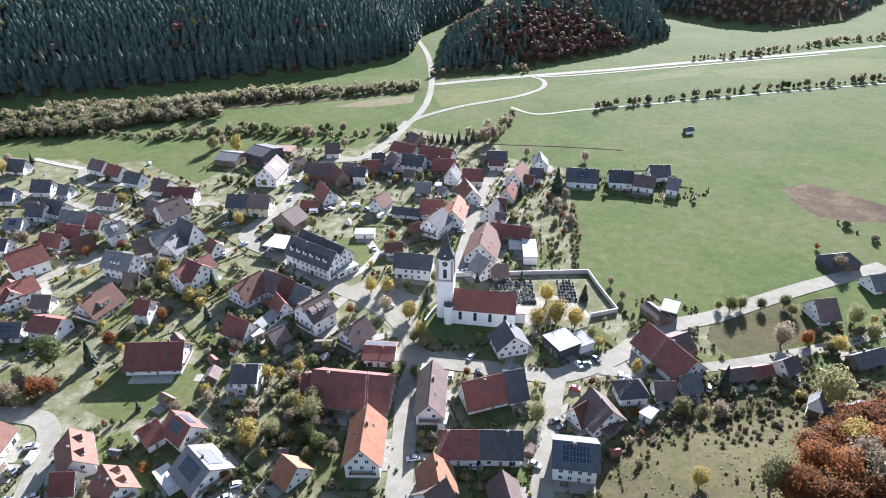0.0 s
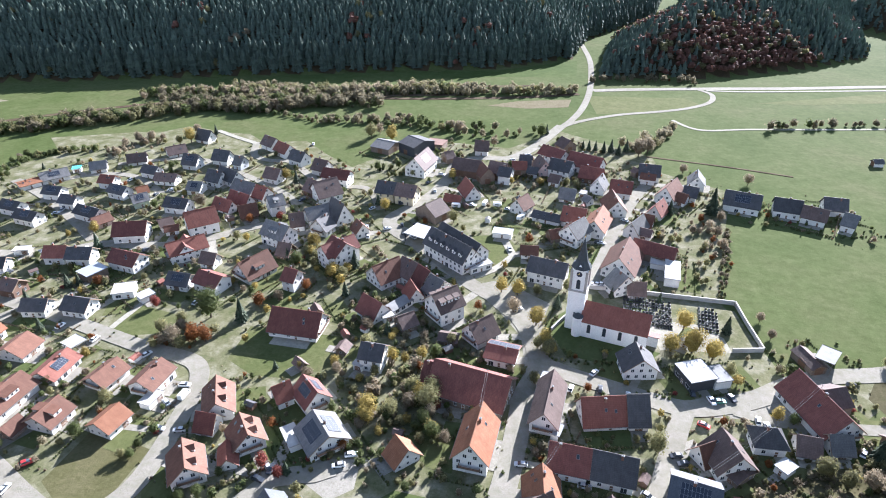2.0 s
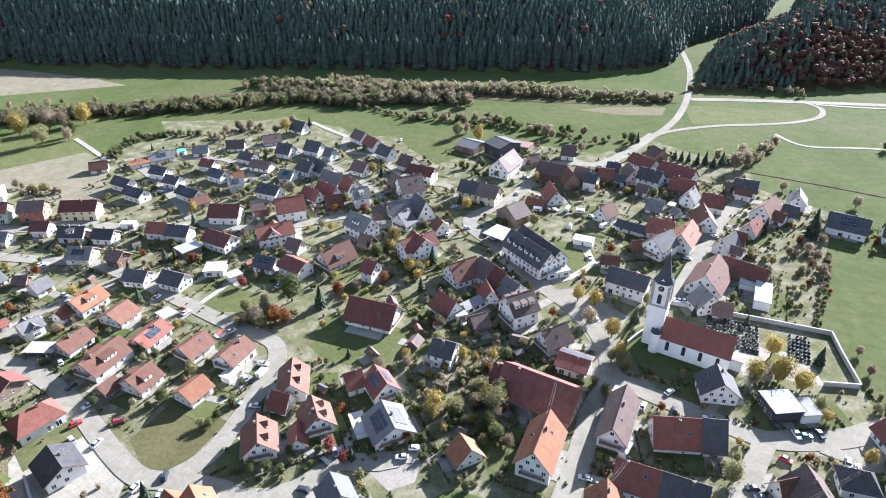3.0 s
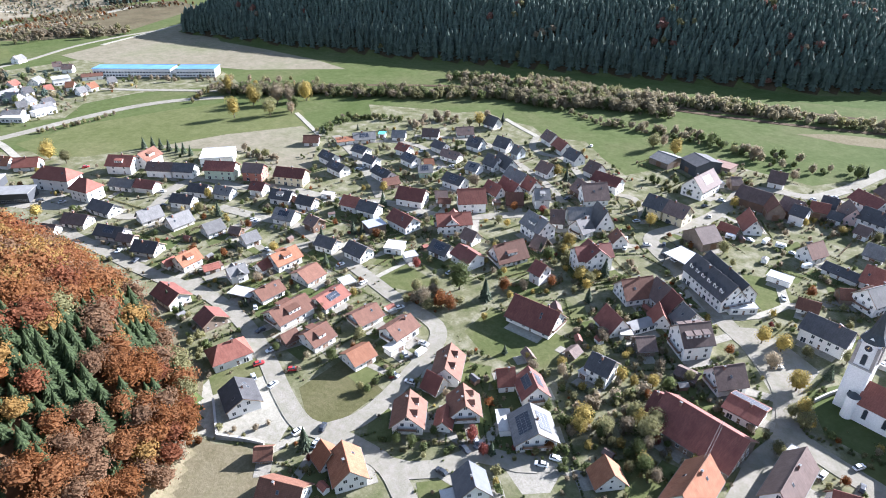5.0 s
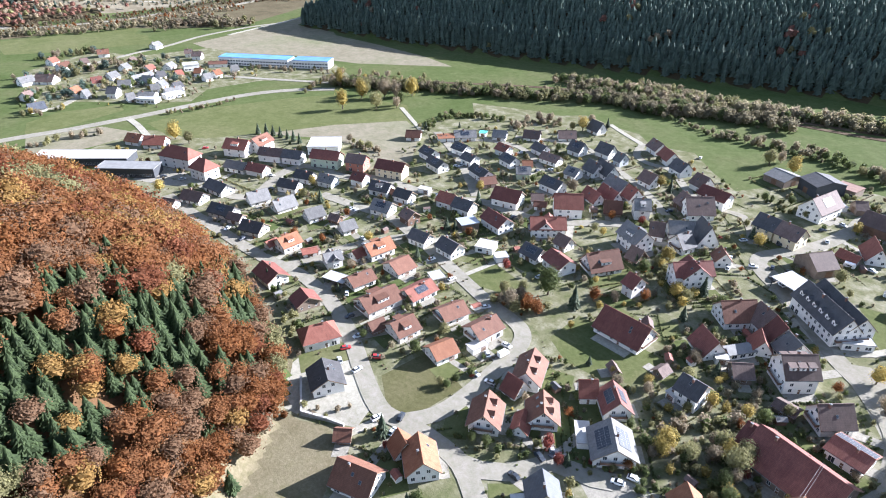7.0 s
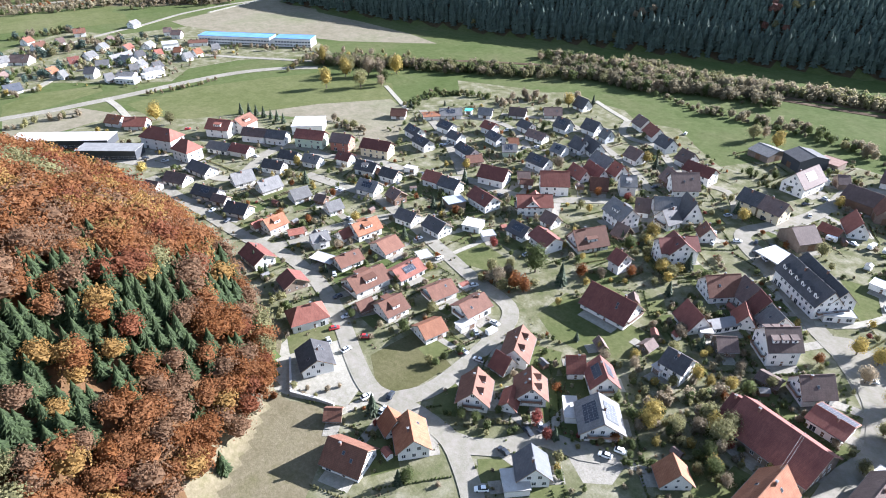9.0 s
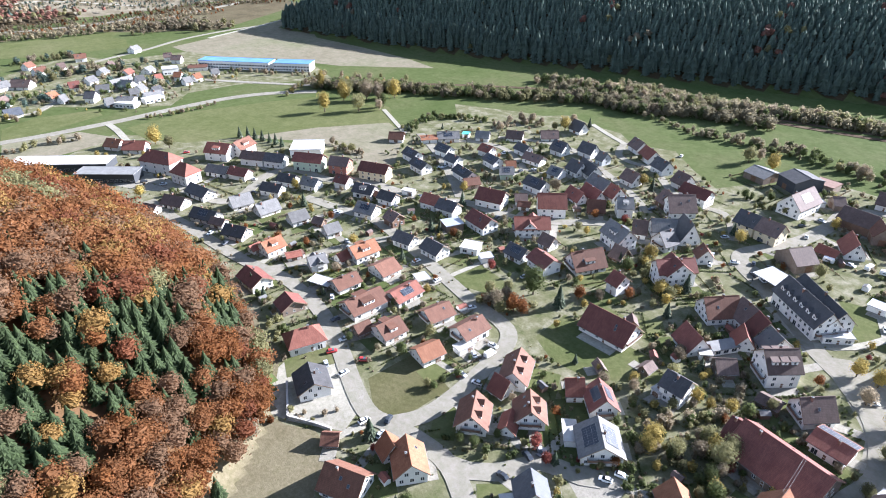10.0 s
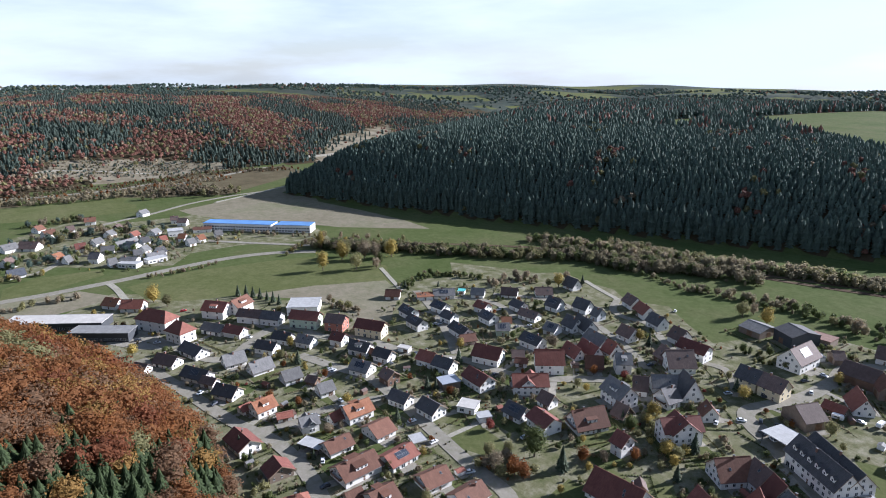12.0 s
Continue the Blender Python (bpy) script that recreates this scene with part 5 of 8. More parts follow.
house(-341.8, 95.9, 28, 13.2, 9.0, 3.0, 6.3, "brown", "white", "")
house(-345.3, 111.7, 13, 16.5, 9.0, 3.5, 6.8, "black", "white", "")
house(-341.9, 82.1, 30, 7.6, 7.0, 3.0, 5.5, "brown", "white", "")
house(-314.0, 101.9, 24, 15.4, 9.0, 3.0, 6.3, "black", "white", "s")
house(-301.8, 103.8, 28, 7.9, 6.0, 3.0, 5.0, "brown", "white", "")
house(-318.1, 123.7, 86, 11.3, 9.0, 2.7, 7.0, "grey", "white", "")
house(-300.1, 130.9, 91, 11.8, 9.0, 2.7, 7.0, "grey", "white", "")
house(-320.6, 145.5, 28, 12.4, 8.0, 3.9, 6.8, "black", "white", "")
house(-284.9, 106.2, 27, 12.2, 9.0, 3.0, 6.3, "black", "white", "")
house(-340.8, 182.6, 35, 18.7, 10.0, 6.7, 10.3, "darkred", "green", "")
house(-323.4, 194.8, 32, 12.3, 10.0, 6.2, 9.8, "brown", "red", "")
house(-300.3, 205.5, 27, 18.3, 10.0, 6.2, 9.8, "darkred", "yellow", "")
house(-302.3, 183.2, 22, 8.2, 8.0, 4.4, 7.3, "darkred", "white", "")
house(-327.1, 159.2, 28, 11.1, 8.0, 3.9, 6.8, "black", "white", "")
house(-312.9, 167.0, 23, 10.3, 8.0, 3.9, 6.8, "grey", "white", "")
house(-282.5, 185.5, 24, 12.1, 9.0, 4.0, 7.3, "black", "white", "d")
house(-265.9, 190.1, 16, 10.0, 8.0, 3.9, 6.8, "black", "white", "")
house(-260.7, 171.7, 21, 11.0, 10.0, 3.7, 7.3, "grey", "white", "s")
house(-242.1, 176.1, -0, 7.7, 8.0, 4.4, 7.3, "brown", "brown", "")
house(-278.2, 137.8, 85, 9.2, 9.0, 3.5, 6.8, "grey", "white", "")
house(-267.6, 145.1, 23, 5.6, 5.0, 2.6, 4.5, "brown", "brown", "")
house(-254.3, 144.1, 84, 7.5, 8.0, 3.4, 6.3, "grey", "white", "")
house(-345.6, 256.9, 43, 9.8, 9.0, 3.0, 6.3, "pale", "white", "")
house(-308.8, 242.2, -6, 12.7, 8.0, 4.4, 7.3, "black", "white", "s")
house(-290.5, 234.2, -6, 13.9, 8.0, 4.4, 7.3, "black", "white", "s")
house(-329.2, 273.0, 60, 11.0, 9.0, 3.0, 4.2, "orange", "white", "")
house(-322.2, 285.6, 53, 14.9, 10.0, 3.0, 6.3, "grey", "white", "s")
house(-306.0, 305.1, 35, 9.0, 9.0, 3.0, 6.3, "grey", "white", "")
house(-301.5, 264.2, 3, 10.7, 8.0, 4.4, 7.3, "black", "white", "s")
house(-283.5, 256.3, 1, 9.5, 8.0, 4.4, 7.3, "black", "white", "")
house(-262.0, 246.3, -10, 15.6, 8.0, 4.4, 7.3, "black", "white", "s")
house(-251.2, 241.6, 64, 8.7, 8.0, 3.0, 5.5, "pale", "pink", "")
house(-282.0, 285.7, 2, 9.1, 8.0, 4.4, 7.3, "red", "white", "")
house(-265.5, 274.7, -9, 11.6, 8.0, 4.4, 7.3, "black", "white", "s")
house(-244.9, 205.0, 15, 9.5, 9.0, 4.5, 7.8, "red", "white", "")
house(-232.6, 206.8, 13, 11.0, 9.0, 4.5, 7.8, "black", "white", "")
house(-225.0, 233.3, 21, 15.4, 12.0, 4.9, 9.3, "darkred", "white", "")
house(-207.9, 208.3, -6, 15.0, 10.0, 4.7, 8.3, "darkred", "white", "")
house(-246.7, 267.6, 49, 7.8, 8.0, 4.1, 7.0, "grey", "green", "s")
house(-253.8, 279.0, 49, 5.5, 7.0, 3.5, 6.0, "orange", "white", "")
house(-267.4, 306.2, -7, 10.5, 8.0, 3.9, 6.8, "black", "white", "")
house(-251.2, 298.9, 5, 13.3, 8.0, 3.4, 6.3, "brown", "white", "")
house(-290.7, 322.6, 32, 11.0, 9.0, 2.7, 6.5, "brown", "white", "")
house(-274.8, 341.7, 49, 11.7, 9.0, 2.7, 6.5, "brown", "white", "")
house(-250.8, 325.1, -1, 10.1, 9.0, 4.1, 9.0, "black", "white", "s")
house(-235.7, 336.7, -3, 11.0, 9.0, 4.1, 9.0, "black", "white", "")
house(-270.4, 370.4, -10, 10.9, 9.0, 3.2, 8.5, "black", "white", "")
house(-220.3, 332.1, -9, 5.9, 8.0, 4.1, 8.0, "grey", "grey", "")
house(-221.0, 305.1, -10, 9.7, 9.0, 4.1, 9.0, "black", "white", "")
house(-214.4, 309.3, -23, 15.4, 9.0, 4.1, 9.0, "black", "white", "")
house(-226.0, 291.5, 5, 8.0, 9.0, 3.5, 6.8, "grey", "white", "s")
house(-221.0, 267.0, 0, 13.3, 9.0, 4.5, 7.8, "black", "white", "s")
house(-195.1, 295.1, -14, 14.7, 11.0, 4.1, 9.0, "grey", "white", "")
house(-182.0, 290.8, -16, 7.4, 9.0, 4.1, 9.0, "red", "white", "")
house(-196.5, 273.8, -17, 12.4, 7.0, 2.7, 7.0, "darkred", "white", "")
house(-192.1, 283.7, -18, 14.3, 7.0, 2.7, 7.0, "darkred", "white", "")
house(-195.2, 249.8, 46, 14.7, 13.0, 6.5, 12.0, "red", "white", "")
house(-179.6, 269.6, 41, 8.8, 9.0, 2.7, 7.5, "pale", "wood", "")
house(-167.5, 278.7, 44, 7.8, 10.0, 6.5, 10.5, "grey", "white", "d")
house(-214.9, 246.5, 49, 6.1, 8.0, 3.5, 6.0, "brown", "white", "")
house(-208.6, 242.6, 36, 6.1, 5.0, 3.0, 4.5, "pale", "white", "")
house(-218.0, 369.1, -26, 11.4, 9.0, 4.1, 8.5, "brown", "white", "")
house(-203.2, 360.0, -29, 12.5, 9.0, 4.1, 8.5, "red", "white", "")
house(-186.4, 347.8, -20, 10.9, 9.0, 4.6, 9.0, "black", "white", "")
house(-189.0, 318.1, -11, 9.9, 9.0, 4.1, 8.5, "brown", "white", "")
house(-165.8, 337.6, -15, 9.2, 10.0, 4.1, 9.0, "brown", "white", "")
house(-149.6, 324.0, -3, 16.6, 10.0, 6.0, 9.5, "darkred", "white", "")
house(-157.4, 306.6, -25, 7.4, 10.0, 4.1, 9.0, "brown", "brown", "")
house(-148.5, 303.9, 49, 14.2, 14.0, 4.1, 11.0, "brown", "white", "")
house(-140.8, 275.6, 44, 13.0, 10.0, 4.1, 8.5, "grey", "white", "")
house(-129.4, 278.0, -37, 11.9, 11.0, 2.7, 12.0, "black", "white", "")
house(-132.4, 263.1, 76, 8.0, 10.0, 4.1, 9.5, "black", "white", "")
house(-186.9, 224.3, 49, 17.4, 11.0, 5.3, 9.3, "red", "white", "g")
house(-149.5, 248.0, -18, 14.6, 11.0, 6.0, 11.0, "grey", "white", "d")
house(-147.6, 264.0, 33, 6.4, 9.0, 4.1, 9.0, "brown", "white", "")
house(-236.4, 92.3, 2, 13.9, 10.0, 3.7, 6.7, "darkred", "white", "")
house(-258.1, 112.1, 95, 10.0, 9.0, 4.0, 7.3, "orange", "white", "d")
house(-264.4, 106.0, 99, 5.4, 5.0, 2.5, 4.0, "red", "white", "")
house(-245.3, 116.8, 72, 6.3, 5.0, 2.5, 3.5, "red", "white", "")
house(-230.4, 121.1, 77, 7.6, 8.0, 4.3, 6.7, "grey", "white", "g")
house(-224.5, 143.3, 88, 13.0, 10.0, 4.2, 7.8, "orange", "white", "d")
house(-227.7, 134.0, 95, 6.3, 6.0, 2.7, 5.0, "red", "white", "")
house(-205.6, 142.5, 92, 10.1, 12.0, 3.0, 6.2, "pale", "white", "")
house(-207.6, 121.9, 89, 11.3, 9.0, 3.0, 5.7, "pale", "white", "")
house(-188.0, 118.5, 90, 17.1, 12.0, 3.6, 7.2, "pale", "white", "d")
house(-183.2, 136.5, 93, 13.7, 10.0, 3.0, 5.7, "red", "white", "s")
house(-208.4, 94.6, -6, 8.2, 10.0, 3.2, 6.2, "darkred", "wood", "")
house(-182.4, 86.6, 75, 14.0, 10.0, 4.5, 8.5, "red", "white", "h")
house(-174.2, 108.1, 88, 6.0, 6.0, 2.7, 5.0, "pale", "wood", "")
house(-166.1, 115.4, 89, 9.9, 11.0, 3.4, 6.7, "pale", "white", "d")
house(-161.9, 137.5, 83, 11.2, 10.0, 3.2, 6.2, "pale", "white", "")
house(-144.7, 118.3, 83, 9.2, 9.0, 3.5, 6.2, "orange", "white", "")
house(-220.0, 166.6, 13, 10.0, 8.0, 3.9, 6.8, "black", "white", "")
house(-202.7, 171.4, 2, 11.1, 9.0, 4.0, 7.3, "black", "white", "")
house(-173.4, 199.9, 1, 10.0, 9.0, 3.5, 6.8, "black", "white", "s")
house(-158.9, 201.9, -12, 12.6, 10.0, 4.7, 7.7, "darkred", "white", "")
house(-170.7, 219.0, -2, 7.1, 7.0, 3.5, 7.0, "brown", "white", "")
house(-146.3, 217.2, 66, 15.5, 12.0, 3.2, 9.5, "pale", "white", "d")
house(-124.0, 211.5, -9, 5.9, 8.0, 6.0, 9.5, "darkred", "white", "")
house(-140.0, 236.4, -4, 6.3, 8.0, 2.7, 7.0, "brown", "brown", "")
house(-107.6, 183.4, 2, 20.2, 14.0, 3.2, 9.5, "darkred", "white", "")
house(-144.1, 139.6, 89, 12.3, 10.0, 4.2, 7.2, "pale", "white", "")
house(-158.7, 76.0, -20, 11.4, 11.0, 3.9, 7.2, "black", "white", "")
house(-132.3, 67.1, 46, 4.6, 5.0, 2.5, 4.5, "pale", "wood", "")
house(-107.3, 79.6, -30, 11.3, 9.6, 4.2, 8.6, "orange", "white", "")
house(-116.0, 78.9, -13, 5.9, 7.0, 2.7, 7.0, "orange", "white", "")
house(-114.3, 61.2, 25, 12.5, 11.0, 3.2, 8.0, "pale", "white", "")
house(-108.6, 108.1, -52, 11.5, 10.0, 3.9, 8.6, "pale", "white", "r")
house(-97.1, 123.3, -46, 9.7, 10.0, 3.9, 8.6, "pale", "white", "r")
house(-98.9, 115.1, -59, 7.4, 5.0, 2.5, 5.0, "red", "white", "")
house(-114.3, 135.1, -59, 13.6, 9.6, 4.2, 8.6, "pale", "white", "r")
house(-112.5, 125.8, 3, 6.0, 7.0, 2.7, 7.0, "darkred", "white", "")
house(-74.7, 99.3, -39, 8.2, 9.0, 4.2, 8.6, "blue", "white", "")
house(-84.4, 145.4, -39, 10.2, 9.0, 4.6, 9.0, "darkred", "white", "s")
house(-94.7, 143.6, 49, 5.6, 7.0, 4.1, 8.0, "red", "white", "")
house(-111.4, 236.5, -32, 10.3, 12.0, 8.0, 13.0, "darkred", "white", "")
house(-112.5, 237.2, 55, 17.0, 10.0, 8.0, 12.0, "darkred", "white", "")
house(-764.1, 152.7, 76, 10.4, 10.0, 4.2, 7.8, "pale", "white", "")
house(-725.8, 106.0, 112, 11.3, 10.0, 4.2, 7.8, "pale", "white", "")
house(-683.2, 83.1, 49, 16.7, 13.0, 3.1, 7.8, "brown", "white", "")
house(-621.7, 93.6, 120, 7.8, 10.0, 3.7, 7.3, "orange", "white", "")
house(-644.4, 117.3, 86, 8.3, 11.0, 3.8, 7.8, "darkred", "white", "")
house(-658.5, 134.0, 118, 9.6, 10.0, 3.2, 6.8, "grey", "white", "")
house(-595.6, 119.1, 49, 7.8, 11.0, 4.8, 8.8, "black", "white", "")
house(-622.2, 135.4, 68, 10.2, 10.0, 3.0, 6.3, "grey", "white", "")
house(-633.2, 154.2, 110, 21.4, 10.0, 2.7, 7.0, "grey", "white", "")
house(-619.7, 155.7, 32, 11.8, 12.0, 3.0, 7.3, "grey", "white", "")
house(-627.7, 169.4, 98, 6.8, 9.0, 4.5, 7.8, "black", "white", "")
house(-664.2, 189.4, 129, 10.3, 9.0, 3.0, 6.3, "grey", "white", "")
house(-706.6, 224.4, 67, 7.1, 9.0, 4.5, 7.8, "brown", "white", "")
house(-688.4, 227.4, 49, 9.3, 9.0, 4.5, 7.8, "brown", "white", "")
house(-619.3, 202.7, 49, 6.2, 9.0, 4.0, 7.3, "orange", "white", "")
house(-602.6, 213.7, 102, 6.6, 9.0, 4.0, 7.3, "orange", "white", "")
house(-644.9, 232.2, 63, 17.6, 11.0, 3.5, 5.0, "pale", "white", "")
house(-570.4, 139.9, 49, 13.5, 11.0, 4.0, 6.0, "grey", "white", "")
house(-570.7, 161.4, 92, 14.2, 11.0, 3.0, 6.3, "grey", "white", "")
house(-580.9, 168.6, 104, 7.6, 9.0, 4.0, 7.3, "black", "white", "")
house(-769.2, 209.5, 121, 11.0, 9.0, 4.0, 7.3, "grey", "white", "")
house(-704.5, 165.5, 125, 6.1, 9.0, 4.5, 7.8, "brown", "brown", "")
house(-592.9, 59.1, 93, 11.4, 12.0, 2.7, 6.5, "blue", "white", "")
house(-687.3, 66.8, 107, 12.2, 11.0, 3.8, 7.8, "grey", "white", "")
house(-139.6, 386.8, -15, 14.7, 17.0, 4.0, 6.5, "grey", "wood", "b")
house(-92.7, 376.5, 41, 6.1, 9.0, 3.5, 7.0, "brown", "wood", "b")
house(-74.1, 396.8, 6, 8.5, 10.0, 4.1, 9.0, "brown", "white", "")
house(-75.9, 358.8, -6, 17.3, 13.0, 5.0, 10.0, "brown", "brown", "b")
house(-63.3, 351.5, -59, 11.2, 9.0, 5.0, 10.0, "pale", "wood", "b")
house(-56.0, 358.6, -9, 11.0, 12.0, 5.0, 10.0, "brown", "brown", "b")
house(-50.5, 352.9, -7, 7.1, 10.0, 6.0, 9.5, "black", "white", "")
house(-41.4, 377.2, -1, 7.1, 10.0, 4.1, 9.0, "black", "white", "")
house(-44.3, 368.1, 10, 9.0, 9.0, 4.5, 8.0, "red", "wood", "b")
house(-30.4, 372.6, -64, 11.9, 9.0, 4.6, 10.0, "brown", "pink", "")
house(-18.1, 371.1, -16, 13.1, 12.0, 6.0, 10.5, "black", "white", "")
house(-25.0, 392.5, -32, 17.1, 11.0, 6.0, 10.0, "darkred", "white", "")
house(-3.7, 384.1, -22, 21.4, 13.0, 4.6, 10.5, "darkred", "white", "")
house(-19.2, 418.1, -48, 9.9, 11.0, 3.5, 8.0, "brown", "wood", "b")
house(-35.1, 365.9, -9, 6.0, 7.0, 3.5, 6.0, "black", "white", "")
house(-67.7, 327.0, -58, 13.7, 9.0, 3.2, 9.0, "red", "white", "")
house(-74.4, 315.1, -9, 9.2, 6.0, 2.7, 5.0, "red", "wood", "")
house(-81.3, 295.1, 61, 11.7, 15.0, 4.5, 9.5, "brown", "wood", "b")
house(-35.1, 314.4, -115, 10.1, 9.0, 4.1, 9.0, "pale", "white", "")
house(-11.3, 336.1, -5, 8.4, 9.0, 2.7, 7.0, "grey", "white", "")
house(-19.6, 305.6, -13, 15.1, 7.0, 3.0, 5.0, "black", "white", "")
house(-14.3, 285.3, -149, 6.0, 7.0, 3.0, 6.0, "pale", "wood", "b")
house(-24.4, 266.0, 7, 7.6, 7.0, 3.0, 5.5, "pale", "white", "")
house(-3.8, 287.1, -119, 13.5, 11.0, 6.0, 11.0, "grey", "white", "")
house(-5.6, 306.4, -7, 11.4, 11.0, 4.1, 9.5, "red", "white", "")
house(0.7, 367.0, -8, 13.4, 10.0, 4.1, 9.0, "darkred", "brown", "")
house(5.9, 352.4, -103, 10.6, 8.0, 4.1, 9.5, "grey", "white", "")
house(18.5, 349.5, -5, 11.4, 10.0, 4.6, 9.5, "darkred", "white", "")
house(14.8, 326.4, -77, 15.0, 11.0, 4.1, 10.0, "pale", "white", "")
house(35.3, 379.1, -1, 11.8, 10.0, 4.6, 9.5, "black", "white", "")
house(34.6, 372.7, -7, 8.1, 7.0, 4.0, 6.0, "pale", "white", "")
house(45.9, 351.4, -113, 17.1, 11.0, 4.1, 10.5, "pale", "white", "")
house(38.5, 327.5, -113, 11.6, 8.0, 3.2, 8.5, "red", "white", "")
house(52.5, 346.7, -26, 5.5, 7.0, 3.2, 6.5, "pale", "white", "")
house(62.5, 372.4, -95, 11.5, 9.0, 4.6, 9.5, "grey", "white", "")
house(57.7, 354.1, -13, 7.0, 9.0, 4.1, 8.0, "black", "white", "")
house(84.6, 348.1, -11, 18.1, 13.0, 4.6, 10.0, "black", "white", "s")
house(107.5, 346.4, -7, 13.3, 11.0, 4.6, 9.5, "black", "white", "")
house(120.2, 340.5, -20, 11.6, 10.0, 4.1, 8.5, "brown", "white", "")
house(133.4, 355.4, -1, 11.1, 10.0, 4.1, 9.0, "black", "white", "")
house(136.5, 336.6, -27, 6.1, 11.0, 4.1, 8.5, "grey", "white", "")
house(6.8, 301.7, -101, 19.3, 11.0, 4.6, 10.0, "orange", "white", "")
house(26.5, 302.3, -116, 12.6, 8.0, 4.1, 9.0, "grey", "white", "")
house(32.2, 310.7, -14, 5.7, 8.0, 3.2, 8.0, "pale", "white", "")
house(31.0, 298.6, -18, 6.2, 6.0, 3.5, 5.5, "brown", "white", "")
house(19.8, 265.1, -102, 21.6, 15.0, 4.1, 11.5, "pale", "white", "")
house(34.6, 278.3, -17, 20.2, 9.0, 4.5, 8.5, "darkred", "wood", "b")
house(39.1, 276.3, -12, 7.6, 5.0, 3.0, 4.5, "black", "white", "")
house(18.9, 244.7, -56, 8.0, 11.0, 4.6, 10.0, "grey", "white", "")
house(25.8, 243.6, 7, 6.9, 7.0, 2.7, 6.5, "brown", "white", "")
house(88.5, 210.7, -65, 11.6, 6.0, 3.0, 4.5, "brown", "wood", "b")
house(84.6, 181.9, -65, 24.0, 14.0, 4.1, 10.5, "darkred", "white", "")
house(89.9, 188.0, 25, 7.5, 11.0, 5.0, 8.5, "brown", "wood", "b")
house(187.6, 251.7, 10, 15.5, 10.5, 3.4, 6.8, "black", "dark", "bh")
house(157.6, 211.0, 7, 8.2, 12.0, 3.2, 9.0, "brown", "white", "")
house(194.2, 232.8, 10, 8.8, 10.0, 2.7, 7.0, "grey", "white", "")
house(107.0, 173.0, 10, 9.0, 5.6, 2.8, 4.8, "brown", "wood", "")
house(116.0, 174.2, 13, 7.0, 5.6, 2.8, 4.8, "darkred", "wood", "")
house(126.5, 176.0, 26, 6.3, 6.4, 3.8, 7.4, "black", "white", "")
house(158.7, 181.0, 18, 13.2, 6.4, 2.8, 6.0, "black", "wood", "")
house(-85.1, 227.3, 54, 13.8, 12.0, 4.1, 10.0, "pale", "white", "")
house(-74.7, 231.5, -28, 8.9, 11.0, 4.6, 10.0, "brown", "white", "")
house(-66.7, 226.6, -36, 7.3, 10.0, 4.6, 10.0, "darkred", "white", "")
house(-59.2, 221.6, -32, 7.1, 11.0, 4.1, 9.0, "grey", "white", "")
house(-68.7, 216.3, -55, 8.0, 7.0, 2.7, 7.5, "red", "white", "")
house(-52.4, 207.1, 50, 11.6, 12.0, 7.5, 13.0, "brown", "white", "D")
house(-81.5, 200.0, -29, 10.6, 9.0, 3.2, 8.5, "darkred", "white", "")
house(-65.8, 195.4, 46, 6.4, 8.0, 3.5, 6.5, "brown", "wood", "")
house(-34.8, 195.6, 52, 10.8, 10.0, 4.1, 9.5, "brown", "white", "")
house(-46.3, 190.5, -0, 6.8, 5.0, 2.7, 3.8, "brown", "wood", "")
house(-70.3, 170.1, -0, 8.1, 9.0, 6.5, 10.0, "black", "white", "")
house(-13.2, 246.4, -10, 16.5, 11.0, 6.5, 10.5, "black", "white", "")
house(25.6, 190.9, -75, 9.7, 12.0, 4.6, 9.5, "black", "white", "")
house(-31.4, 164.2, -8, 27.3, 18.0, 4.1, 11.0, "darkred", "wood", "")
house(-46.5, 166.5, -5, 4.5, 13.0, 4.1, 9.0, "darkred", "wood", "")
house(-24.6, 138.4, -91, 18.0, 10.6, 6.0, 12.4, "orange", "white", "")
house(-46.3, 129.4, -41, 6.5, 9.0, 2.7, 7.5, "orange", "white", "")
house(-4.3, 161.5, -93, 21.5, 8.8, 4.6, 9.6, "brown", "white", "")
house(-2.3, 125.1, -81, 9.2, 10.0, 4.1, 9.6, "orange", "white", "")
house(-2.5, 118.9, -139, 7.2, 11.0, 3.2, 9.0, "brown", "white", "")
house(13.7, 162.8, 18, 14.5, 11.0, 3.2, 10.0, "red", "white", "")
house(24.5, 166.0, 15, 6.3, 12.0, 3.2, 10.5, "black", "white", "")
house(4.6, 139.0, -1, 11.5, 10.6, 4.4, 9.8, "darkred", "white", "")
house(17.8, 138.8, -2, 12.3, 10.6, 4.4, 9.8, "black", "white", "")
house(18.2, 119.9, -81, 10.9, 8.0, 2.7, 7.0, "brown", "white", "")
house(40.1, 133.3, -8, 12.8, 12.0, 6.5, 10.5, "blue", "white", "s")
house(52.1, 152.1, -68, 11.2, 12.0, 4.1, 10.0, "brown", "white", "")
house(45.7, 152.5, 36, 5.7, 7.0, 2.7, 7.6, "pale", "white", "")
house(54.7, 148.5, -46, 6.0, 8.0, 3.0, 4.0, "brown", "wood", "")
house(65.5, 163.5, 6, 9.5, 8.0, 4.6, 8.2, "black", "white", "h")
house(77.3, 164.4, -0, 6.2, 8.0, 2.7, 6.5, "brown", "white", "")
house(87.1, 167.7, 12, 6.2, 8.0, 2.7, 6.5, "grey", "white", "")
house(-105.5, 355.9, -98, 20.9, 13.0, 6.0, 12.5, "brown", "white", "s")
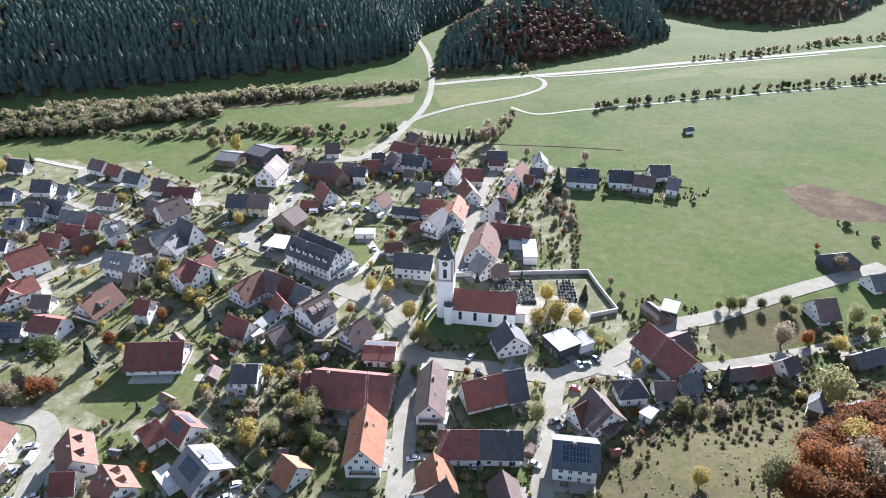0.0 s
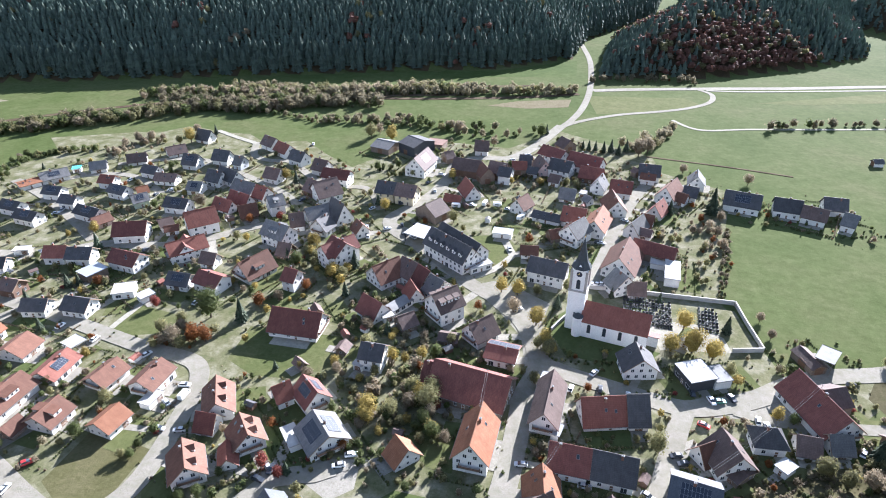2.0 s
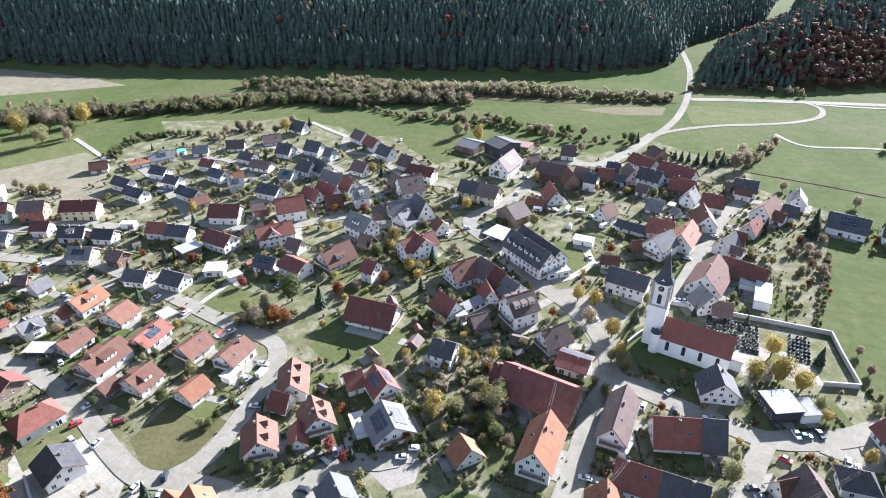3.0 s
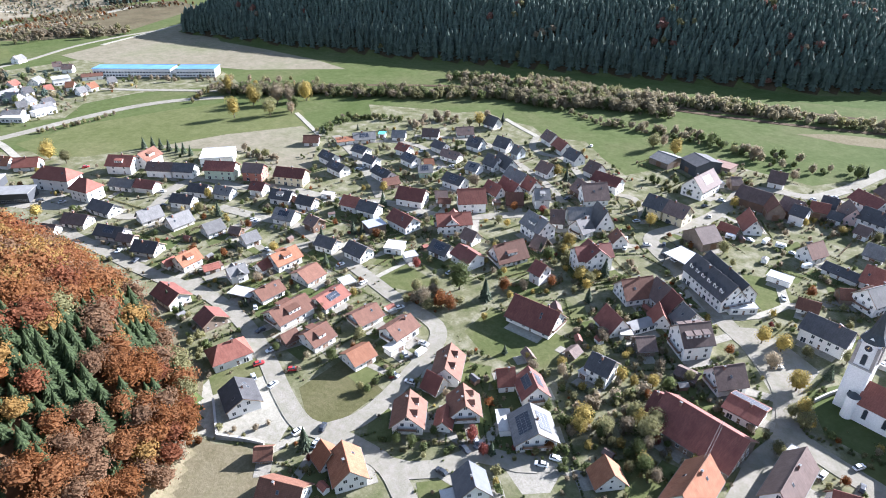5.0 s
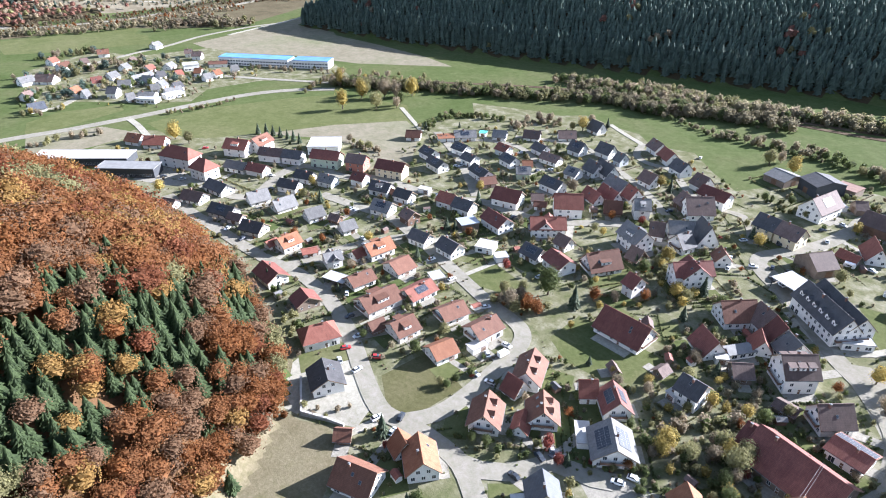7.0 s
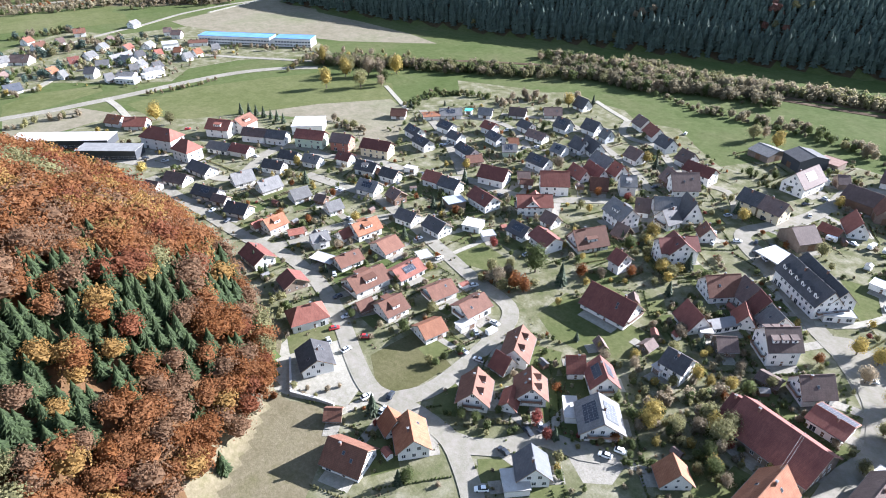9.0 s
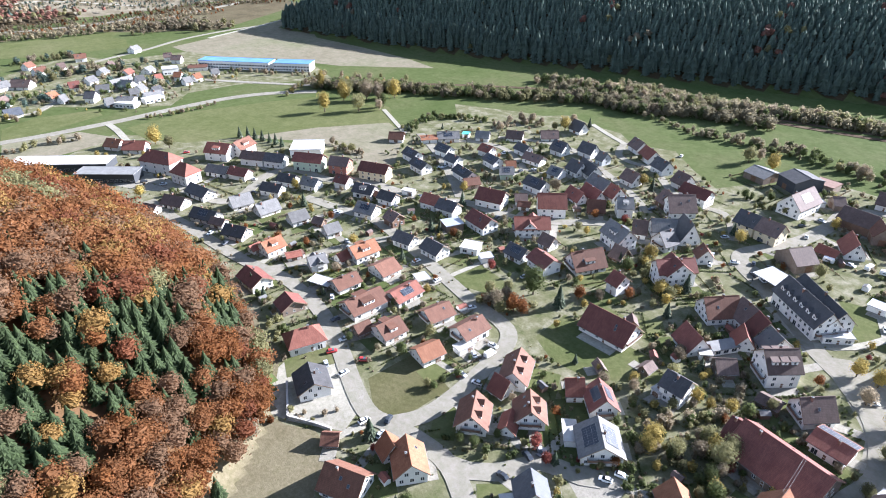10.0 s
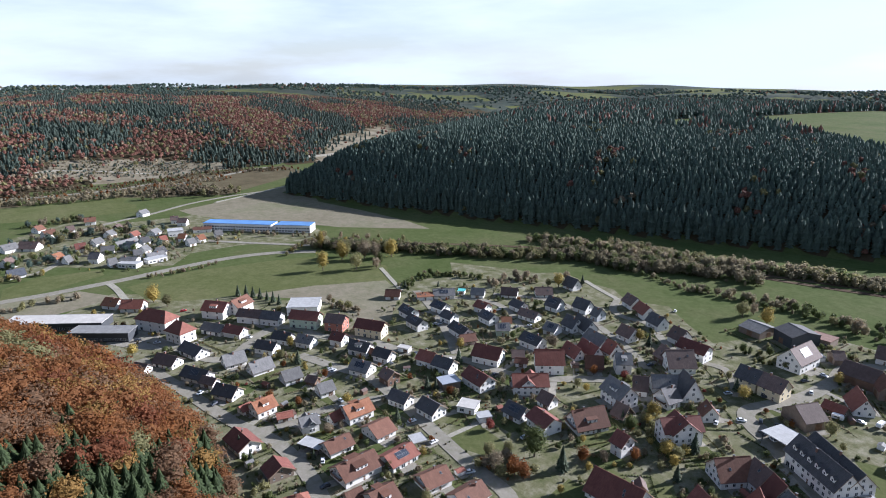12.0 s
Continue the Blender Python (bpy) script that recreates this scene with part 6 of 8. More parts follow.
house(-113.0, 311.9, -4, 10.8, 11.0, 6.0, 10.6, "black", "yellow", "")
house(-100.7, 310.7, -7, 11.3, 11.0, 6.0, 10.6, "brown", "yellow", "")
house(-118.3, 389.0, -31, 15.5, 19.0, 7.0, 9.5, "black", "dark", "b")
house(-60.4, 251.9, -34, 27.4, 11.0, 7.0, 13.0, "black", "white", "G")
house(-57.1, 258.2, -38, 28.3, 11.0, 7.0, 12.5, "black", "white", "")
house(-24.0, 185.1, -5, 11.0, 10.0, 4.0, 6.0, "red", "white", "S")
house(-73.4, 129.7, -44, 12.4, 13.0, 4.1, 8.5, "grey", "white", "s")
house(123.8, 152.6, -126, 4.4, 4.2, 5.6, 9.2, "grey", "white", "b", "tower_house", "slender white tower house with steep grey roof")
house(133.5, 151.0, 15, 14.6, 4.0, 2.2, 3.6, "black", "wood", "")
house(-275.6, 188.8, 6, 4.5, 4.0, 2.6, 4.0, "pale", "white", "")
house(-345.4, 79.0, 7, 4.8, 4.0, 2.6, 4.0, "brown", "white", "")
house(-105.0, 194.9, -49, 4.5, 3.0, 2.5, 4.0, "brown", "wood", "")
house(-84.7, 174.3, 87, 4.5, 4.0, 2.5, 4.0, "brown", "wood", "")
house(-96.7, 161.9, -31, 4.5, 2.5, 2.2, 3.5, "brown", "wood", "")
house(-112.3, 265.1, -45, 6.8, 7.0, 4.1, 8.0, "pale", "white", "")
house(181.0, 439.0, 14, 6.0, 5.0, 2.6, 4.4, "black", "white", "b", "field_hut", "small white field hut with dark roof on the meadow")
house(27.8, 382.2, -52, 4.5, 5.0, 3.0, 5.0, "brown", "wood", "b")
house(-1.3, 382.5, -44, 9.0, 8.0, 4.0, 7.0, "brown", "wood", "b")
house(-20.4, 355.8, -15, 6.0, 7.0, 3.5, 6.5, "brown", "white", "")
house(0.5, 332.8, -44, 4.5, 5.0, 3.0, 5.0, "grey", "white", "")
house(-8.1, 286.5, 62, 5.9, 8.0, 4.1, 9.0, "pale", "white", "")
house(-758.0, 102.2, 121, 8.7, 10.0, 3.7, 7.3, "pale", "white", "")
house(-735.9, 127.2, 93, 6.2, 9.0, 3.5, 6.8, "brown", "white", "")
house(-686.0, 152.8, 124, 8.0, 9.0, 3.5, 6.8, "grey", "white", "")
house(-664.8, 170.2, 119, 8.1, 9.0, 3.5, 6.8, "red", "white", "")
house(-598.1, 160.1, 118, 6.7, 9.0, 3.5, 6.8, "grey", "white", "")
house(-572.4, 126.1, 92, 5.9, 9.0, 2.7, 7.0, "grey", "white", "")
house(-596.5, 201.8, 98, 6.7, 9.0, 3.5, 6.8, "grey", "white", "")
house(-625.6, 185.7, 90, 5.7, 9.0, 3.5, 6.8, "red", "white", "")
house(-610.9, 235.2, 84, 6.4, 9.0, 3.5, 6.8, "grey", "white", "")
house(-629.9, 58.6, 125, 7.1, 11.0, 3.8, 7.8, "brown", "white", "")
house(-607.2, 98.8, 116, 4.9, 8.0, 2.7, 7.0, "grey", "white", "")
house(-588.6, 151.5, 80, 6.3, 9.0, 3.5, 6.8, "grey", "white", "")


def flat_house(x, y, turn, L, w, h, roof, wall, name, label):
    """A flat-roofed building: walls, a roof slab with a raised rim, windows and a door."""
    top = tagged(new(name), label, "building", "village buildings")
    top.matrix_world = pose(x, y, ground_z(x, y), 0, 0, turn)
    FOOTPRINTS.append((x, y, math.cos(radians(turn)), math.sin(radians(turn)), L / 2 + 0.6, w / 2 + 0.6))
    hl, hw = L / 2, w / 2
    open_sided = name in ("carport", "canopy", "open_barn")
    if open_sided:
        for sx in (-1, 1):
            for sy in (-1, 1):
                bm = bmesh.new()
                box(bm, sx * (hl - 0.3) - 0.1, sx * (hl - 0.3) + 0.1, sy * (hw - 0.3) - 0.1, sy * (hw - 0.3) + 0.1, -0.8, h)
                part("post", bm, M_DARK if wall == "white" else WALLS["wood"], top)
        bm = bmesh.new()
        box(bm, -hl + 0.15, hl - 0.15, hw - 0.25, hw - 0.1, -0.5, h)
        part("back_wall", bm, WALLS[wall], top)
    else:
        bm = bmesh.new()
        box(bm, -hl, hl, -hw, hw, -0.8, h)
        part("wall", bm, WALLS[wall], top)
    bm = bmesh.new()
    v = box(bm, -hl - 0.35, hl + 0.35, -hw - 0.35, hw + 0.35, h + 0.003, h + 0.38)
    topf = [f for f in bm.faces if f.normal.z > 0.5 or all(q.co.z > h + 0.3 for q in f.verts)]
    bmesh.ops.recalc_face_normals(bm, faces=bm.faces[:])
    bmesh.ops.inset_region(bm, faces=topf, thickness=0.25, depth=-0.12)
    part("roof", bm, roof, top)
    if open_sided:
        return top
    floors = max(1, int(h / 2.9))
    for sy in (-1, 1):
        n = max(1, int(L / 3.0))
        for k in range(floors):
            for i in range(n):
                px = (i - (n - 1) / 2) * (L - 0.8) / n
                if k == 0 and i == n // 2 and sy < 0:
                    piece("door", D_GATE if name == "garage" else D_STD, top, pose(px, -hw, 0.05, 0, 0, 180))
                elif name not in ("garage", "shed", "greenhouse"):
                    piece("window", W_WIDE, top, pose(px, sy * hw, 0.9 + k * 2.9, 0, 0, 180 if sy < 0 else 0))
    return top


flat_house(-407.8, 79.0, 48, 36.9, 12.3, 5.7, M_TIN, "dark", "school_building", "low school block with grey metal roof and glazed walls")
flat_house(-447.4, 61.9, 51, 62.6, 15.3, 5.2, M_CONC, "dark", "gymnasium", "white flat-roofed gymnasium with dark window band")
flat_house(-366.5, 195.8, 52, 20.7, 19.3, 5.7, M_METAL, "white", "hall", "white industrial hall with pale metal roof")
flat_house(-215.2, 114.5, 22, 10.9, 6.3, 2.7, M_METAL, "white", "carport", "white flat-roofed carport beside a house")
flat_house(-187.8, 150.8, 75, 5.9, 6.3, 2.7, M_METAL, "white", "carport", "white flat-roofed carport beside a garden")
flat_house(-193.8, 187.5, 28, 8.8, 8.3, 3.2, M_CONC, "white", "pavilion", "pale flat-roofed garden pavilion")
flat_house(-182.2, 186.4, 63, 6.2, 5.3, 2.7, M_METAL, "white", "garage", "small white flat-roofed garage")
flat_house(-138.8, 131.6, 85, 7.1, 4.3, 2.5, M_CONC, "white", "garage", "grey flat-roofed garage beside a house")
flat_house(-218.0, 196.4, 71, 9.7, 8.3, 3.7, M_PVROOF, "wood", "shed", "open shed under a roof of solar panels")
flat_house(-318.7, 300.4, 36, 4.8, 5.3, 2.7, M_TEAL, "white", "garage", "small building with turquoise roof")
flat_house(-83.2, 127.6, -45, 9.3, 4.3, 2.7, M_CONC, "white", "garage", "grey flat-roofed garage beside the glazed house")
flat_house(-75.5, 93.0, -35, 7.5, 7.3, 2.7, M_CONC, "white", "garage", "pale flat-roofed double garage")
flat_house(-80.2, 268.9, -17, 12.9, 12.3, 4.7, M_METAL, "white", "canopy", "pale metal canopy beside the hotel")
flat_house(-267.3, 205.9, 24, 6.9, 4.3, 2.7, M_CONC, "white", "garage", "small flat grey garage")
flat_house(-627.9, 266.6, 40, 75.6, 17.3, 7.7, M_BLUE, "white", "factory", "long white factory with bright blue roof edge")
flat_house(-581.6, 306.5, 42, 37.4, 17.3, 7.7, M_BLUE, "white", "factory", "white factory wing with bright blue roof edge")
flat_house(-648.7, 205.5, 76, 14.5, 13.3, 5.7, M_METAL, "white", "workshop", "pale flat-roofed workshop in the village")
flat_house(-244.7, 119.3, 78, 5.0, 4.3, 2.5, M_REDFLAT, "white", "garage", "red flat-roofed garage beside a house")
flat_house(42.3, 262.4, -94, 17.1, 6.3, 4.2, M_METAL, "white", "hall", "white metal-roofed hall beside the gardens")
flat_house(46.1, 190.6, -62, 10.5, 10.3, 4.7, M_METAL, "dark", "community_hall", "white flat-roofed hall by the junction")
flat_house(53.9, 192.3, -64, 8.3, 6.3, 3.7, M_TIN, "white", "annex", "grey flat-roofed annex of the hall")
flat_house(94.3, 211.1, -29, 6.1, 9.3, 5.7, M_TIN, "wood", "open_barn", "open timber barn with grey sheet roof")
flat_house(-107.2, 399.5, -5, 12.7, 11.3, 4.2, M_REDFLAT, "wood", "stable", "long low stable with red-brown roof")
flat_house(69.3, 153.9, -44, 3.9, 5.3, 2.7, M_METAL, "white", "shed", "white sheet-roofed garden shed")
flat_house(-40.3, 283.1, -0, 9.8, 6.3, 2.7, M_METAL, "white", "greenhouse", "white plastic-covered greenhouse in a garden")
flat_house(-5.2, 176.6, -6, 5.6, 4.3, 2.5, M_METAL, "white", "carport", "white carport roof beside a barn")
flat_house(-72.5, 207.3, -117, 11.5, 5.3, 2.7, M_TIN, "white", "workshop", "narrow grey sheet-roofed workshop")
flat_house(-75.5, 199.3, 42, 4.7, 6.3, 2.7, M_CONC, "white", "garage", "pale grey flat garage roof")
flat_house(-74.8, 167.7, -8, 3.7, 5.3, 2.7, M_CONC, "white", "garage", "pale flat garage beside the house")
flat_house(-100.8, 373.0, -42, 6.5, 4.3, 2.7, M_METAL, "white", "shed", "small pale garden shed")
flat_house(-0.2, 151.5, 167, 2.8, 5.3, 2.7, M_METAL, "white", "carport", "small white carport beside a house")
flat_house(44.4, 211.4, -20, 2.9, 3.3, 2.7, M_TIN, "white", "shed", "small grey tool shed")
flat_house(-2.6, 342.6, -12, 3.5, 5.3, 2.7, M_TIN, "white", "garage", "small grey flat-roofed garage beside a house")
flat_house(37.7, 270.5, 173, 9.1, 5.3, 2.7, M_CONC, "white", "garage", "grey flat-roofed garage row")
flat_house(-46.5, 248.0, 42, 11.7, 7.3, 3.2, M_METAL, "white", "conservatory", "white glazed conservatory at the hotel gable")
flat_house(-560.3, 137.1, 39, 17.5, 9.3, 3.7, M_METAL, "white", "workshop", "white flat-roofed workshop among distant houses")
flat_house(-561.4, 158.4, 98, 17.0, 8.3, 3.7, M_METAL, "white", "workshop", "white flat-roofed workshop among distant houses")

# ---- church, churchyard ----
M_CHURCH = rough_mat("church_render_white", (0.82, 0.81, 0.78), 0.9, 0.25, 0.05, 2.0, by_object=0.0)
M_CLOCK = rough_mat("clock_face_dark", (0.04, 0.045, 0.06), 0.5)
M_GOLD, _nt, _b = nodes_of("gilt", 0.35, 1.0)
_b.inputs["Base Color"].default_value = (0.75, 0.55, 0.2, 1)
M_CORNER = rough_mat("sandstone_grey", (0.36, 0.33, 0.30), 0.9, 0.5, 0.2, 3.0)
M_STONE = rough_mat("wall_stone", (0.42, 0.40, 0.36), 0.95, 0.5, 0.25, 3.0)


def arch_mesh(w, h, d=0.14):
    """A round-arched window: surround and sunken dark glass in one piece."""
    bm = bmesh.new()
    n = 8
    prof = [(-w / 2, 0), (w / 2, 0)] + [(math.cos(math.pi * i / n) * w / 2, h - w / 2 + math.sin(math.pi * i / n) * w / 2) for i in range(n + 1)]
    f = bm.faces.new([bm.verts.new((x, 0.1, z)) for x, z in prof])
    ext = bmesh.ops.extrude_face_region(bm, geom=[f])
    for v in ext["geom"]:
        if isinstance(v, bmesh.types.BMVert):
            v.co.y = -0.05
    bmesh.ops.recalc_face_normals(bm, faces=bm.faces[:])
    front = [q for q in bm.faces if len(q.verts) > 5 and q.calc_center_median().y > 0.05]
    bmesh.ops.inset_individual(bm, faces=front, thickness=0.16, depth=-0.08)
    for q in front:
        q.material_index = 1
    return mesh_of("arched_window", bm, [M_CONC, M_GLASS])


def church(x, y, turn, L, w, he, hr):
    """Nave with its roof, apse end and sacristy, and the tower at its west end."""
    top = tagged(new("church"), "white rendered church with red tile roof and slender spire", "church")
    top.matrix_world = pose(x, y, 0, 0, 0, turn)
    FOOTPRINTS.append((x, y, math.cos(radians(turn)), math.sin(radians(turn)), L / 2 + 9, w / 2 + 3))
    hl, hw = L / 2, w / 2
    bm = bmesh.new()
    prism(bm, [(-hw, -0.6), (hw, -0.6), (hw, he), (0, hr), (-hw, he)], -hl, hl)
    part("nave_wall", bm, M_CHURCH, top)
    bm = bmesh.new()
    gable_roof(bm, L, w, he, hr, 0.5, 0.15)
    part("nave_roof", bm, ROOFS["red"], top)
    bm = bmesh.new()
    box(bm, -hl, hl, -hw - 0.22, -hw - 0.003, he - 0.75, he - 0.35)
    part("cornice", bm, M_CONC, top)
    win = arch_mesh(1.5, 4.2)
    for i in range(4):
        for sy in (-1, 1):
            piece("arched_window", win, top, pose(-hl + L * (0.14 + 0.235 * i), sy * hw, 2.3, 0, 0, 180 if sy < 0 else 0))
    for u in (-0.55, 0.55):
        piece("arched_window", win, top, pose(hl, u * hw, 2.3, 0, 0, -90))
    bm = bmesh.new()
    prism(bm, [(-2.2, -0.6), (2.2, -0.6), (2.2, 3.4), (-2.2, 4.6)], hl + 0.003, hl + 4.0)
    porch = part("porch", bm, M_CHURCH, top)
    bm = bmesh.new()
    prism(bm, [(-2.6, 4.72), (2.6, 3.35), (2.6, 3.6), (-2.6, 4.97)], hl, hl + 4.4)
    part("porch_roof", bm, ROOFS["darkred"], porch)
    # round stair turret beside the tower
    bm = bmesh.new()
    tube(bm, (-hl - 1.2, -hw + 0.4, -0.6), (-hl - 1.2, -hw + 0.4, 9.0), 1.9, 1.9, 14)
    turret = part("stair_turret", bm, M_CHURCH, top)
    bm = bmesh.new()
    tube(bm, (-hl - 1.2, -hw + 0.4, 9.0), (-hl - 1.2, -hw + 0.4, 10.6), 2.2, 0.2, 14)
    part("turret_roof", bm, M_COPPER, turret)
    # tower
    tx, ty, a = -hl - 3.2, 0.0, 3.4
    bm = bmesh.new()
    box(bm, tx - a, tx + a, ty - a, ty + a, -0.6, TOWER_H * 0.43)
    part("tower_shaft", bm, M_CHURCH, top)
    bm = bmesh.new()
    box(bm, tx - a - 0.25, tx + a + 0.25, ty - a - 0.25, ty + a + 0.25, TOWER_H * 0.43 + 0.003, TOWER_H * 0.43 + 0.5)
    part("tower_cornice", bm, M_CONC, top)
    b = 2.95
    bm = bmesh.new()
    z0, z1 = TOWER_H * 0.43 + 0.5, TOWER_H * 0.645
    box(bm, tx - b, tx + b, ty - b, ty + b, z0, z1)
    belfry = part("belfry", bm, M_CHURCH, top)
    bell_win = arch_mesh(1.7, 4.4)
    for sx in (-1, 1):
        for sy in (-1, 1):
            bm = bmesh.new()
            box(bm, tx + sx * b - 0.5, tx + sx * b + 0.5, ty + sy * b - 0.5, ty + sy * b + 0.5, z0 + 0.003, z1 + 0.3)
            part("corner_pilaster", bm, M_CORNER, belfry)
    for k in range(4):
        m = pose(tx, ty, 0, 0, 0, 90 * k)
        piece("sound_window", bell_win, belfry, m @ pose(0, b, z0 + 0.7))
        bm = bmesh.new()
        tube(bm, (0, b, z1 - 1.2), (0, b + 0.12, z1 - 1.2), 1.15, 1.15, 20)
        clock = part("clock_face", bm, M_CLOCK, belfry)
        clock.matrix_local = m
        bm = bmesh.new()
        box(bm, -0.07, 0.07, b + 0.123, b + 0.17, z1 - 1.25, z1 - 0.35)
        part("hour_pointer", bm, M_GOLD, clock)
        bm = bmesh.new()
        box(bm, -0.05, 0.75, b + 0.173, b + 0.2, z1 - 1.26, z1 - 1.16)
        part("minute_pointer", bm, M_GOLD, clock)
        bm = bmesh.new()
        prism(bm, [(-b - 0.1, z1), (b + 0.1, z1), (0, z1 + 3.0)], b - 0.5, b + 0.1)
        gable = part("belfry_gable", bm, M_CHURCH, belfry)
        gable.matrix_local = m
        piece("lancet", W_SMALL, belfry, pose(tx, ty, 0, 0, 0, 90 * k) @ pose(0, a, TOWER_H * (0.18 + 0.06 * (k % 2)))) if k != 3 else None
    bm = bmesh.new()
    n = 8
    ring = [bm.verts.new((tx + math.cos(math.pi / 8 + i * math.pi / 4) * 4.1, ty + math.sin(math.pi / 8 + i * math.pi / 4) * 4.1, z1 + 1.0)) for i in range(n)]
    mid = [bm.verts.new((tx + math.cos(math.pi / 8 + i * math.pi / 4) * 2.3, ty + math.sin(math.pi / 8 + i * math.pi / 4) * 2.3, z1 + 3.9)) for i in range(n)]
    tip = bm.verts.new((tx, ty, TOWER_H - 1.2))
    for i in range(n):
        bm.faces.new((ring[i], ring[(i + 1) % n], mid[(i + 1) % n], mid[i]))
        bm.faces.new((mid[i], mid[(i + 1) % n], tip))
    bm.faces.new(ring[::-1])
    part("spire", bm, M_COPPER, top)
    bm = bmesh.new()
    tube(bm, (tx, ty, TOWER_H - 1.6), (tx, ty, TOWER_H), 0.08, 0.05, 6)
    bmesh.ops.create_uvsphere(bm, u_segments=8, v_segments=6, radius=0.28, matrix=Matrix.Translation((tx, ty, TOWER_H - 1.0)))
    part("spire_finial", bm, M_GOLD, top)


TOWER_H = 42.5
church(17.2, 211.9, -9.0, 26.0, 13.0, 7.5, 13.0)
CHURCH_AT = FOOTPRINTS[-1][:2]

CEMETERY = [(5.7, 242.4), (67.4, 244.4), (73.3, 214.7), (57.9, 209.6), (35.0, 205.1), (31.9, 220.4), (7.1, 233.9)]


def wall_run(name, pts, h, thick, mat, cap, label):
    """A free-standing wall along a line, each stretch with its coping."""
    top = tagged(new(name), label, "wall")
    ox, oy = pts[0]
    top.matrix_world = pose(ox, oy, ground_z(ox, oy))
    for (ax, ay), (bx_, by_) in zip(pts, pts[1:]):
        ln, an = math.hypot(bx_ - ax, by_ - ay), math.atan2(by_ - ay, bx_ - ax)
        m = Matrix.Translation((ax - ox, ay - oy, 0)) @ Matrix.Rotation(an, 4, "Z")
        bm = bmesh.new()
        box(bm, 0, ln, -thick / 2, thick / 2, -0.4, h)
        part("wall_stretch", bm, mat, top).matrix_local = m
        bm = bmesh.new()
        box(bm, -0.05, ln + 0.05, -thick / 2 - 0.1, thick / 2 + 0.1, h + 0.003, h + 0.13)
        part("coping", bm, cap, top).matrix_local = m
    return top


wall_run("cemetery_wall", [(5.7, 243.4), (43.8, 245.0), (67.7, 245.9), (70.0, 232.5), (73.8, 214.7), (61.8, 211.2)], 2.0, 0.35, M_CONC, M_CONC, "pale plastered cemetery wall with light coping")
wall_run("churchyard_wall", [(-0.6, 222.4), (-4.7, 214.5), (-7.6, 207.7)], 1.6, 0.4, M_CONC, M_CONC, "low pale churchyard wall")
wall_run("retaining_wall", [(-167.2, 70.2), (-151.6, 62.0), (-143.0, 67.1), (-137.0, 70.0)], 1.2, 0.6, M_STONE, M_CONC, "pale stone retaining wall at the building site")


def grave_mesh(seed):
    rnd = random.Random(seed)
    bm = bmesh.new()
    w, h = rnd.uniform(0.7, 1.1), rnd.uniform(0.8, 1.3)
    prism(bm, [(-w / 2, 0), (w / 2, 0), (w / 2, h * 0.85), (w * 0.25, h), (-w * 0.25, h), (-w / 2, h * 0.85)], -0.1, 0.1)
    for y0, y1 in ((-w / 2 - 0.12, -w / 2), (w / 2, w / 2 + 0.12)):
        box(bm, 0.1, 2.0, y0, y1, -0.1, 0.16, 1)
    box(bm, 1.88, 2.0, -w / 2, w / 2, -0.1, 0.16, 1)
    box(bm, 0.1, 1.88, -w / 2, w / 2, -0.1, 0.12, 2)
    for k in range(9):
        c = Vector((rnd.uniform(0.3, 1.8), rnd.uniform(-0.4, 0.4) * w, 0.12))
        bmesh.ops.create_cone(bm, cap_ends=True, segments=5, radius1=rnd.uniform(0.12, 0.28), radius2=0.04, depth=rnd.uniform(0.2, 0.55), matrix=Matrix.Translation(c + Vector((0, 0, 0.1))))
        for f in bm.faces[-7:]:
            f.material_index = 2
    return mesh_of("gravestone", bm, [rnd.choice((M_DARK, M_DARK, M_TIN, M_STONE)), rnd.choice((M_STONE, M_TIN, M_DARK)), LEAF["green"]])


GRAVES = [grave_mesh(i) for i in range(10)]
prnd = random.Random(9)
graves_made = 0
for ax, ay, bx2, by2, rows_n in ((*(21.2, 239.9), *(42.5, 239.7), 8), (*(52.3, 239.2), *(61.5, 238.6), 7), (*(32.5, 228.2), *(41.6, 228.6), 3)):
    run = math.hypot(bx2 - ax, by2 - ay)
    ux, uy = (bx2 - ax) / run, (by2 - ay) / run
    for r in range(rows_n):
        for c in range(int(run / 1.35)):
            gx, gy = ax + ux * c * 1.35 + uy * r * 2.5, ay + uy * c * 1.35 - ux * r * 2.5
            if inside_distance([gx], [gy], CEMETERY)[0] < 1.5 or prnd.random() < 0.12:
                continue
            ob = tagged(new("gravestone", GRAVES[prnd.randrange(10)]), "upright gravestone with planted border on gravel", "gravestone", "cemetery graves")
            ob.matrix_world = pose(gx, gy, 0.06, 0, 0, math.degrees(math.atan2(uy, ux)) - 90 + prnd.uniform(-4, 4))
            graves_made += 1

# ---- vehicles ----
CAR_PAINT = {}
for nm, c in (("red", (0.42, 0.03, 0.03)), ("white", (0.75, 0.75, 0.74)), ("silver", (0.42, 0.44, 0.46)), ("dark", (0.035, 0.04, 0.05)), ("green", (0.06, 0.20, 0.15))):
    CAR_PAINT[nm], _nt, _b = nodes_of("car_paint_" + nm, 0.28, 0.15, 0.6)
    _b.inputs["Base Color"].default_value = rgb(c)
M_TYRE = rough_mat("tyre_rubber", (0.03, 0.03, 0.03), 0.9)


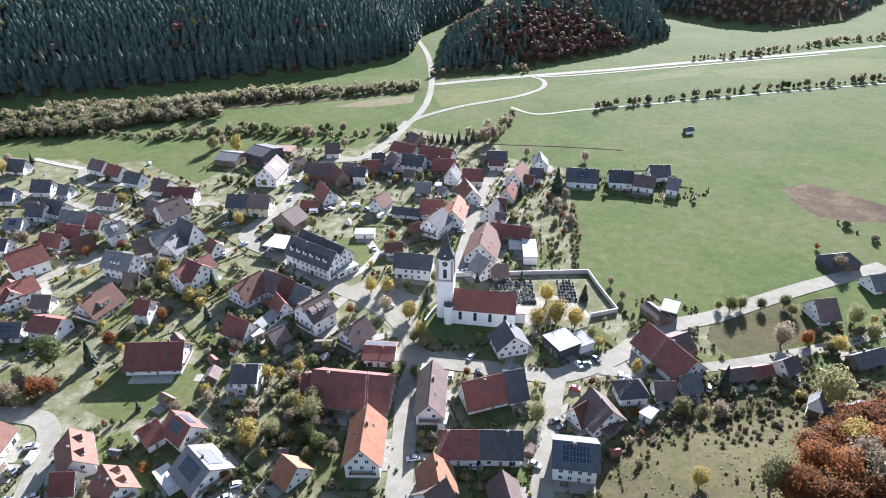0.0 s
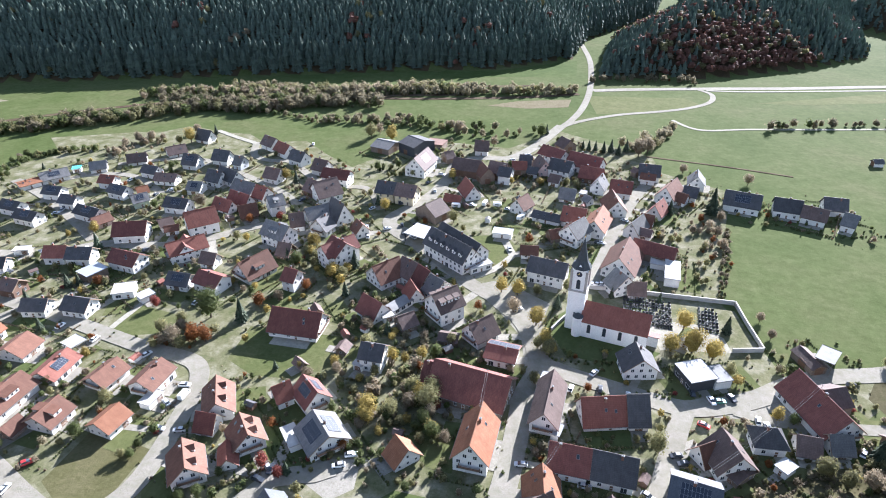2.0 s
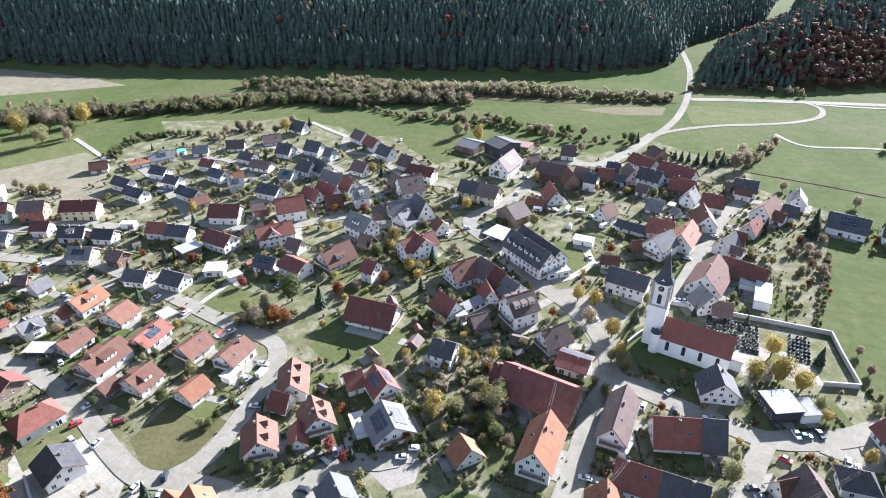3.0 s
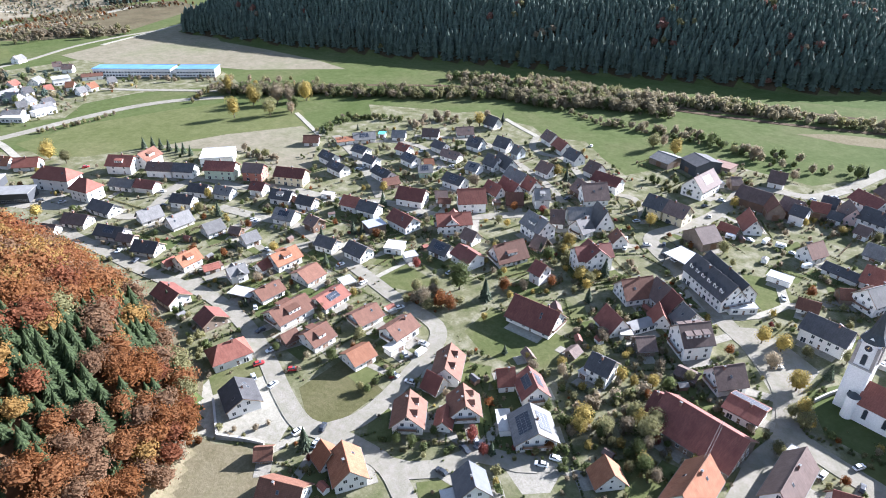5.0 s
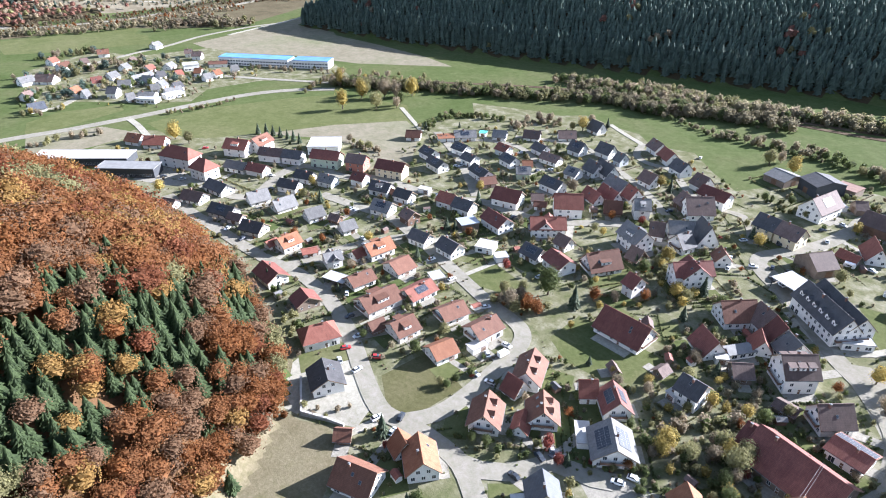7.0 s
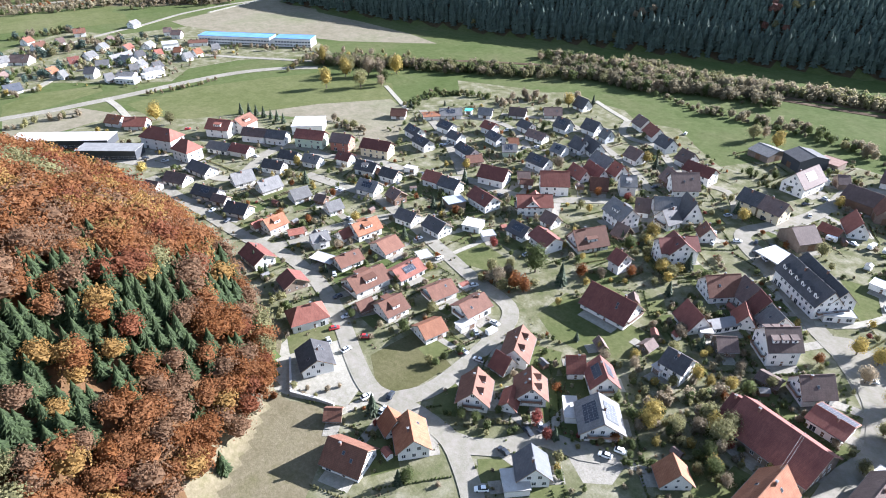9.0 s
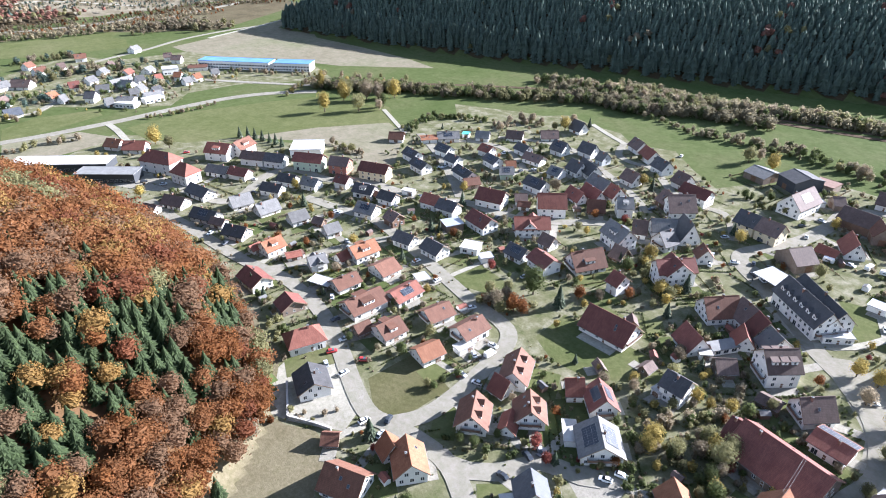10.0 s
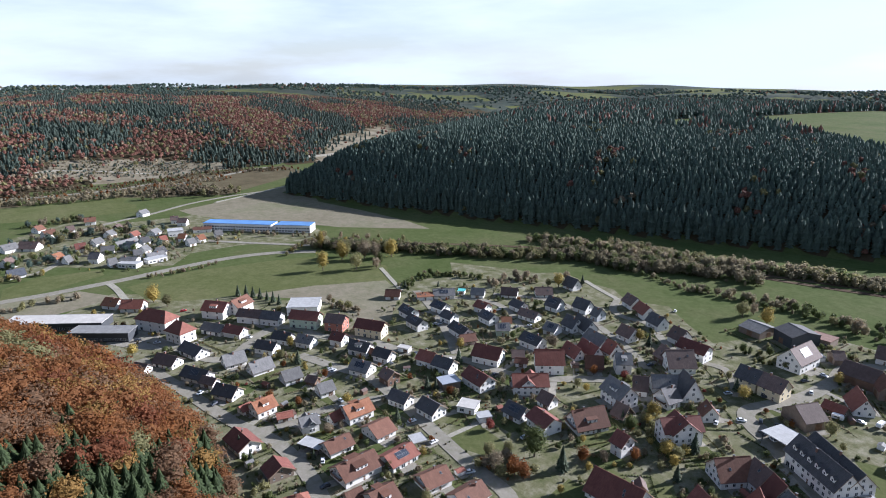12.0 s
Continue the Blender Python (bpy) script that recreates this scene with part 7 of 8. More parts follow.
def loft(bm, sections, mat=0):
    """Skin rings of (x, half width, z low, z high) from end to end."""
    rings = []
    for x, hw, z0, z1 in sections:
        rings.append([bm.verts.new(p) for p in ((x, -hw, z0), (x, hw, z0), (x, hw, z0 + (z1 - z0) * 0.6), (x, hw * 0.86, z1), (x, -hw * 0.86, z1), (x, -hw, z0 + (z1 - z0) * 0.6))])
    fs = [bm.faces.new(rings[0]), bm.faces.new(rings[-1][::-1])]
    for a, b in zip(rings, rings[1:]):
        fs += [bm.faces.new((a[i], b[i], b[(i + 1) % 6], a[(i + 1) % 6])) for i in range(6)]
    for f in fs:
        f.material_index = mat
    bmesh.ops.recalc_face_normals(bm, faces=fs)


def car_parts(kind):
    bm = bmesh.new()
    if kind == "van":
        loft(bm, [(-2.6, 0.9, 0.35, 1.0), (-2.5, 0.97, 0.3, 2.3), (1.3, 0.97, 0.3, 2.35), (2.0, 0.95, 0.3, 1.35), (2.6, 0.88, 0.35, 1.0)])
        body = mesh_of("body", bm, CAR_PAINT["white"])
        bm = bmesh.new()
        loft(bm, [(1.15, 0.985, 1.35, 2.1), (1.75, 0.96, 1.35, 1.75), (2.02, 0.93, 1.3, 1.42)])
        ax, wr = 1.6, 0.36
    elif kind == "caravan":
        loft(bm, [(-2.5, 1.0, 0.6, 2.0), (-2.3, 1.1, 0.45, 2.5), (2.1, 1.1, 0.45, 2.55), (2.5, 1.0, 0.6, 1.7)])
        body = mesh_of("body", bm, CAR_PAINT["white"])
        bm = bmesh.new()
        loft(bm, [(-1.2, 1.12, 1.3, 1.95), (1.2, 1.12, 1.3, 1.95)])
        ax, wr = 0.5, 0.32
    else:
        loft(bm, [(-2.15, 0.8, 0.38, 0.78), (-2.0, 0.87, 0.26, 0.92), (0.9, 0.89, 0.24, 0.95), (1.9, 0.86, 0.26, 0.80), (2.15, 0.78, 0.38, 0.66)])
        body = mesh_of("body", bm, CAR_PAINT[kind])
        bm = bmesh.new()
        loft(bm, [(-1.85, 0.74, 0.88, 0.98), (-1.3, 0.74, 0.88, 1.42), (0.2, 0.74, 0.88, 1.46), (1.05, 0.74, 0.88, 0.98)])
        ax, wr = 1.3, 0.32
    cabin = mesh_of("glazing", bm, M_GLASS)
    bm = bmesh.new()
    tube(bm, (0, -0.1, 0), (0, 0.1, 0), wr, wr, 12)
    return body, cabin, mesh_of("wheel", bm, M_TYRE), ax, wr


CAR_SETS = {k: car_parts(k) for k in ("red", "white", "silver", "dark", "green", "van", "caravan")}


def roof_panel():
    bm = bmesh.new()
    loft(bm, [(-1.25, 0.62, 1.425, 1.47), (0.15, 0.62, 1.465, 1.51)])
    return bm


def car(x, y, turn, kind):
    what = "white delivery van" if kind == "van" else "white touring caravan" if kind == "caravan" else f"{kind} passenger car"
    top = tagged(new("caravan" if kind == "caravan" else "car"), f"{what} parked on the ground", "vehicle", "parked vehicles")
    top.matrix_world = pose(x, y, ground_z(x, y) + 0.27, 0, 0, turn)
    body, cabin, wheel, ax, wr = CAR_SETS[kind]
    piece("body", body, top, Matrix())
    piece("glazing", cabin, top, Matrix())
    if kind not in ("van", "caravan"):
        part("roof", roof_panel(), CAR_PAINT[kind], top)
    for sx in (-1, 1):
        for sy in (-1, 1):
            piece("wheel", wheel, top, pose(sx * ax, sy * 0.8, wr - 0.05))


car(-159.4, 98.3, 48, "red")
car(-171.6, 92.0, 69, "red")
car(-129.7, 137.0, 89, "van")
car(-133.7, 132.3, 149, "silver")
car(-166.6, 86.3, 159, "silver")
car(-83.6, 196.8, 59, "white")
car(-112.0, 273.6, 109, "silver")
car(-107.8, 263.7, 109, "white")
car(-116.7, 295.4, 59, "silver")
car(-89.7, 270.5, 149, "dark")
car(-84.8, 268.7, 149, "silver")
car(-94.6, 280.5, 109, "dark")
car(-87.3, 282.5, 149, "dark")
car(-284.7, 250.1, 109, "silver")
car(-259.4, 208.1, 109, "dark")
car(-320.2, 168.1, 79, "red")
car(-420.9, 132.3, 69, "red")
car(-376.7, 100.8, 79, "silver")
car(-389.0, 93.1, 79, "dark")
car(-192.9, 382.6, 109, "white")
car(-159.0, 188.8, 79, "silver")
car(-88.9, 327.3, 109, "white")
car(-258.4, 188.6, 89, "dark")
car(-128.1, 87.0, 119, "dark")
car(-203.8, 112.5, 149, "white")
car(53.7, 180.8, 15, "green")
car(47.2, 167.6, -20, "red")
car(10.5, 185.3, 60, "white")
car(2.7, 174.5, 80, "white")
car(44.8, 183.1, 100, "dark")
car(-83.0, 197.7, -10, "white")
car(-71.7, 309.5, 5, "caravan")
car(-56.3, 316.5, 80, "caravan")
car(-49.2, 316.4, 5, "caravan")
car(-34.0, 303.6, 60, "caravan")
car(-99.9, 314.0, 40, "white")
car(-102.5, 305.6, 40, "dark")
car(-63.2, 313.7, 0, "silver")
car(-42.5, 313.5, 0, "silver")
car(-95.7, 338.2, 60, "dark")
car(9.9, 132.6, 0, "silver")
car(17.2, 141.6, 20, "dark")
car(-3.1, 170.9, 90, "dark")
car(9.6, 248.3, 70, "dark")
car(-22.9, 218.7, 30, "silver")
car(-62.3, 126.6, 20, "white")
car(95.0, 178.0, 10, "silver")
car(95.2, 167.4, 60, "white")


# ---- woods ----


def scatter(rng, poly, spacing, limit=1e9, keep=None):
    """Places at about even spacing inside an outline."""
    a = np.array(poly)
    x0, y0 = a.min(0)
    x1, y1 = a.max(0)
    gx, gy = np.meshgrid(np.arange(x0, x1, spacing), np.arange(y0, y1, spacing))
    px = gx.ravel() + rng.uniform(-0.45, 0.45, gx.size) * spacing
    py = gy.ravel() + rng.uniform(-0.45, 0.45, gx.size) * spacing
    ok = inside_distance(px, py, poly) > 0
    if keep is not None:
        ok &= keep(px, py)
    return px[ok], py[ok]


def wood(name, px, py, hs, shapes, mats, mat_of, label):
    """Many trees joined into one wood: each a turned and scaled copy of a shape."""
    rng = np.random.default_rng(len(px))
    vs, fs, ids = [], [], []
    base = 0
    pz = height(px, py) - 0.4
    for i in range(len(px)):
        v, f = shapes[i % len(shapes)]
        a = rng.random() * 6.283
        c, s = math.cos(a), math.sin(a)
        k = hs[i]
        wdt = k * rng.uniform(0.85, 1.2)
        x, y, z = v[:, 0] * wdt, v[:, 1] * wdt, v[:, 2] * k
        vs.append(np.stack([x * c - y * s + px[i], x * s + y * c + py[i], z + pz[i]], 1))
        fs.append(f + base)
        ids.append(np.full(len(f), mat_of[i]))
        base += len(v)
    ob = stuff_mesh(name, np.concatenate(vs), np.concatenate(fs), mats, "", "", False, np.concatenate(ids))
    return tagged(ob, label, "forest", "", "stuff")


def broad_shape(seed, n, size=0.14, low=0.62, tall=0.36, wide=0.34, around=8, up=4):
    rng = np.random.default_rng(seed)
    return crown_arrays(rng, n, wide, tall, low, size, 8, around, up, False, 0.74)


def crown_shape(seed, n, size, low=0.60, tall=0.40, wide=0.38, around=11, up=5, core=0.9):
    """A full crown as seen from above, closed on its upper side."""
    rng = np.random.default_rng(seed)
    return crown_arrays(rng, n, wide, tall, low, size, 10, around, up, True, core)


def skirt_spruce(seed, tiers, sides, r, point=0.42):
    """A spruce: ragged skirts one above the other, a broad body and a blunt pointed top."""
    rng = np.random.default_rng(seed)
    v, f = [], []
    for k in range(tiers):
        t = k / tiers
        foot = 0.10 + 0.95 * t - 0.15 * t * t
        top = min(1.0, foot + 1.7 / (tiers + 0.8))
        rr = min(r, point * (1.03 - foot))
        b = len(v)
        v.append((rng.normal() * 0.01, rng.normal() * 0.01, top))
        off = rng.random() * 6.3
        for i in range(sides):
            a = off + i * 2 * math.pi / sides
            q = rr * (1.14 if i % 2 else 0.78) * rng.uniform(0.85, 1.15)
            v.append((math.cos(a) * q, math.sin(a) * q, foot - (0.03 if i % 2 else 0.0) + rng.normal() * 0.012))
        f += [(b, b + 1 + i, b + 1 + (i + 1) % sides) for i in range(sides)]
    return np.array(v), np.array(f)


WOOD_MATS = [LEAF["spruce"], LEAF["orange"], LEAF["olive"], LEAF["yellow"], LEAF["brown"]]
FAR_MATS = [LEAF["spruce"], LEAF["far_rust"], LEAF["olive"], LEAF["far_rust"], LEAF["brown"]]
HILL_MATS = [LEAF["conifer"], LEAF["beech"], LEAF["olive"], LEAF["yellow"], LEAF["orange"], LEAF["beech_red"], LEAF["beech_grey"], LEAF["gold"]]
rng = np.random.default_rng(3)
spruces = [skirt_spruce(i, 5, 8, 0.215) for i in range(8)]
edge_spruces = [skirt_spruce(20 + i, 7, 10, 0.16) for i in range(6)]
far_spruces = [skirt_spruce(40 + i, 3, 7, 0.22) for i in range(6)]
far_broad = [crown_shape(i, 5, 0.10, around=6, up=3) for i in range(6)]


def in_plateau_field(a, b, margin=0.0):
    return np.any([inside_distance(a, b, poly) > margin for poly in PLATEAU_FIELDS], axis=0)


wx, wy = scatter(rng, SPRUCE_HILL, 4.6, keep=lambda a, b: (np.hypot(a, b) < 1120) & (inside_distance(a, b, SPRUCE_HILL) < 270) & ~in_plateau_field(a, b))
group = np.array([noise.noise(Vector((a / 55, b / 55, 8.0))) for a, b in zip(wx, wy)])
mixed = rng.random(len(wx)) < np.where(group > 0.40, 0.16, 0.008)
mat_of = np.where(mixed, rng.choice([1, 1, 2, 4], len(wx)), 0)
deep = inside_distance(wx, wy, SPRUCE_HILL)
s = ~mixed & (deep < 11)
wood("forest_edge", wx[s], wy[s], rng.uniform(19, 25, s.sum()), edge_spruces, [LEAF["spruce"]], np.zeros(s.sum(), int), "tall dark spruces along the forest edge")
s = ~mixed & (deep >= 11)
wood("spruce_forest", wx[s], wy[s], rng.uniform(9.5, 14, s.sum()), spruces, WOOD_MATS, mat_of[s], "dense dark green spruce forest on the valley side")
wood("autumn_trees_in_forest", wx[mixed], wy[mixed], rng.uniform(10, 14, mixed.sum()), [crown_shape(80 + i, 18, 0.06, around=8, up=4) for i in range(4)], FAR_MATS, mat_of[mixed], "scattered rust coloured broadleaf trees among spruces")
wx, wy = scatter(rng, SPRUCE_HILL, 9.0, keep=lambda a, b: (np.hypot(a, b) < 1900) & ((np.hypot(a, b) >= 1120) | (inside_distance(a, b, SPRUCE_HILL) >= 270)) & ~in_plateau_field(a, b))
mat_of = np.where(rng.random(len(wx)) < 0.12, 1, 0)
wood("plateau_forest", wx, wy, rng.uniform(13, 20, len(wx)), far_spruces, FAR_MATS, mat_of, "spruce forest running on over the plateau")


def mixed_wood(name, poly, spacing, share, reach, label, deep=420, shapes=None):
    """A wood of broadleaf trees and spruces inside an outline, leaving the felled places open."""
    x, y = scatter(rng, poly, spacing, keep=lambda a, b: (np.hypot(a, b) < reach) & (inside_distance(a, b, poly) < deep))
    felled = np.zeros(len(x), bool)
    for cut in CLEARCUT:
        felled |= (inside_distance(x, y, cut) > 0) & (rng.random(len(x)) < 0.85)
    x, y = x[~felled], y[~felled]
    field = np.array([noise.noise(Vector((a / 190, b / 190, 2.0))) * 1.5 + 0.5 * noise.noise(Vector((a / 60, b / 60, 4.0))) for a, b in zip(x, y)])
    con = rng.random(len(x)) < np.clip(share + field * 1.6, 0.02, 0.97)
    mats = np.where(con, 0, rng.choice([1, 1, 1, 4, 2, 1, 3], len(x)))
    hs = rng.uniform(10.5, 15, len(x))
    if con.any():
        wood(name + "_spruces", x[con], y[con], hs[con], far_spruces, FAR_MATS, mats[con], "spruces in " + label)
    wood(name, x[~con], y[~con], hs[~con] * 0.9, shapes or far_broad, FAR_MATS, mats[~con], label)


mixed_wood("mixed_forest", MIXED_HILL, 5.6, 0.68, 1300, "rust and green mixed forest on a hill spur", shapes=[crown_shape(60 + i, 10, 0.075, around=7, up=3) for i in range(5)])
mixed_wood("east_forest", EAST_HILL, 9.0, 0.6, 1700, "distant mixed forest on a hillside")
mixed_wood("west_forest", WEST_HILL, 9.0, 0.42, 2300, "distant red-brown autumn forest on a hillside", 900)

near_shapes = [crown_shape(50 + i, 330, 0.027, 0.60, 0.43, 0.455, 10, 5, 0.68) for i in range(7)]
hill_x, hill_y = scatter(rng, NEAR_HILL, 4.4, keep=lambda a, b: (np.hypot(a, b) < 480) & (b > -60 + 0.14 * (-a - 100)) & (a < -95))
field = np.array([noise.noise(Vector((a / 45, b / 45, 7.0))) for a, b in zip(hill_x, hill_y)])
SPRUCE_PATCH = [(-173.1, -13.7), (-186.3, 4.9), (-180.9, 22.6), (-195.1, 41.4), (-221.9, 69.5), (-190.5, 63.5), (-157.2, 41.6), (-156.8, 13.0), (-150.2, -7.4), (-151.4, -20.2)]
cluster = np.array([noise.noise(Vector((a / 14, b / 14, 11.0))) for a, b in zip(hill_x, hill_y)])
con = rng.random(len(hill_x)) < np.where((inside_distance(hill_x, hill_y, SPRUCE_PATCH) + field * 22 + 4 > 0) & (cluster > -0.28), 0.82, 0.07)
tone = np.array([noise.noise(Vector((a / 22, b / 22, 3.0))) for a, b in zip(hill_x, hill_y)]) + rng.normal(size=len(hill_x)) * 0.18
near_mats = np.select([tone > 0.3, tone > 0.12, tone > -0.12, tone > -0.3], [5, 4, 1, 6], 1)
odd = rng.random(len(hill_x))
patchy_tone = np.array([noise.noise(Vector((a / 30, b / 30, 17.0))) for a, b in zip(hill_x, hill_y)])
near_mats = np.where((odd < 0.5) & (patchy_tone > 0.28), 7, np.where((odd < 0.4) & (patchy_tone < -0.34), 2, np.where(odd < 0.07, 7, near_mats)))
near_sp = [spruce_arrays(np.random.default_rng(70 + i), 1.0, 0.31, 14, 12) for i in range(4)]
lift = 1 + 0.6 * np.clip((np.hypot(hill_x, hill_y) - 165) / 60, 0, 1)
wood("hill_spruces", hill_x[con], hill_y[con], rng.uniform(9.5, 12.5, con.sum()) * lift[con], near_sp, [LEAF["fir"]], np.zeros(con.sum(), int), "dark spruces among beeches on the steep hill")
wood("beech_wood", hill_x[~con], hill_y[~con], rng.uniform(9.5, 14, (~con).sum()) * lift[~con], near_shapes, HILL_MATS, near_mats[~con], "rust orange beech wood on the steep hill")

# ---- tree rows, hedges and scrub ----
ROW_SHAPES = [broad_shape(90 + i, 95, 0.062, 0.46, 0.56, 0.46) for i in range(6)]
SMALL_SHAPES = [broad_shape(190 + i, 60, 0.075, 0.48, 0.54, 0.44) for i in range(6)]
ROW_CON = [spruce_arrays(np.random.default_rng(30 + i), 1.0, 0.22, 8, 8) for i in range(3)]
FAR_ROW = [broad_shape(290 + i, 16, 0.11, 0.46, 0.56, 0.46, 6, 3) for i in range(6)]
KIND_AT = {"conifer": 0, "orange": 1, "olive": 2, "yellow": 3, "brown": 4, "green": 5, "red": 6, "alder": 7}
ROW_MATS = WOOD_MATS + [LEAF["green"], LEAF["red"], LEAF["alder"]]


def tree_row(name, pts, width, spacing, h0, h1, kinds, label, shapes=None):
    """Trees and shrubs along a line, close together and uneven."""
    p = np.array(pts, float)
    seg = np.hypot(*np.diff(p, axis=0).T)
    run = np.concatenate([[0], np.cumsum(seg)])
    lanes = max(1, int(width / spacing))
    s = np.tile(np.arange(0, run[-1], spacing * 0.6), lanes)
    s = s + rng.uniform(-0.5, 0.5, len(s)) * spacing
    s = np.clip(s, 0, run[-1])
    px = np.interp(s, run, p[:, 0]) + rng.uniform(-0.5, 0.5, len(s)) * width
    py = np.interp(s, run, p[:, 1]) + rng.uniform(-0.5, 0.5, len(s)) * width
    hs = rng.uniform(h0, h1, len(s)) * np.where(rng.random(len(s)) < 0.3, 0.6, 1.0)
    mats = rng.choice([KIND_AT[k] for k in kinds], len(s))
    wood(name, px, py, hs * 1.05, shapes or ROW_SHAPES, ROW_MATS, mats, label)


tree_row("riverside_trees", [(-351, 438), (-305, 445), (-274, 442), (-245, 462), (-216, 478), (-183, 485)], 20, 5, 5.5, 12.0, ("green", "alder", "alder", "alder", "alder",), "dense riverside trees and shrubs")
tree_row("riverside_trees", [(-319, 494), (-273, 504), (-216, 516), (-157, 527), (-111, 540), (-72, 550), (-23, 564)], 18, 5, 4.5, 10.0, ("alder", "alder", "olive", "alder",), "brown riverside shrubs along the railway")
tree_row("riverside_trees", [(-513, 291), (-476, 315), (-440, 346), (-408, 365), (-377, 390), (-347, 415), (-317, 439), (-282, 454), (-251, 471)], 20, 5, 5.5, 11.0, ("olive", "brown", "olive", "green", "alder",), "riverside trees and shrubs turning brown")
tree_row("riverside_trees", [(-385, 458), (-334, 478), (-279, 482), (-221, 506), (-176, 527), (-124, 549)], 16, 5, 5.5, 11.0, ("olive", "brown", "green", "alder",), "riverside trees and shrubs turning brown")
tree_row("rail_shrubs", [(-330, 455), (-271, 487), (-208, 520), (-167, 537), (-115, 560)], 12, 5, 3, 6, ("alder", "brown", "olive", "alder",), "russet shrubs beside the railway")
tree_row("stream_hedge", [(-250, 441), (-235, 438), (-220, 433), (-207, 429)], 5, 4, 3, 5, ("green", "alder", "alder",), "low stream hedge across the meadow")
tree_row("stream_trees", [(-206, 431), (-190, 439), (-172, 436), (-150, 438), (-131, 438)], 7, 6, 5, 8, ("green", "alder", "alder", "alder",), "trees along the stream")
tree_row("stream_trees", [(-152, 453), (-131, 446), (-112, 443), (-98, 445), (-75, 447)], 7, 8, 6, 9, ("green", "brown", "green", "alder",), "trees along the stream")
tree_row("stream_trees", [(-209, 433), (-189, 438), (-166, 444), (-151, 453), (-109, 438), (-83, 430), (-59, 437), (-39, 447)], 10, 7, 5, 8, ("green", "alder", "alder", "alder",), "trees and shrubs along the stream")
tree_row("road_hedge", [(-509, 23), (-501, 49), (-503, 74), (-501, 89)], 8, 6, 4, 7, ("brown", "olive",), "shrubs beside the country road")
tree_row("road_hedge", [(-517, 136), (-513, 155), (-516, 175), (-516, 194)], 6, 5, 3, 5, ("brown", "olive", "brown",), "shrubs on the road embankment")
tree_row("road_hedge", [(-502, 253), (-534, 303), (-499, 318), (-465, 346), (-433, 359)], 8, 7, 4, 7, ("olive", "brown", "yellow",), "shrubs and small trees along the track")
tree_row("meadow_hedge", [(124, 500), (165, 513), (203, 528), (246, 538), (277, 552), (327, 561), (375, 573), (426, 589)], 6, 9, 5, 9, ("alder", "alder", "green", "alder",), "loose row of hedge trees along a farm track")
tree_row("meadow_hedge", [(266, 671), (313, 678), (392, 715), (464, 753), (536, 775)], 10, 7, 5, 9, ("alder", "alder", "alder", "alder",), "hedge beside the main road")
tree_row("meadow_hedge", [(211, 296), (215, 286), (218, 277), (224, 268)], 5, 6, 3, 5, ("alder", "alder", "alder",), "shrubs at the field edge")
tree_row("copse", [(-26, 437), (-16, 430), (-5, 427)], 10, 6, 4, 7, ("green", "alder", "alder", "alder",), "small copse beside the road")
tree_row("copse", [(23, 430), (36, 442), (51, 468), (60, 489)], 14, 7, 5, 9, ("alder", "alder", "alder", "alder",), "brown copse at the road bend")
tree_row("spur_trees", [(-10, 606), (4, 612), (43, 620), (89, 624)], 12, 7, 5, 9, ("alder", "alder", "orange", "alder",), "trees along the valley road")
tree_row("slope_scrub", [(79, 163), (90, 161), (103, 163), (116, 167), (129, 167), (150, 176), (168, 182)], 24, 4, 1.5, 4, ("brown", "olive", "olive",), "tangled scrub on the bank")
tree_row("slope_scrub", [(59, 149), (73, 145), (87, 145), (101, 146), (119, 156)], 20, 4, 1, 3, ("brown", "olive",), "tangled scrub on the bank")
tree_row("slope_scrub", [(148, 196), (163, 200), (182, 205)], 14, 7, 3, 6, ("olive", "yellow", "brown",), "shrubs beside the lane")
tree_row("garden_hedge", [(-6, 219), (-10, 203), (-7, 190), (3, 190), (17, 193)], 2, 2, 1.5, 2, ("green", "green", "olive",), "clipped garden hedge")
tree_row("garden_hedge", [(25, 178), (31, 180), (37, 178), (39, 183), (38, 192), (34, 199)], 2, 2, 1.2, 1.6, ("green",), "clipped garden hedge")
tree_row("garden_hedge", [(-32, 213), (-26, 205), (-21, 197)], 2, 2, 1.2, 1.8, ("green",), "clipped garden hedge")
tree_row("garden_hedge", [(94, 332), (108, 328), (123, 324), (136, 326), (155, 332), (159, 340)], 2, 2, 1.2, 1.8, ("green",), "low hedge at the meadow edge")
tree_row("garden_hedge", [(74, 321), (70, 293), (66, 269), (62, 248)], 3, 3, 2, 3.5, ("brown", "olive",), "garden shrubs along the meadow fence")
tree_row("hill_edge", [(-340, 69), (-302, 74), (-273, 77), (-239, 78), (-209, 75)], 6, 5, 3, 7, ("yellow", "olive", "orange",), "yellowing shrubs at the wood's edge")
tree_row("hill_edge", [(-209, 75), (-188, 70), (-171, 65), (-156, 54), (-147, 42)], 6, 5, 4, 8, ("orange", "brown", "orange",), "russet shrubs at the wood's edge")
tree_row("far_copse", [(-895, 265), (-905, 290), (-890, 320), (-850, 335)], 55, 8, 8, 14, ("brown", "alder", "brown", "olive",), "beige bare trees in the far valley", FAR_ROW)
tree_row("far_scrub", [(-1010, 90), (-1020, 180), (-1015, 270), (-1040, 370), (-1045, 450), (-1010, 520)], 50, 8, 3, 7, ("brown", "alder", "orange", "olive", "brown",), "brown scrub along the far road", FAR_ROW)
tree_row("far_scrub", [(-965, 90), (-955, 200), (-960, 300), (-990, 400)], 50, 8, 3, 8, ("brown", "alder", "orange", "alder",), "brown scrub along the far railway", FAR_ROW)
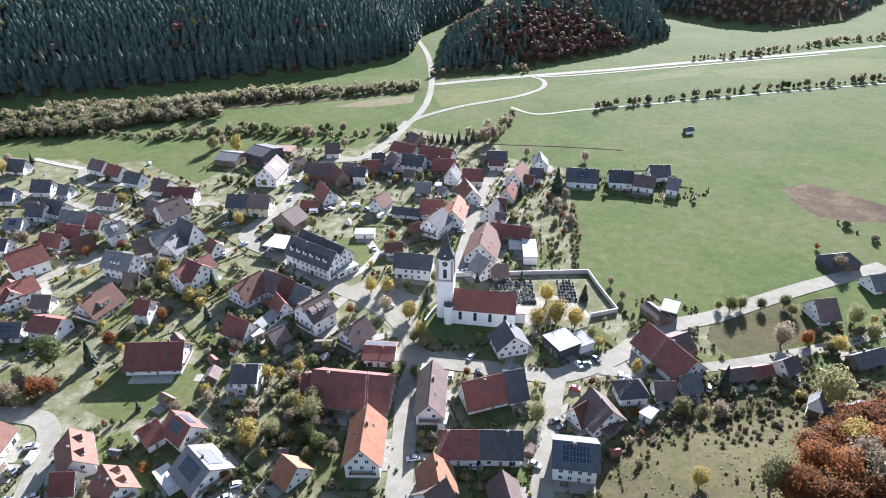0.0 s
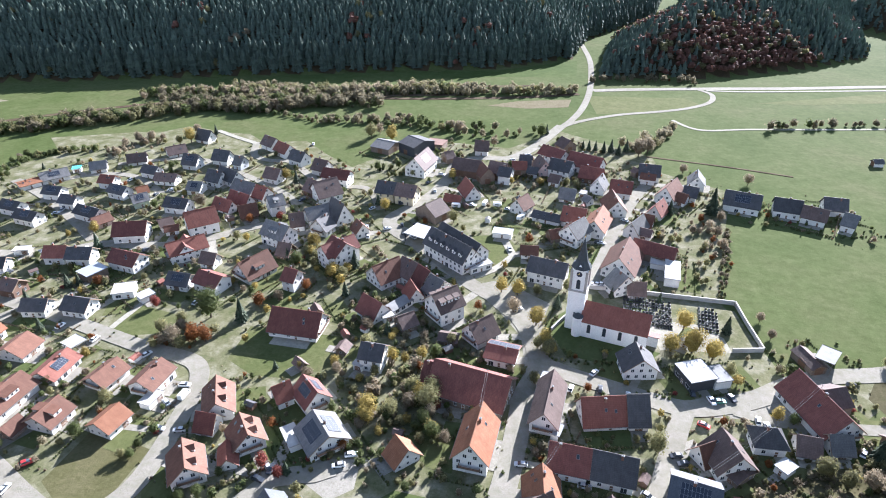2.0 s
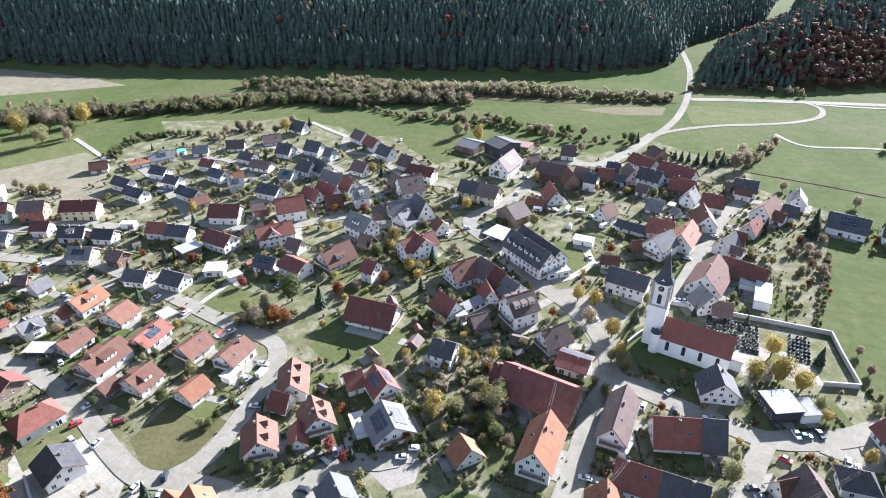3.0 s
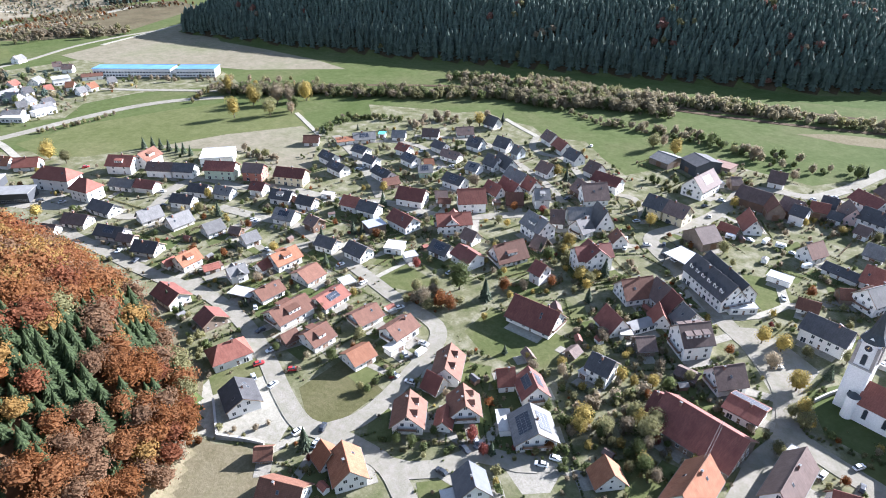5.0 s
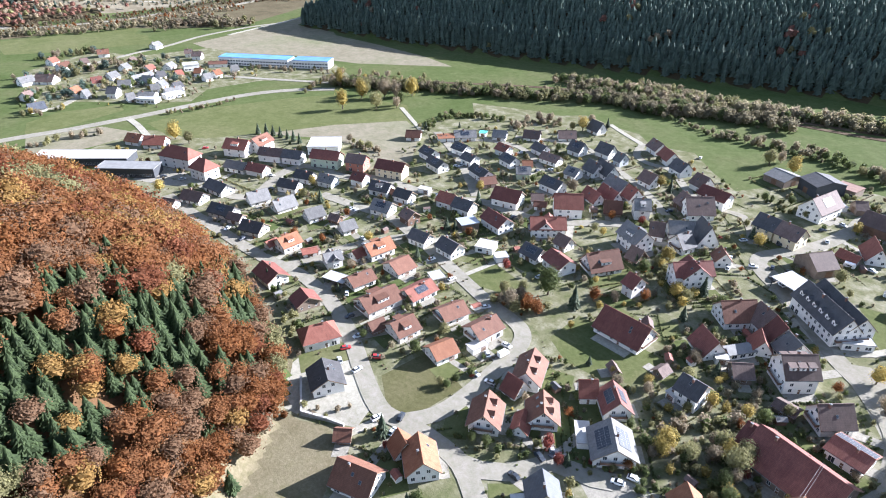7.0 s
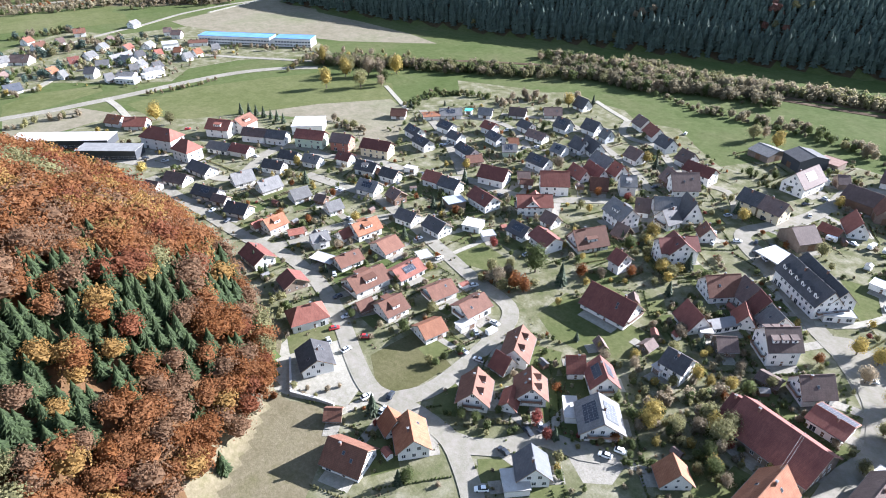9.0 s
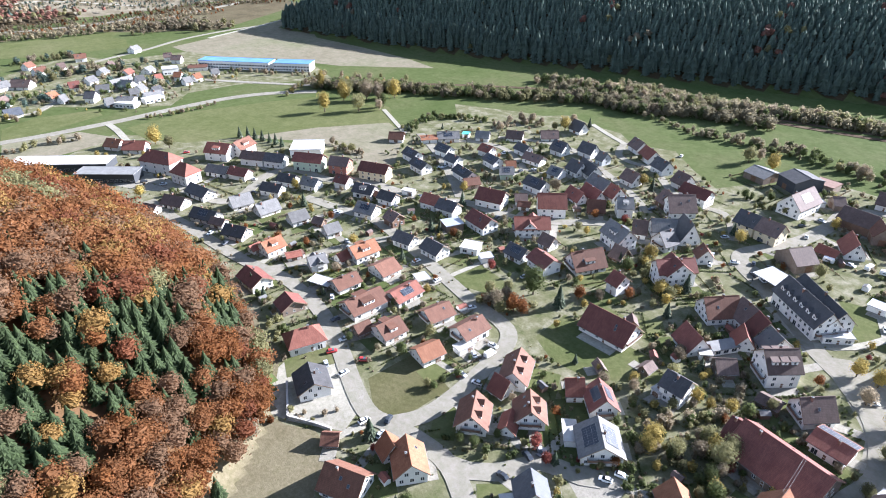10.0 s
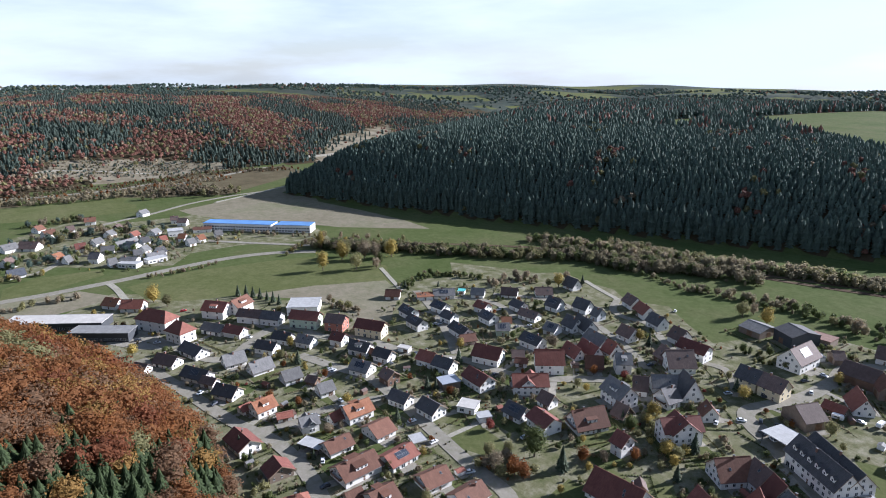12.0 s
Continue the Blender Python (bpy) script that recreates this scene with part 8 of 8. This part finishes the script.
tree_row("far_scrub", [(-1105, 150), (-1130, 230), (-1125, 320), (-1095, 420)], 90, 7, 2, 6, ("conifer", "conifer", "brown", "alder", "olive",), "young growth on the felled slope", FAR_ROW)
tree_row("far_copse", [(-963, 90), (-925, 143), (-920, 180), (-922, 234), (-901, 299)], 20, 8, 6, 11, ("alder", "alder", "alder", "green", "alder",), "brown trees along the far river", FAR_ROW)
tree_row("far_gardens", [(-790, 95), (-789, 115), (-792, 143), (-781, 163)], 16, 8, 4, 9, ("green", "conifer", "olive", "brown",), "garden trees among distant houses")
tree_row("far_gardens", [(-661, 71), (-638, 84), (-658, 116), (-677, 156), (-641, 181), (-600, 203), (-587, 248)], 14, 9, 3, 7, ("olive", "brown", "green",), "garden trees among distant houses")
tree_row("far_gardens", [(-582, 49), (-577, 71), (-584, 85)], 12, 8, 4, 7, ("olive", "yellow", "brown",), "garden trees among distant houses")
tree_row("far_gardens", [(-622, 252), (-585, 277), (-543, 309), (-509, 338), (-469, 362)], 14, 8, 4, 8, ("brown", "olive", "brown",), "trees behind the factory")
tree_row("garden_thicket", [(-64, 147), (-48, 141), (-34, 144)], 18, 5, 2.5, 6, ("olive", "brown", "yellow", "green", "olive",), "overgrown garden shrubs and fruit trees")
tree_row("garden_thicket", [(-63, 165), (-51, 165), (-43, 154)], 22, 5, 2.5, 6, ("olive", "brown", "olive", "green",), "overgrown garden shrubs and fruit trees")
tree_row("garden_thicket", [(-61, 182), (-49, 186), (-31, 184), (-20, 182)], 8, 4, 1.5, 3.5, ("brown", "olive", "brown",), "shrubs behind the long barn")
tree_row("garden_thicket", [(-69, 127), (-54, 128), (-38, 124)], 12, 4, 1.5, 4, ("olive", "brown", "green",), "garden shrubs between houses")
tree_row("garden_thicket", [(-51, 362), (-30, 359), (-8, 361)], 12, 4, 1.5, 4, ("yellow", "olive", "green", "brown",), "garden shrubs behind the old houses")
tree_row("garden_thicket", [(57, 321), (66, 307), (65, 281)], 14, 5, 2, 5, ("brown", "orange", "olive", "brown",), "bare brown shrubs at the meadow edge")
tree_row("garden_thicket", [(-136, 354), (-119, 348), (-101, 362)], 10, 4, 1.5, 4, ("green", "olive",), "garden shrubs beside the barn yard")
tree_row("garden_thicket", [(6, 129), (14, 128)], 8, 4, 1.5, 4, ("olive", "brown",), "garden shrubs in front of the row")
tree_row("garden_thicket", [(-75, 146), (-60, 149), (-56, 159)], 16, 5, 2, 5, ("olive", "green", "yellow", "brown",), "overgrown garden shrubs and fruit trees")
tree_row("garden_thicket", [(-77, 118), (-69, 125), (-62, 130)], 6, 3, 1.2, 3, ("green", "olive", "red",), "shrubs along the parking court")
tree_row("garden_thicket", [(-104, 98), (-99, 101), (-97, 108)], 5, 3, 1.5, 3, ("green", "olive",), "clipped shrubs beside the street")
tree_row("garden_thicket", [(-365, 215), (-336, 219)], 8, 4, 2, 5, ("brown", "olive",), "scrub at the field edge")
tree_row("garden_thicket", [(-321, 327), (-314, 351), (-295, 363)], 10, 5, 3, 6, ("brown", "olive", "brown",), "brown trees at the field edge")
tree_row("garden_thicket", [(-228, 92), (-204, 86), (-190, 80)], 7, 4, 2, 5, ("olive", "green", "brown",), "scrub at the foot of the hill")
tree_row("garden_thicket", [(-133, 246), (-114, 229), (-103, 222)], 14, 5, 3, 7, ("olive", "yellow", "green",), "trees and shrubs in a large garden")
tree_row("garden_thicket", [(-235, 199), (-219, 197), (-209, 204)], 9, 4, 1.5, 4, ("green", "olive",), "garden shrubs between houses")
tree_row("garden_thicket", [(-320, 147), (-303, 149), (-283, 155)], 9, 4, 1.5, 4, ("olive", "yellow", "green",), "garden shrubs between houses")
tree_row("garden_thicket", [(-174, 314), (-158, 304), (-145, 292)], 8, 4, 1.5, 4, ("green", "brown",), "garden shrubs between houses")
tree_row("garden_thicket", [(-123, 140), (-109, 144), (-99, 144)], 8, 4, 1.2, 3, ("green", "olive", "brown",), "garden shrubs between houses")
tree_row("garden_thicket", [(-182, 127), (-172, 129), (-161, 126)], 7, 4, 1.2, 3, ("green", "olive",), "garden shrubs between houses")
tree_row("garden_thicket", [(-163, 163), (-151, 166), (-142, 167)], 12, 5, 3, 7, ("brown", "orange", "olive",), "autumn trees by the small square")
tree_row("garden_thicket", [(-361, 277), (-368, 306), (-356, 324), (-330, 337)], 8, 4, 2, 5, ("green", "olive",), "field-edge planting around a plot")
tree_row("garden_thicket", [(-153, 64), (-146, 69), (-141, 75)], 7, 4, 1.5, 3.5, ("brown", "olive",), "shrubs on the spoil heap")
tree_row("far_gardens", [(-707, 75), (-713, 114), (-707, 154), (-689, 192)], 40, 9, 5, 10, ("green", "conifer", "olive", "alder", "conifer", "brown",), "garden trees among distant houses")
tree_row("far_gardens", [(-626, 60), (-628, 95), (-631, 137), (-616, 193)], 36, 9, 4, 9, ("green", "alder", "olive", "conifer",), "garden trees among distant houses")

# ---- gardens: shrubs between the houses ----
FP = np.array(FOOTPRINTS)
RP = np.array(ROAD_PTS)


def free_place(x, y, room):
    """Whether a place is clear of buildings, streets, lawns and fields."""
    dx, dy = x - FP[:, 0], y - FP[:, 1]
    u, v = dx * FP[:, 2] + dy * FP[:, 3], -dx * FP[:, 3] + dy * FP[:, 2]
    if ((np.abs(u) < FP[:, 4] + room) & (np.abs(v) < FP[:, 5] + room)).any():
        return False
    if (np.hypot(RP[:, 0] - x, RP[:, 1] - y) < RP[:, 2] + room).any():
        return False
    return not any(abs(x - c[0][0]) < 90 and abs(y - c[0][1]) < 90 and inside_distance([x], [y], c)[0] > 0 for c in CLEAR)


def near_house(x, y):
    return np.hypot(FP[:, 0] - x, FP[:, 1] - y).min()


def lonely(x, y):
    """Buildings out in the fields have no garden round them."""
    return (np.hypot(FP[:, 0] - x, FP[:, 1] - y) < 45).sum() < 4


grnd = random.Random(21)
placed = 0
spots = []
while placed < 300:
    k = grnd.randrange(len(FP))
    a, r = grnd.uniform(0, 6.283), grnd.uniform(6, 20)
    x, y = FP[k, 0] + math.cos(a) * r, FP[k, 1] + math.sin(a) * r
    if math.hypot(x, y) > 420 or not free_place(x, y, 0.6) or inside_distance([x], [y], CEMETERY)[0] > -2:
        continue
    kd = grnd.choice(("green", "green", "green", "olive", "olive", "olive", "brown", "olive", "yellow", "green", "orange", "brown", "red"))
    if placed % 6 == 0:
        spots.append((x, y, kd))
    else:
        bush(x, y, grnd.uniform(0.6, 1.7), kd)
    placed += 1
for x, y, kd in spots:
    tree(x, y, grnd.uniform(3.5, 6.0), kd, 1.1)

# low planting joined: perennials, beds and undergrowth in the gardens
bx, by, bh, bk = [], [], [], []
for i in range(12000):
    k = grnd.randrange(len(FP))
    a, r = grnd.uniform(0, 6.283), grnd.uniform(5, 26)
    x, y = FP[k, 0] + math.cos(a) * r, FP[k, 1] + math.sin(a) * r
    if math.hypot(x, y) > 400 or noise.noise(Vector((x / 9, y / 9, 0))) < -0.12 or lonely(x, y) or not free_place(x, y, 0.4):
        continue
    if inside_distance([x], [y], CEMETERY)[0] > -1:
        continue
    bx.append(x), by.append(y), bh.append(grnd.uniform(0.5, 1.8) * (1.6 if grnd.random() < 0.2 else 1.0)), bk.append(grnd.choice((2, 2, 2, 4, 4, 5, 5, 7)))
low_shapes = [broad_shape(120 + i, 14, 0.13, 0.4, 0.5, 0.42, 6, 3) for i in range(5)]
LOW = wood("garden_planting", np.array(bx), np.array(by), np.array(bh), low_shapes, ROW_MATS, np.array(bk), "low shrubs and beds in village gardens")

# fruit trees and tall shrubs joined
bx, by, bh, bk = [], [], [], []
while len(bx) < 1500:
    k = grnd.randrange(len(FP))
    a, r = grnd.uniform(0, 6.283), grnd.uniform(8, 24)
    x, y = FP[k, 0] + math.cos(a) * r, FP[k, 1] + math.sin(a) * r
    h = grnd.uniform(1.6, 4.8)
    if lonely(x, y) or not free_place(x, y, h * 0.34) or inside_distance([x], [y], CEMETERY)[0] > -3 or ground_z(x, y) > 3:
        continue
    bx.append(x), by.append(y), bh.append(h), bk.append(grnd.choice((2, 2, 2, 5, 5, 5, 7, 7, 4, 2, 3, 1) if grnd.random() < 0.5 else (2, 5, 7, 4)))
wood("garden_fruit_trees", np.array(bx), np.array(by), np.array(bh), SMALL_SHAPES, ROW_MATS, np.array(bk), "small fruit trees and tall shrubs in gardens")

# clipped hedges round the plots, joined
hx, hy, hh, hk = [], [], [], []
for fx0, fy0, c, s, a, b in FOOTPRINTS:
    if math.hypot(fx0, fy0) > 520 or lonely(fx0, fy0):
        continue
    ma, mb = a + grnd.uniform(3.0, 8.0), b + grnd.uniform(3.0, 8.0)
    kd = grnd.choice((5, 5, 5, 2, 4))
    for side in grnd.sample(range(4), 2):
        n = int(2 * (ma if side < 2 else mb) / 1.15)
        for i in range(n):
            v = -1 + 2 * i / n
            lx, ly = ((v * ma, mb), (v * ma, -mb), (ma, v * mb), (-ma, v * mb))[side]
            x, y = fx0 + lx * c - ly * s, fy0 + lx * s + ly * c
            if free_place(x, y, 0.5) and inside_distance([x], [y], CEMETERY)[0] < -1 and ground_z(x, y) < 3:
                hx.append(x), hy.append(y), hh.append(grnd.uniform(1.2, 1.9)), hk.append(kd)
wood("garden_hedges", np.array(hx), np.array(hy), np.array(hh), low_shapes, ROW_MATS, np.array(hk), "clipped hedges between the garden plots")

def free_car(x, y):
    """Whether a car fits beside the buildings here."""
    dx, dy = x - FP[:, 0], y - FP[:, 1]
    u, v = dx * FP[:, 2] + dy * FP[:, 3], -dx * FP[:, 3] + dy * FP[:, 2]
    return not ((np.abs(u) < FP[:, 4] + 2.2) & (np.abs(v) < FP[:, 5] + 2.2)).any()


# drives from the houses to the street, and paved terraces
LAID = []
DRIVE_MATS = (G_PAVE, G_PAVE, G_GRAVEL, G_ASPHALT)
for fx0, fy0, c, s, a, b in FOOTPRINTS:
    if math.hypot(fx0, fy0) > 640:
        continue
    if (fx0, fy0) == CHURCH_AT or lonely(fx0, fy0):
        continue
    best = min(((math.hypot(q[i, 0] - fx0, q[i, 1] - fy0), q[i]) for q, wd in ROADS for i in range(0, len(q), 2)), key=lambda k: k[0])
    if 6 < best[0] < 30:
        px, py = best[1]
        w = grnd.uniform(2.6, 4.2)
        dx, dy = (px - fx0) / best[0], (py - fy0) / best[0]
        nx, ny = -dy * w / 2, dx * w / 2
        o = grnd.uniform(-2, 2)
        sx, sy = fx0 - dy * o, fy0 + dx * o
        patch("driveway", [(sx + nx, sy + ny), (sx - nx, sy - ny), (px - nx, py - ny), (px + nx, py + ny)], grnd.choice(DRIVE_MATS), "paved drive from house to street", "driveway", 0.08 + 0.00024 * len(LAID))
        LAID.append(0)
        if best[0] > a + 6 and len(LAID) % 2 == 0 and math.hypot(fx0, fy0) < 420:
            u = grnd.uniform(0.72, 0.82) * best[0]
            if free_car(sx + dx * u, sy + dy * u):
                car(sx + dx * u, sy + dy * u, math.degrees(math.atan2(dy, dx)) + grnd.uniform(-5, 5), grnd.choice(("silver", "white", "dark", "silver", "white", "dark", "silver")))
    k = grnd.choice((-1, 1))
    lw, ld = a + grnd.uniform(0, 3), grnd.uniform(6, 11)
    pts = [(-lw, -k * (b - 0.9)), (lw, -k * (b - 0.9)), (lw + grnd.uniform(-2, 2), -k * (b + ld)), (-lw + grnd.uniform(-2, 2), -k * (b + ld))]
    if math.hypot(fx0, fy0) < 330 and not (fx0 < -100 and fy0 < 78):
        patch("garden_lawn", [(fx0 + u_ * c - v_ * s, fy0 + u_ * s + v_ * c) for u_, v_ in pts], grnd.choice((G_LAWN, G_MEADOW, G_PASTURE, G_LAWN)), "small mown garden lawn", "lawn", 0.068 + 0.00003 * len(LAID))
    tw, td = a * grnd.uniform(0.5, 0.9), grnd.uniform(2.5, 4.5)
    pts = [(-tw, k * (b - 0.9)), (tw, k * (b - 0.9)), (tw, k * (b + td)), (-tw, k * (b + td))]
    if math.hypot(fx0, fy0) > 380:
        continue
    patch("terrace", [(fx0 + u_ * c - v_ * s, fy0 + u_ * s + v_ * c) for u_, v_ in pts], grnd.choice((G_PAVE, G_GRAVEL, G_PAVE)), "paved terrace beside a house", "terrace", 0.08 + 0.00024 * len(LAID))
    LAID.append(0)

# small garden sheds
made = 0
while made < 26:
    k = grnd.randrange(len(FP))
    an, r = grnd.uniform(0, 6.283), grnd.uniform(9, 18)
    x, y = FP[k, 0] + math.cos(an) * r, FP[k, 1] + math.sin(an) * r
    if math.hypot(x, y) > 330 or ground_z(x, y) > 0.5 or not free_place(x, y, 2.2) or inside_distance([x], [y], CEMETERY)[0] > -4:
        continue
    made += 1
    top = tagged(new("garden_shed"), "small timber garden shed on a lawn", "shed", "garden sheds")
    top.matrix_world = pose(x, y, 0, 0, 0, grnd.uniform(0, 180))
    L, w = grnd.uniform(2.4, 4.0), grnd.uniform(2.0, 2.8)
    bm = bmesh.new()
    prism(bm, [(-w / 2, -0.3), (w / 2, -0.3), (w / 2, 2.0), (0, 2.7), (-w / 2, 2.0)], -L / 2, L / 2)
    part("wall", bm, WALLS[grnd.choice(("wood", "brown", "white"))], top)
    bm = bmesh.new()
    gable_roof(bm, L, w, 2.0, 2.7, 0.25, 0.25, 0.12)
    part("roof", bm, ROOFS[grnd.choice(("brown", "grey", "red", "black"))], top)
    piece("door", D_STD, top, pose(L / 2, 0, 0, 0, 0, -90))

# brush on the eastern bank, and the beech stand at its foot
ex, ey = scatter(rng, EAST_SLOPE, 1.7, keep=lambda p, q: (np.hypot(p, q) < 230) & (q > 60))
thick = np.array([noise.noise(Vector((p / 16, q / 16, 3.0))) for p, q in zip(ex, ey)])
ok = thick > -0.05
ex, ey = ex[ok], ey[ok]
wood("bank_scrub", ex, ey, rng.uniform(0.35, 1.1, len(ex)) * np.where(rng.random(len(ex)) < 0.06, 2.6, 1.0), low_shapes, ROW_MATS, rng.choice([4, 4, 7, 7, 2], len(ex)), "tangled brown scrub on the dry bank")
STAND = [(87.4, 102.1), (105.4, 128.3), (118.2, 139.7), (131.6, 147.0), (156.4, 147.4), (127.7, 99.3)]
sx_, sy_ = scatter(rng, STAND, 4.2)
wood("beech_stand", sx_, sy_, rng.uniform(8, 13, len(sx_)), near_shapes, HILL_MATS, rng.choice([1, 1, 5, 4, 4, 7], len(sx_)), "stand of rust orange beeches on the bank")

# far woods on the plateau
fx, fy = scatter(rng, [(-4300, -600), (-4300, 4300), (2600, 4300), (1500, 1400), (300, 1300), (-900, 1300), (-1500, 1200), (-1500, -600)], 19, keep=lambda a, b: (np.hypot(a, b) < 4300) & ((np.hypot(a, b) < 2500) | (rng.random(a.shape) < 0.45)))
patchy = np.array([noise.noise(Vector((a / 420, b / 420, 5.0))) + 0.4 * noise.noise(Vector((a / 130, b / 130, 1.0))) for a, b in zip(fx, fy)])
ok = (patchy > 0.0) & ((inside_distance(fx, fy, WEST_HILL) > 700) | (np.hypot(fx, fy) > 2300) | (inside_distance(fx, fy, SPRUCE_HILL) > 600))
fx, fy = fx[ok], fy[ok]
blob = [crown_shape(200 + i, 3, 0.12, around=5, up=3) for i in range(4)]
far_mats = np.where(rng.random(len(fx)) < 0.88, 0, rng.choice([4, 1, 2], len(fx)))
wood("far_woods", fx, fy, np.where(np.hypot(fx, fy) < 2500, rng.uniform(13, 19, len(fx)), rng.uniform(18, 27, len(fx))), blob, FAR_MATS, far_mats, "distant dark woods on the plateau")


# ---- radio mast on the plateau ----
M_STEEL = rough_mat("galvanised_steel", (0.14, 0.145, 0.15), 0.5, 0.6, 0.15, 2.0, spec=0.5)


def radio_mast(x, y, h):
    top = tagged(new("radio_mast"), "slender grey radio mast on the plateau", "mast")
    top.matrix_world = pose(x, y, ground_z(x, y))
    bm = bmesh.new()
    tube(bm, (0, 0, -1), (0, 0, h), 1.3, 0.5, 8)
    part("shaft", bm, M_STEEL, top)
    for z in (0.8, 0.9):
        bm = bmesh.new()
        tube(bm, (0, 0, h * z), (0, 0, h * z + 1.2), 1.6, 1.6, 10)
        part("platform", bm, M_STEEL, top)
    bm = bmesh.new()
    tube(bm, (0, 0, h), (0, 0, h + 6), 0.2, 0.1, 6)
    part("aerial", bm, M_STEEL, top)


radio_mast(*(-606.9, 1111.1), 46)


# ---- overhead wires between roof masts ----
def wire_span(a, b, sag=0.7):
    """Two parallel wires hung between two roof masts, each mast standing on a ridge."""
    top = tagged(new("overhead_wires"), "pair of thin overhead wires between two roof masts", "power line")
    top.matrix_world = pose(*a)
    a, b = Vector(a), Vector(b)
    side = (b - a).cross(Vector((0, 0, 1))).normalized() * 0.35
    for p in (a, b):
        bm = bmesh.new()
        tube(bm, p - a - Vector((0, 0, 3.2)), p - a + Vector((0, 0, 0.25)), 0.05, 0.04, 6)
        tube(bm, p - a - side * 1.3, p - a + side * 1.3, 0.035, 0.035, 5)
        part("roof_mast", bm, M_STEEL, top)
    for k in (-1, 1):
        bm = bmesh.new()
        last = None
        for i in range(9):
            u = i / 8
            q = (b - a) * u + side * k - Vector((0, 0, 4 * sag * u * (1 - u)))
            if last is not None:
                tube(bm, last, q, 0.03, 0.03, 4)
            last = q
        part("wire", bm, M_TIN, top)


for wa, wb in (((-26, 163, 13.0), (-24.6, 144, 14.2)), ((-2.3, 128, 11.6), (1.5, 139, 11.6)), ((84, 184, 12.6), (66, 163, 10.2)), ((40, 133, 12.4), (66, 163, 10.2))):
    wire_span(wa, wb)
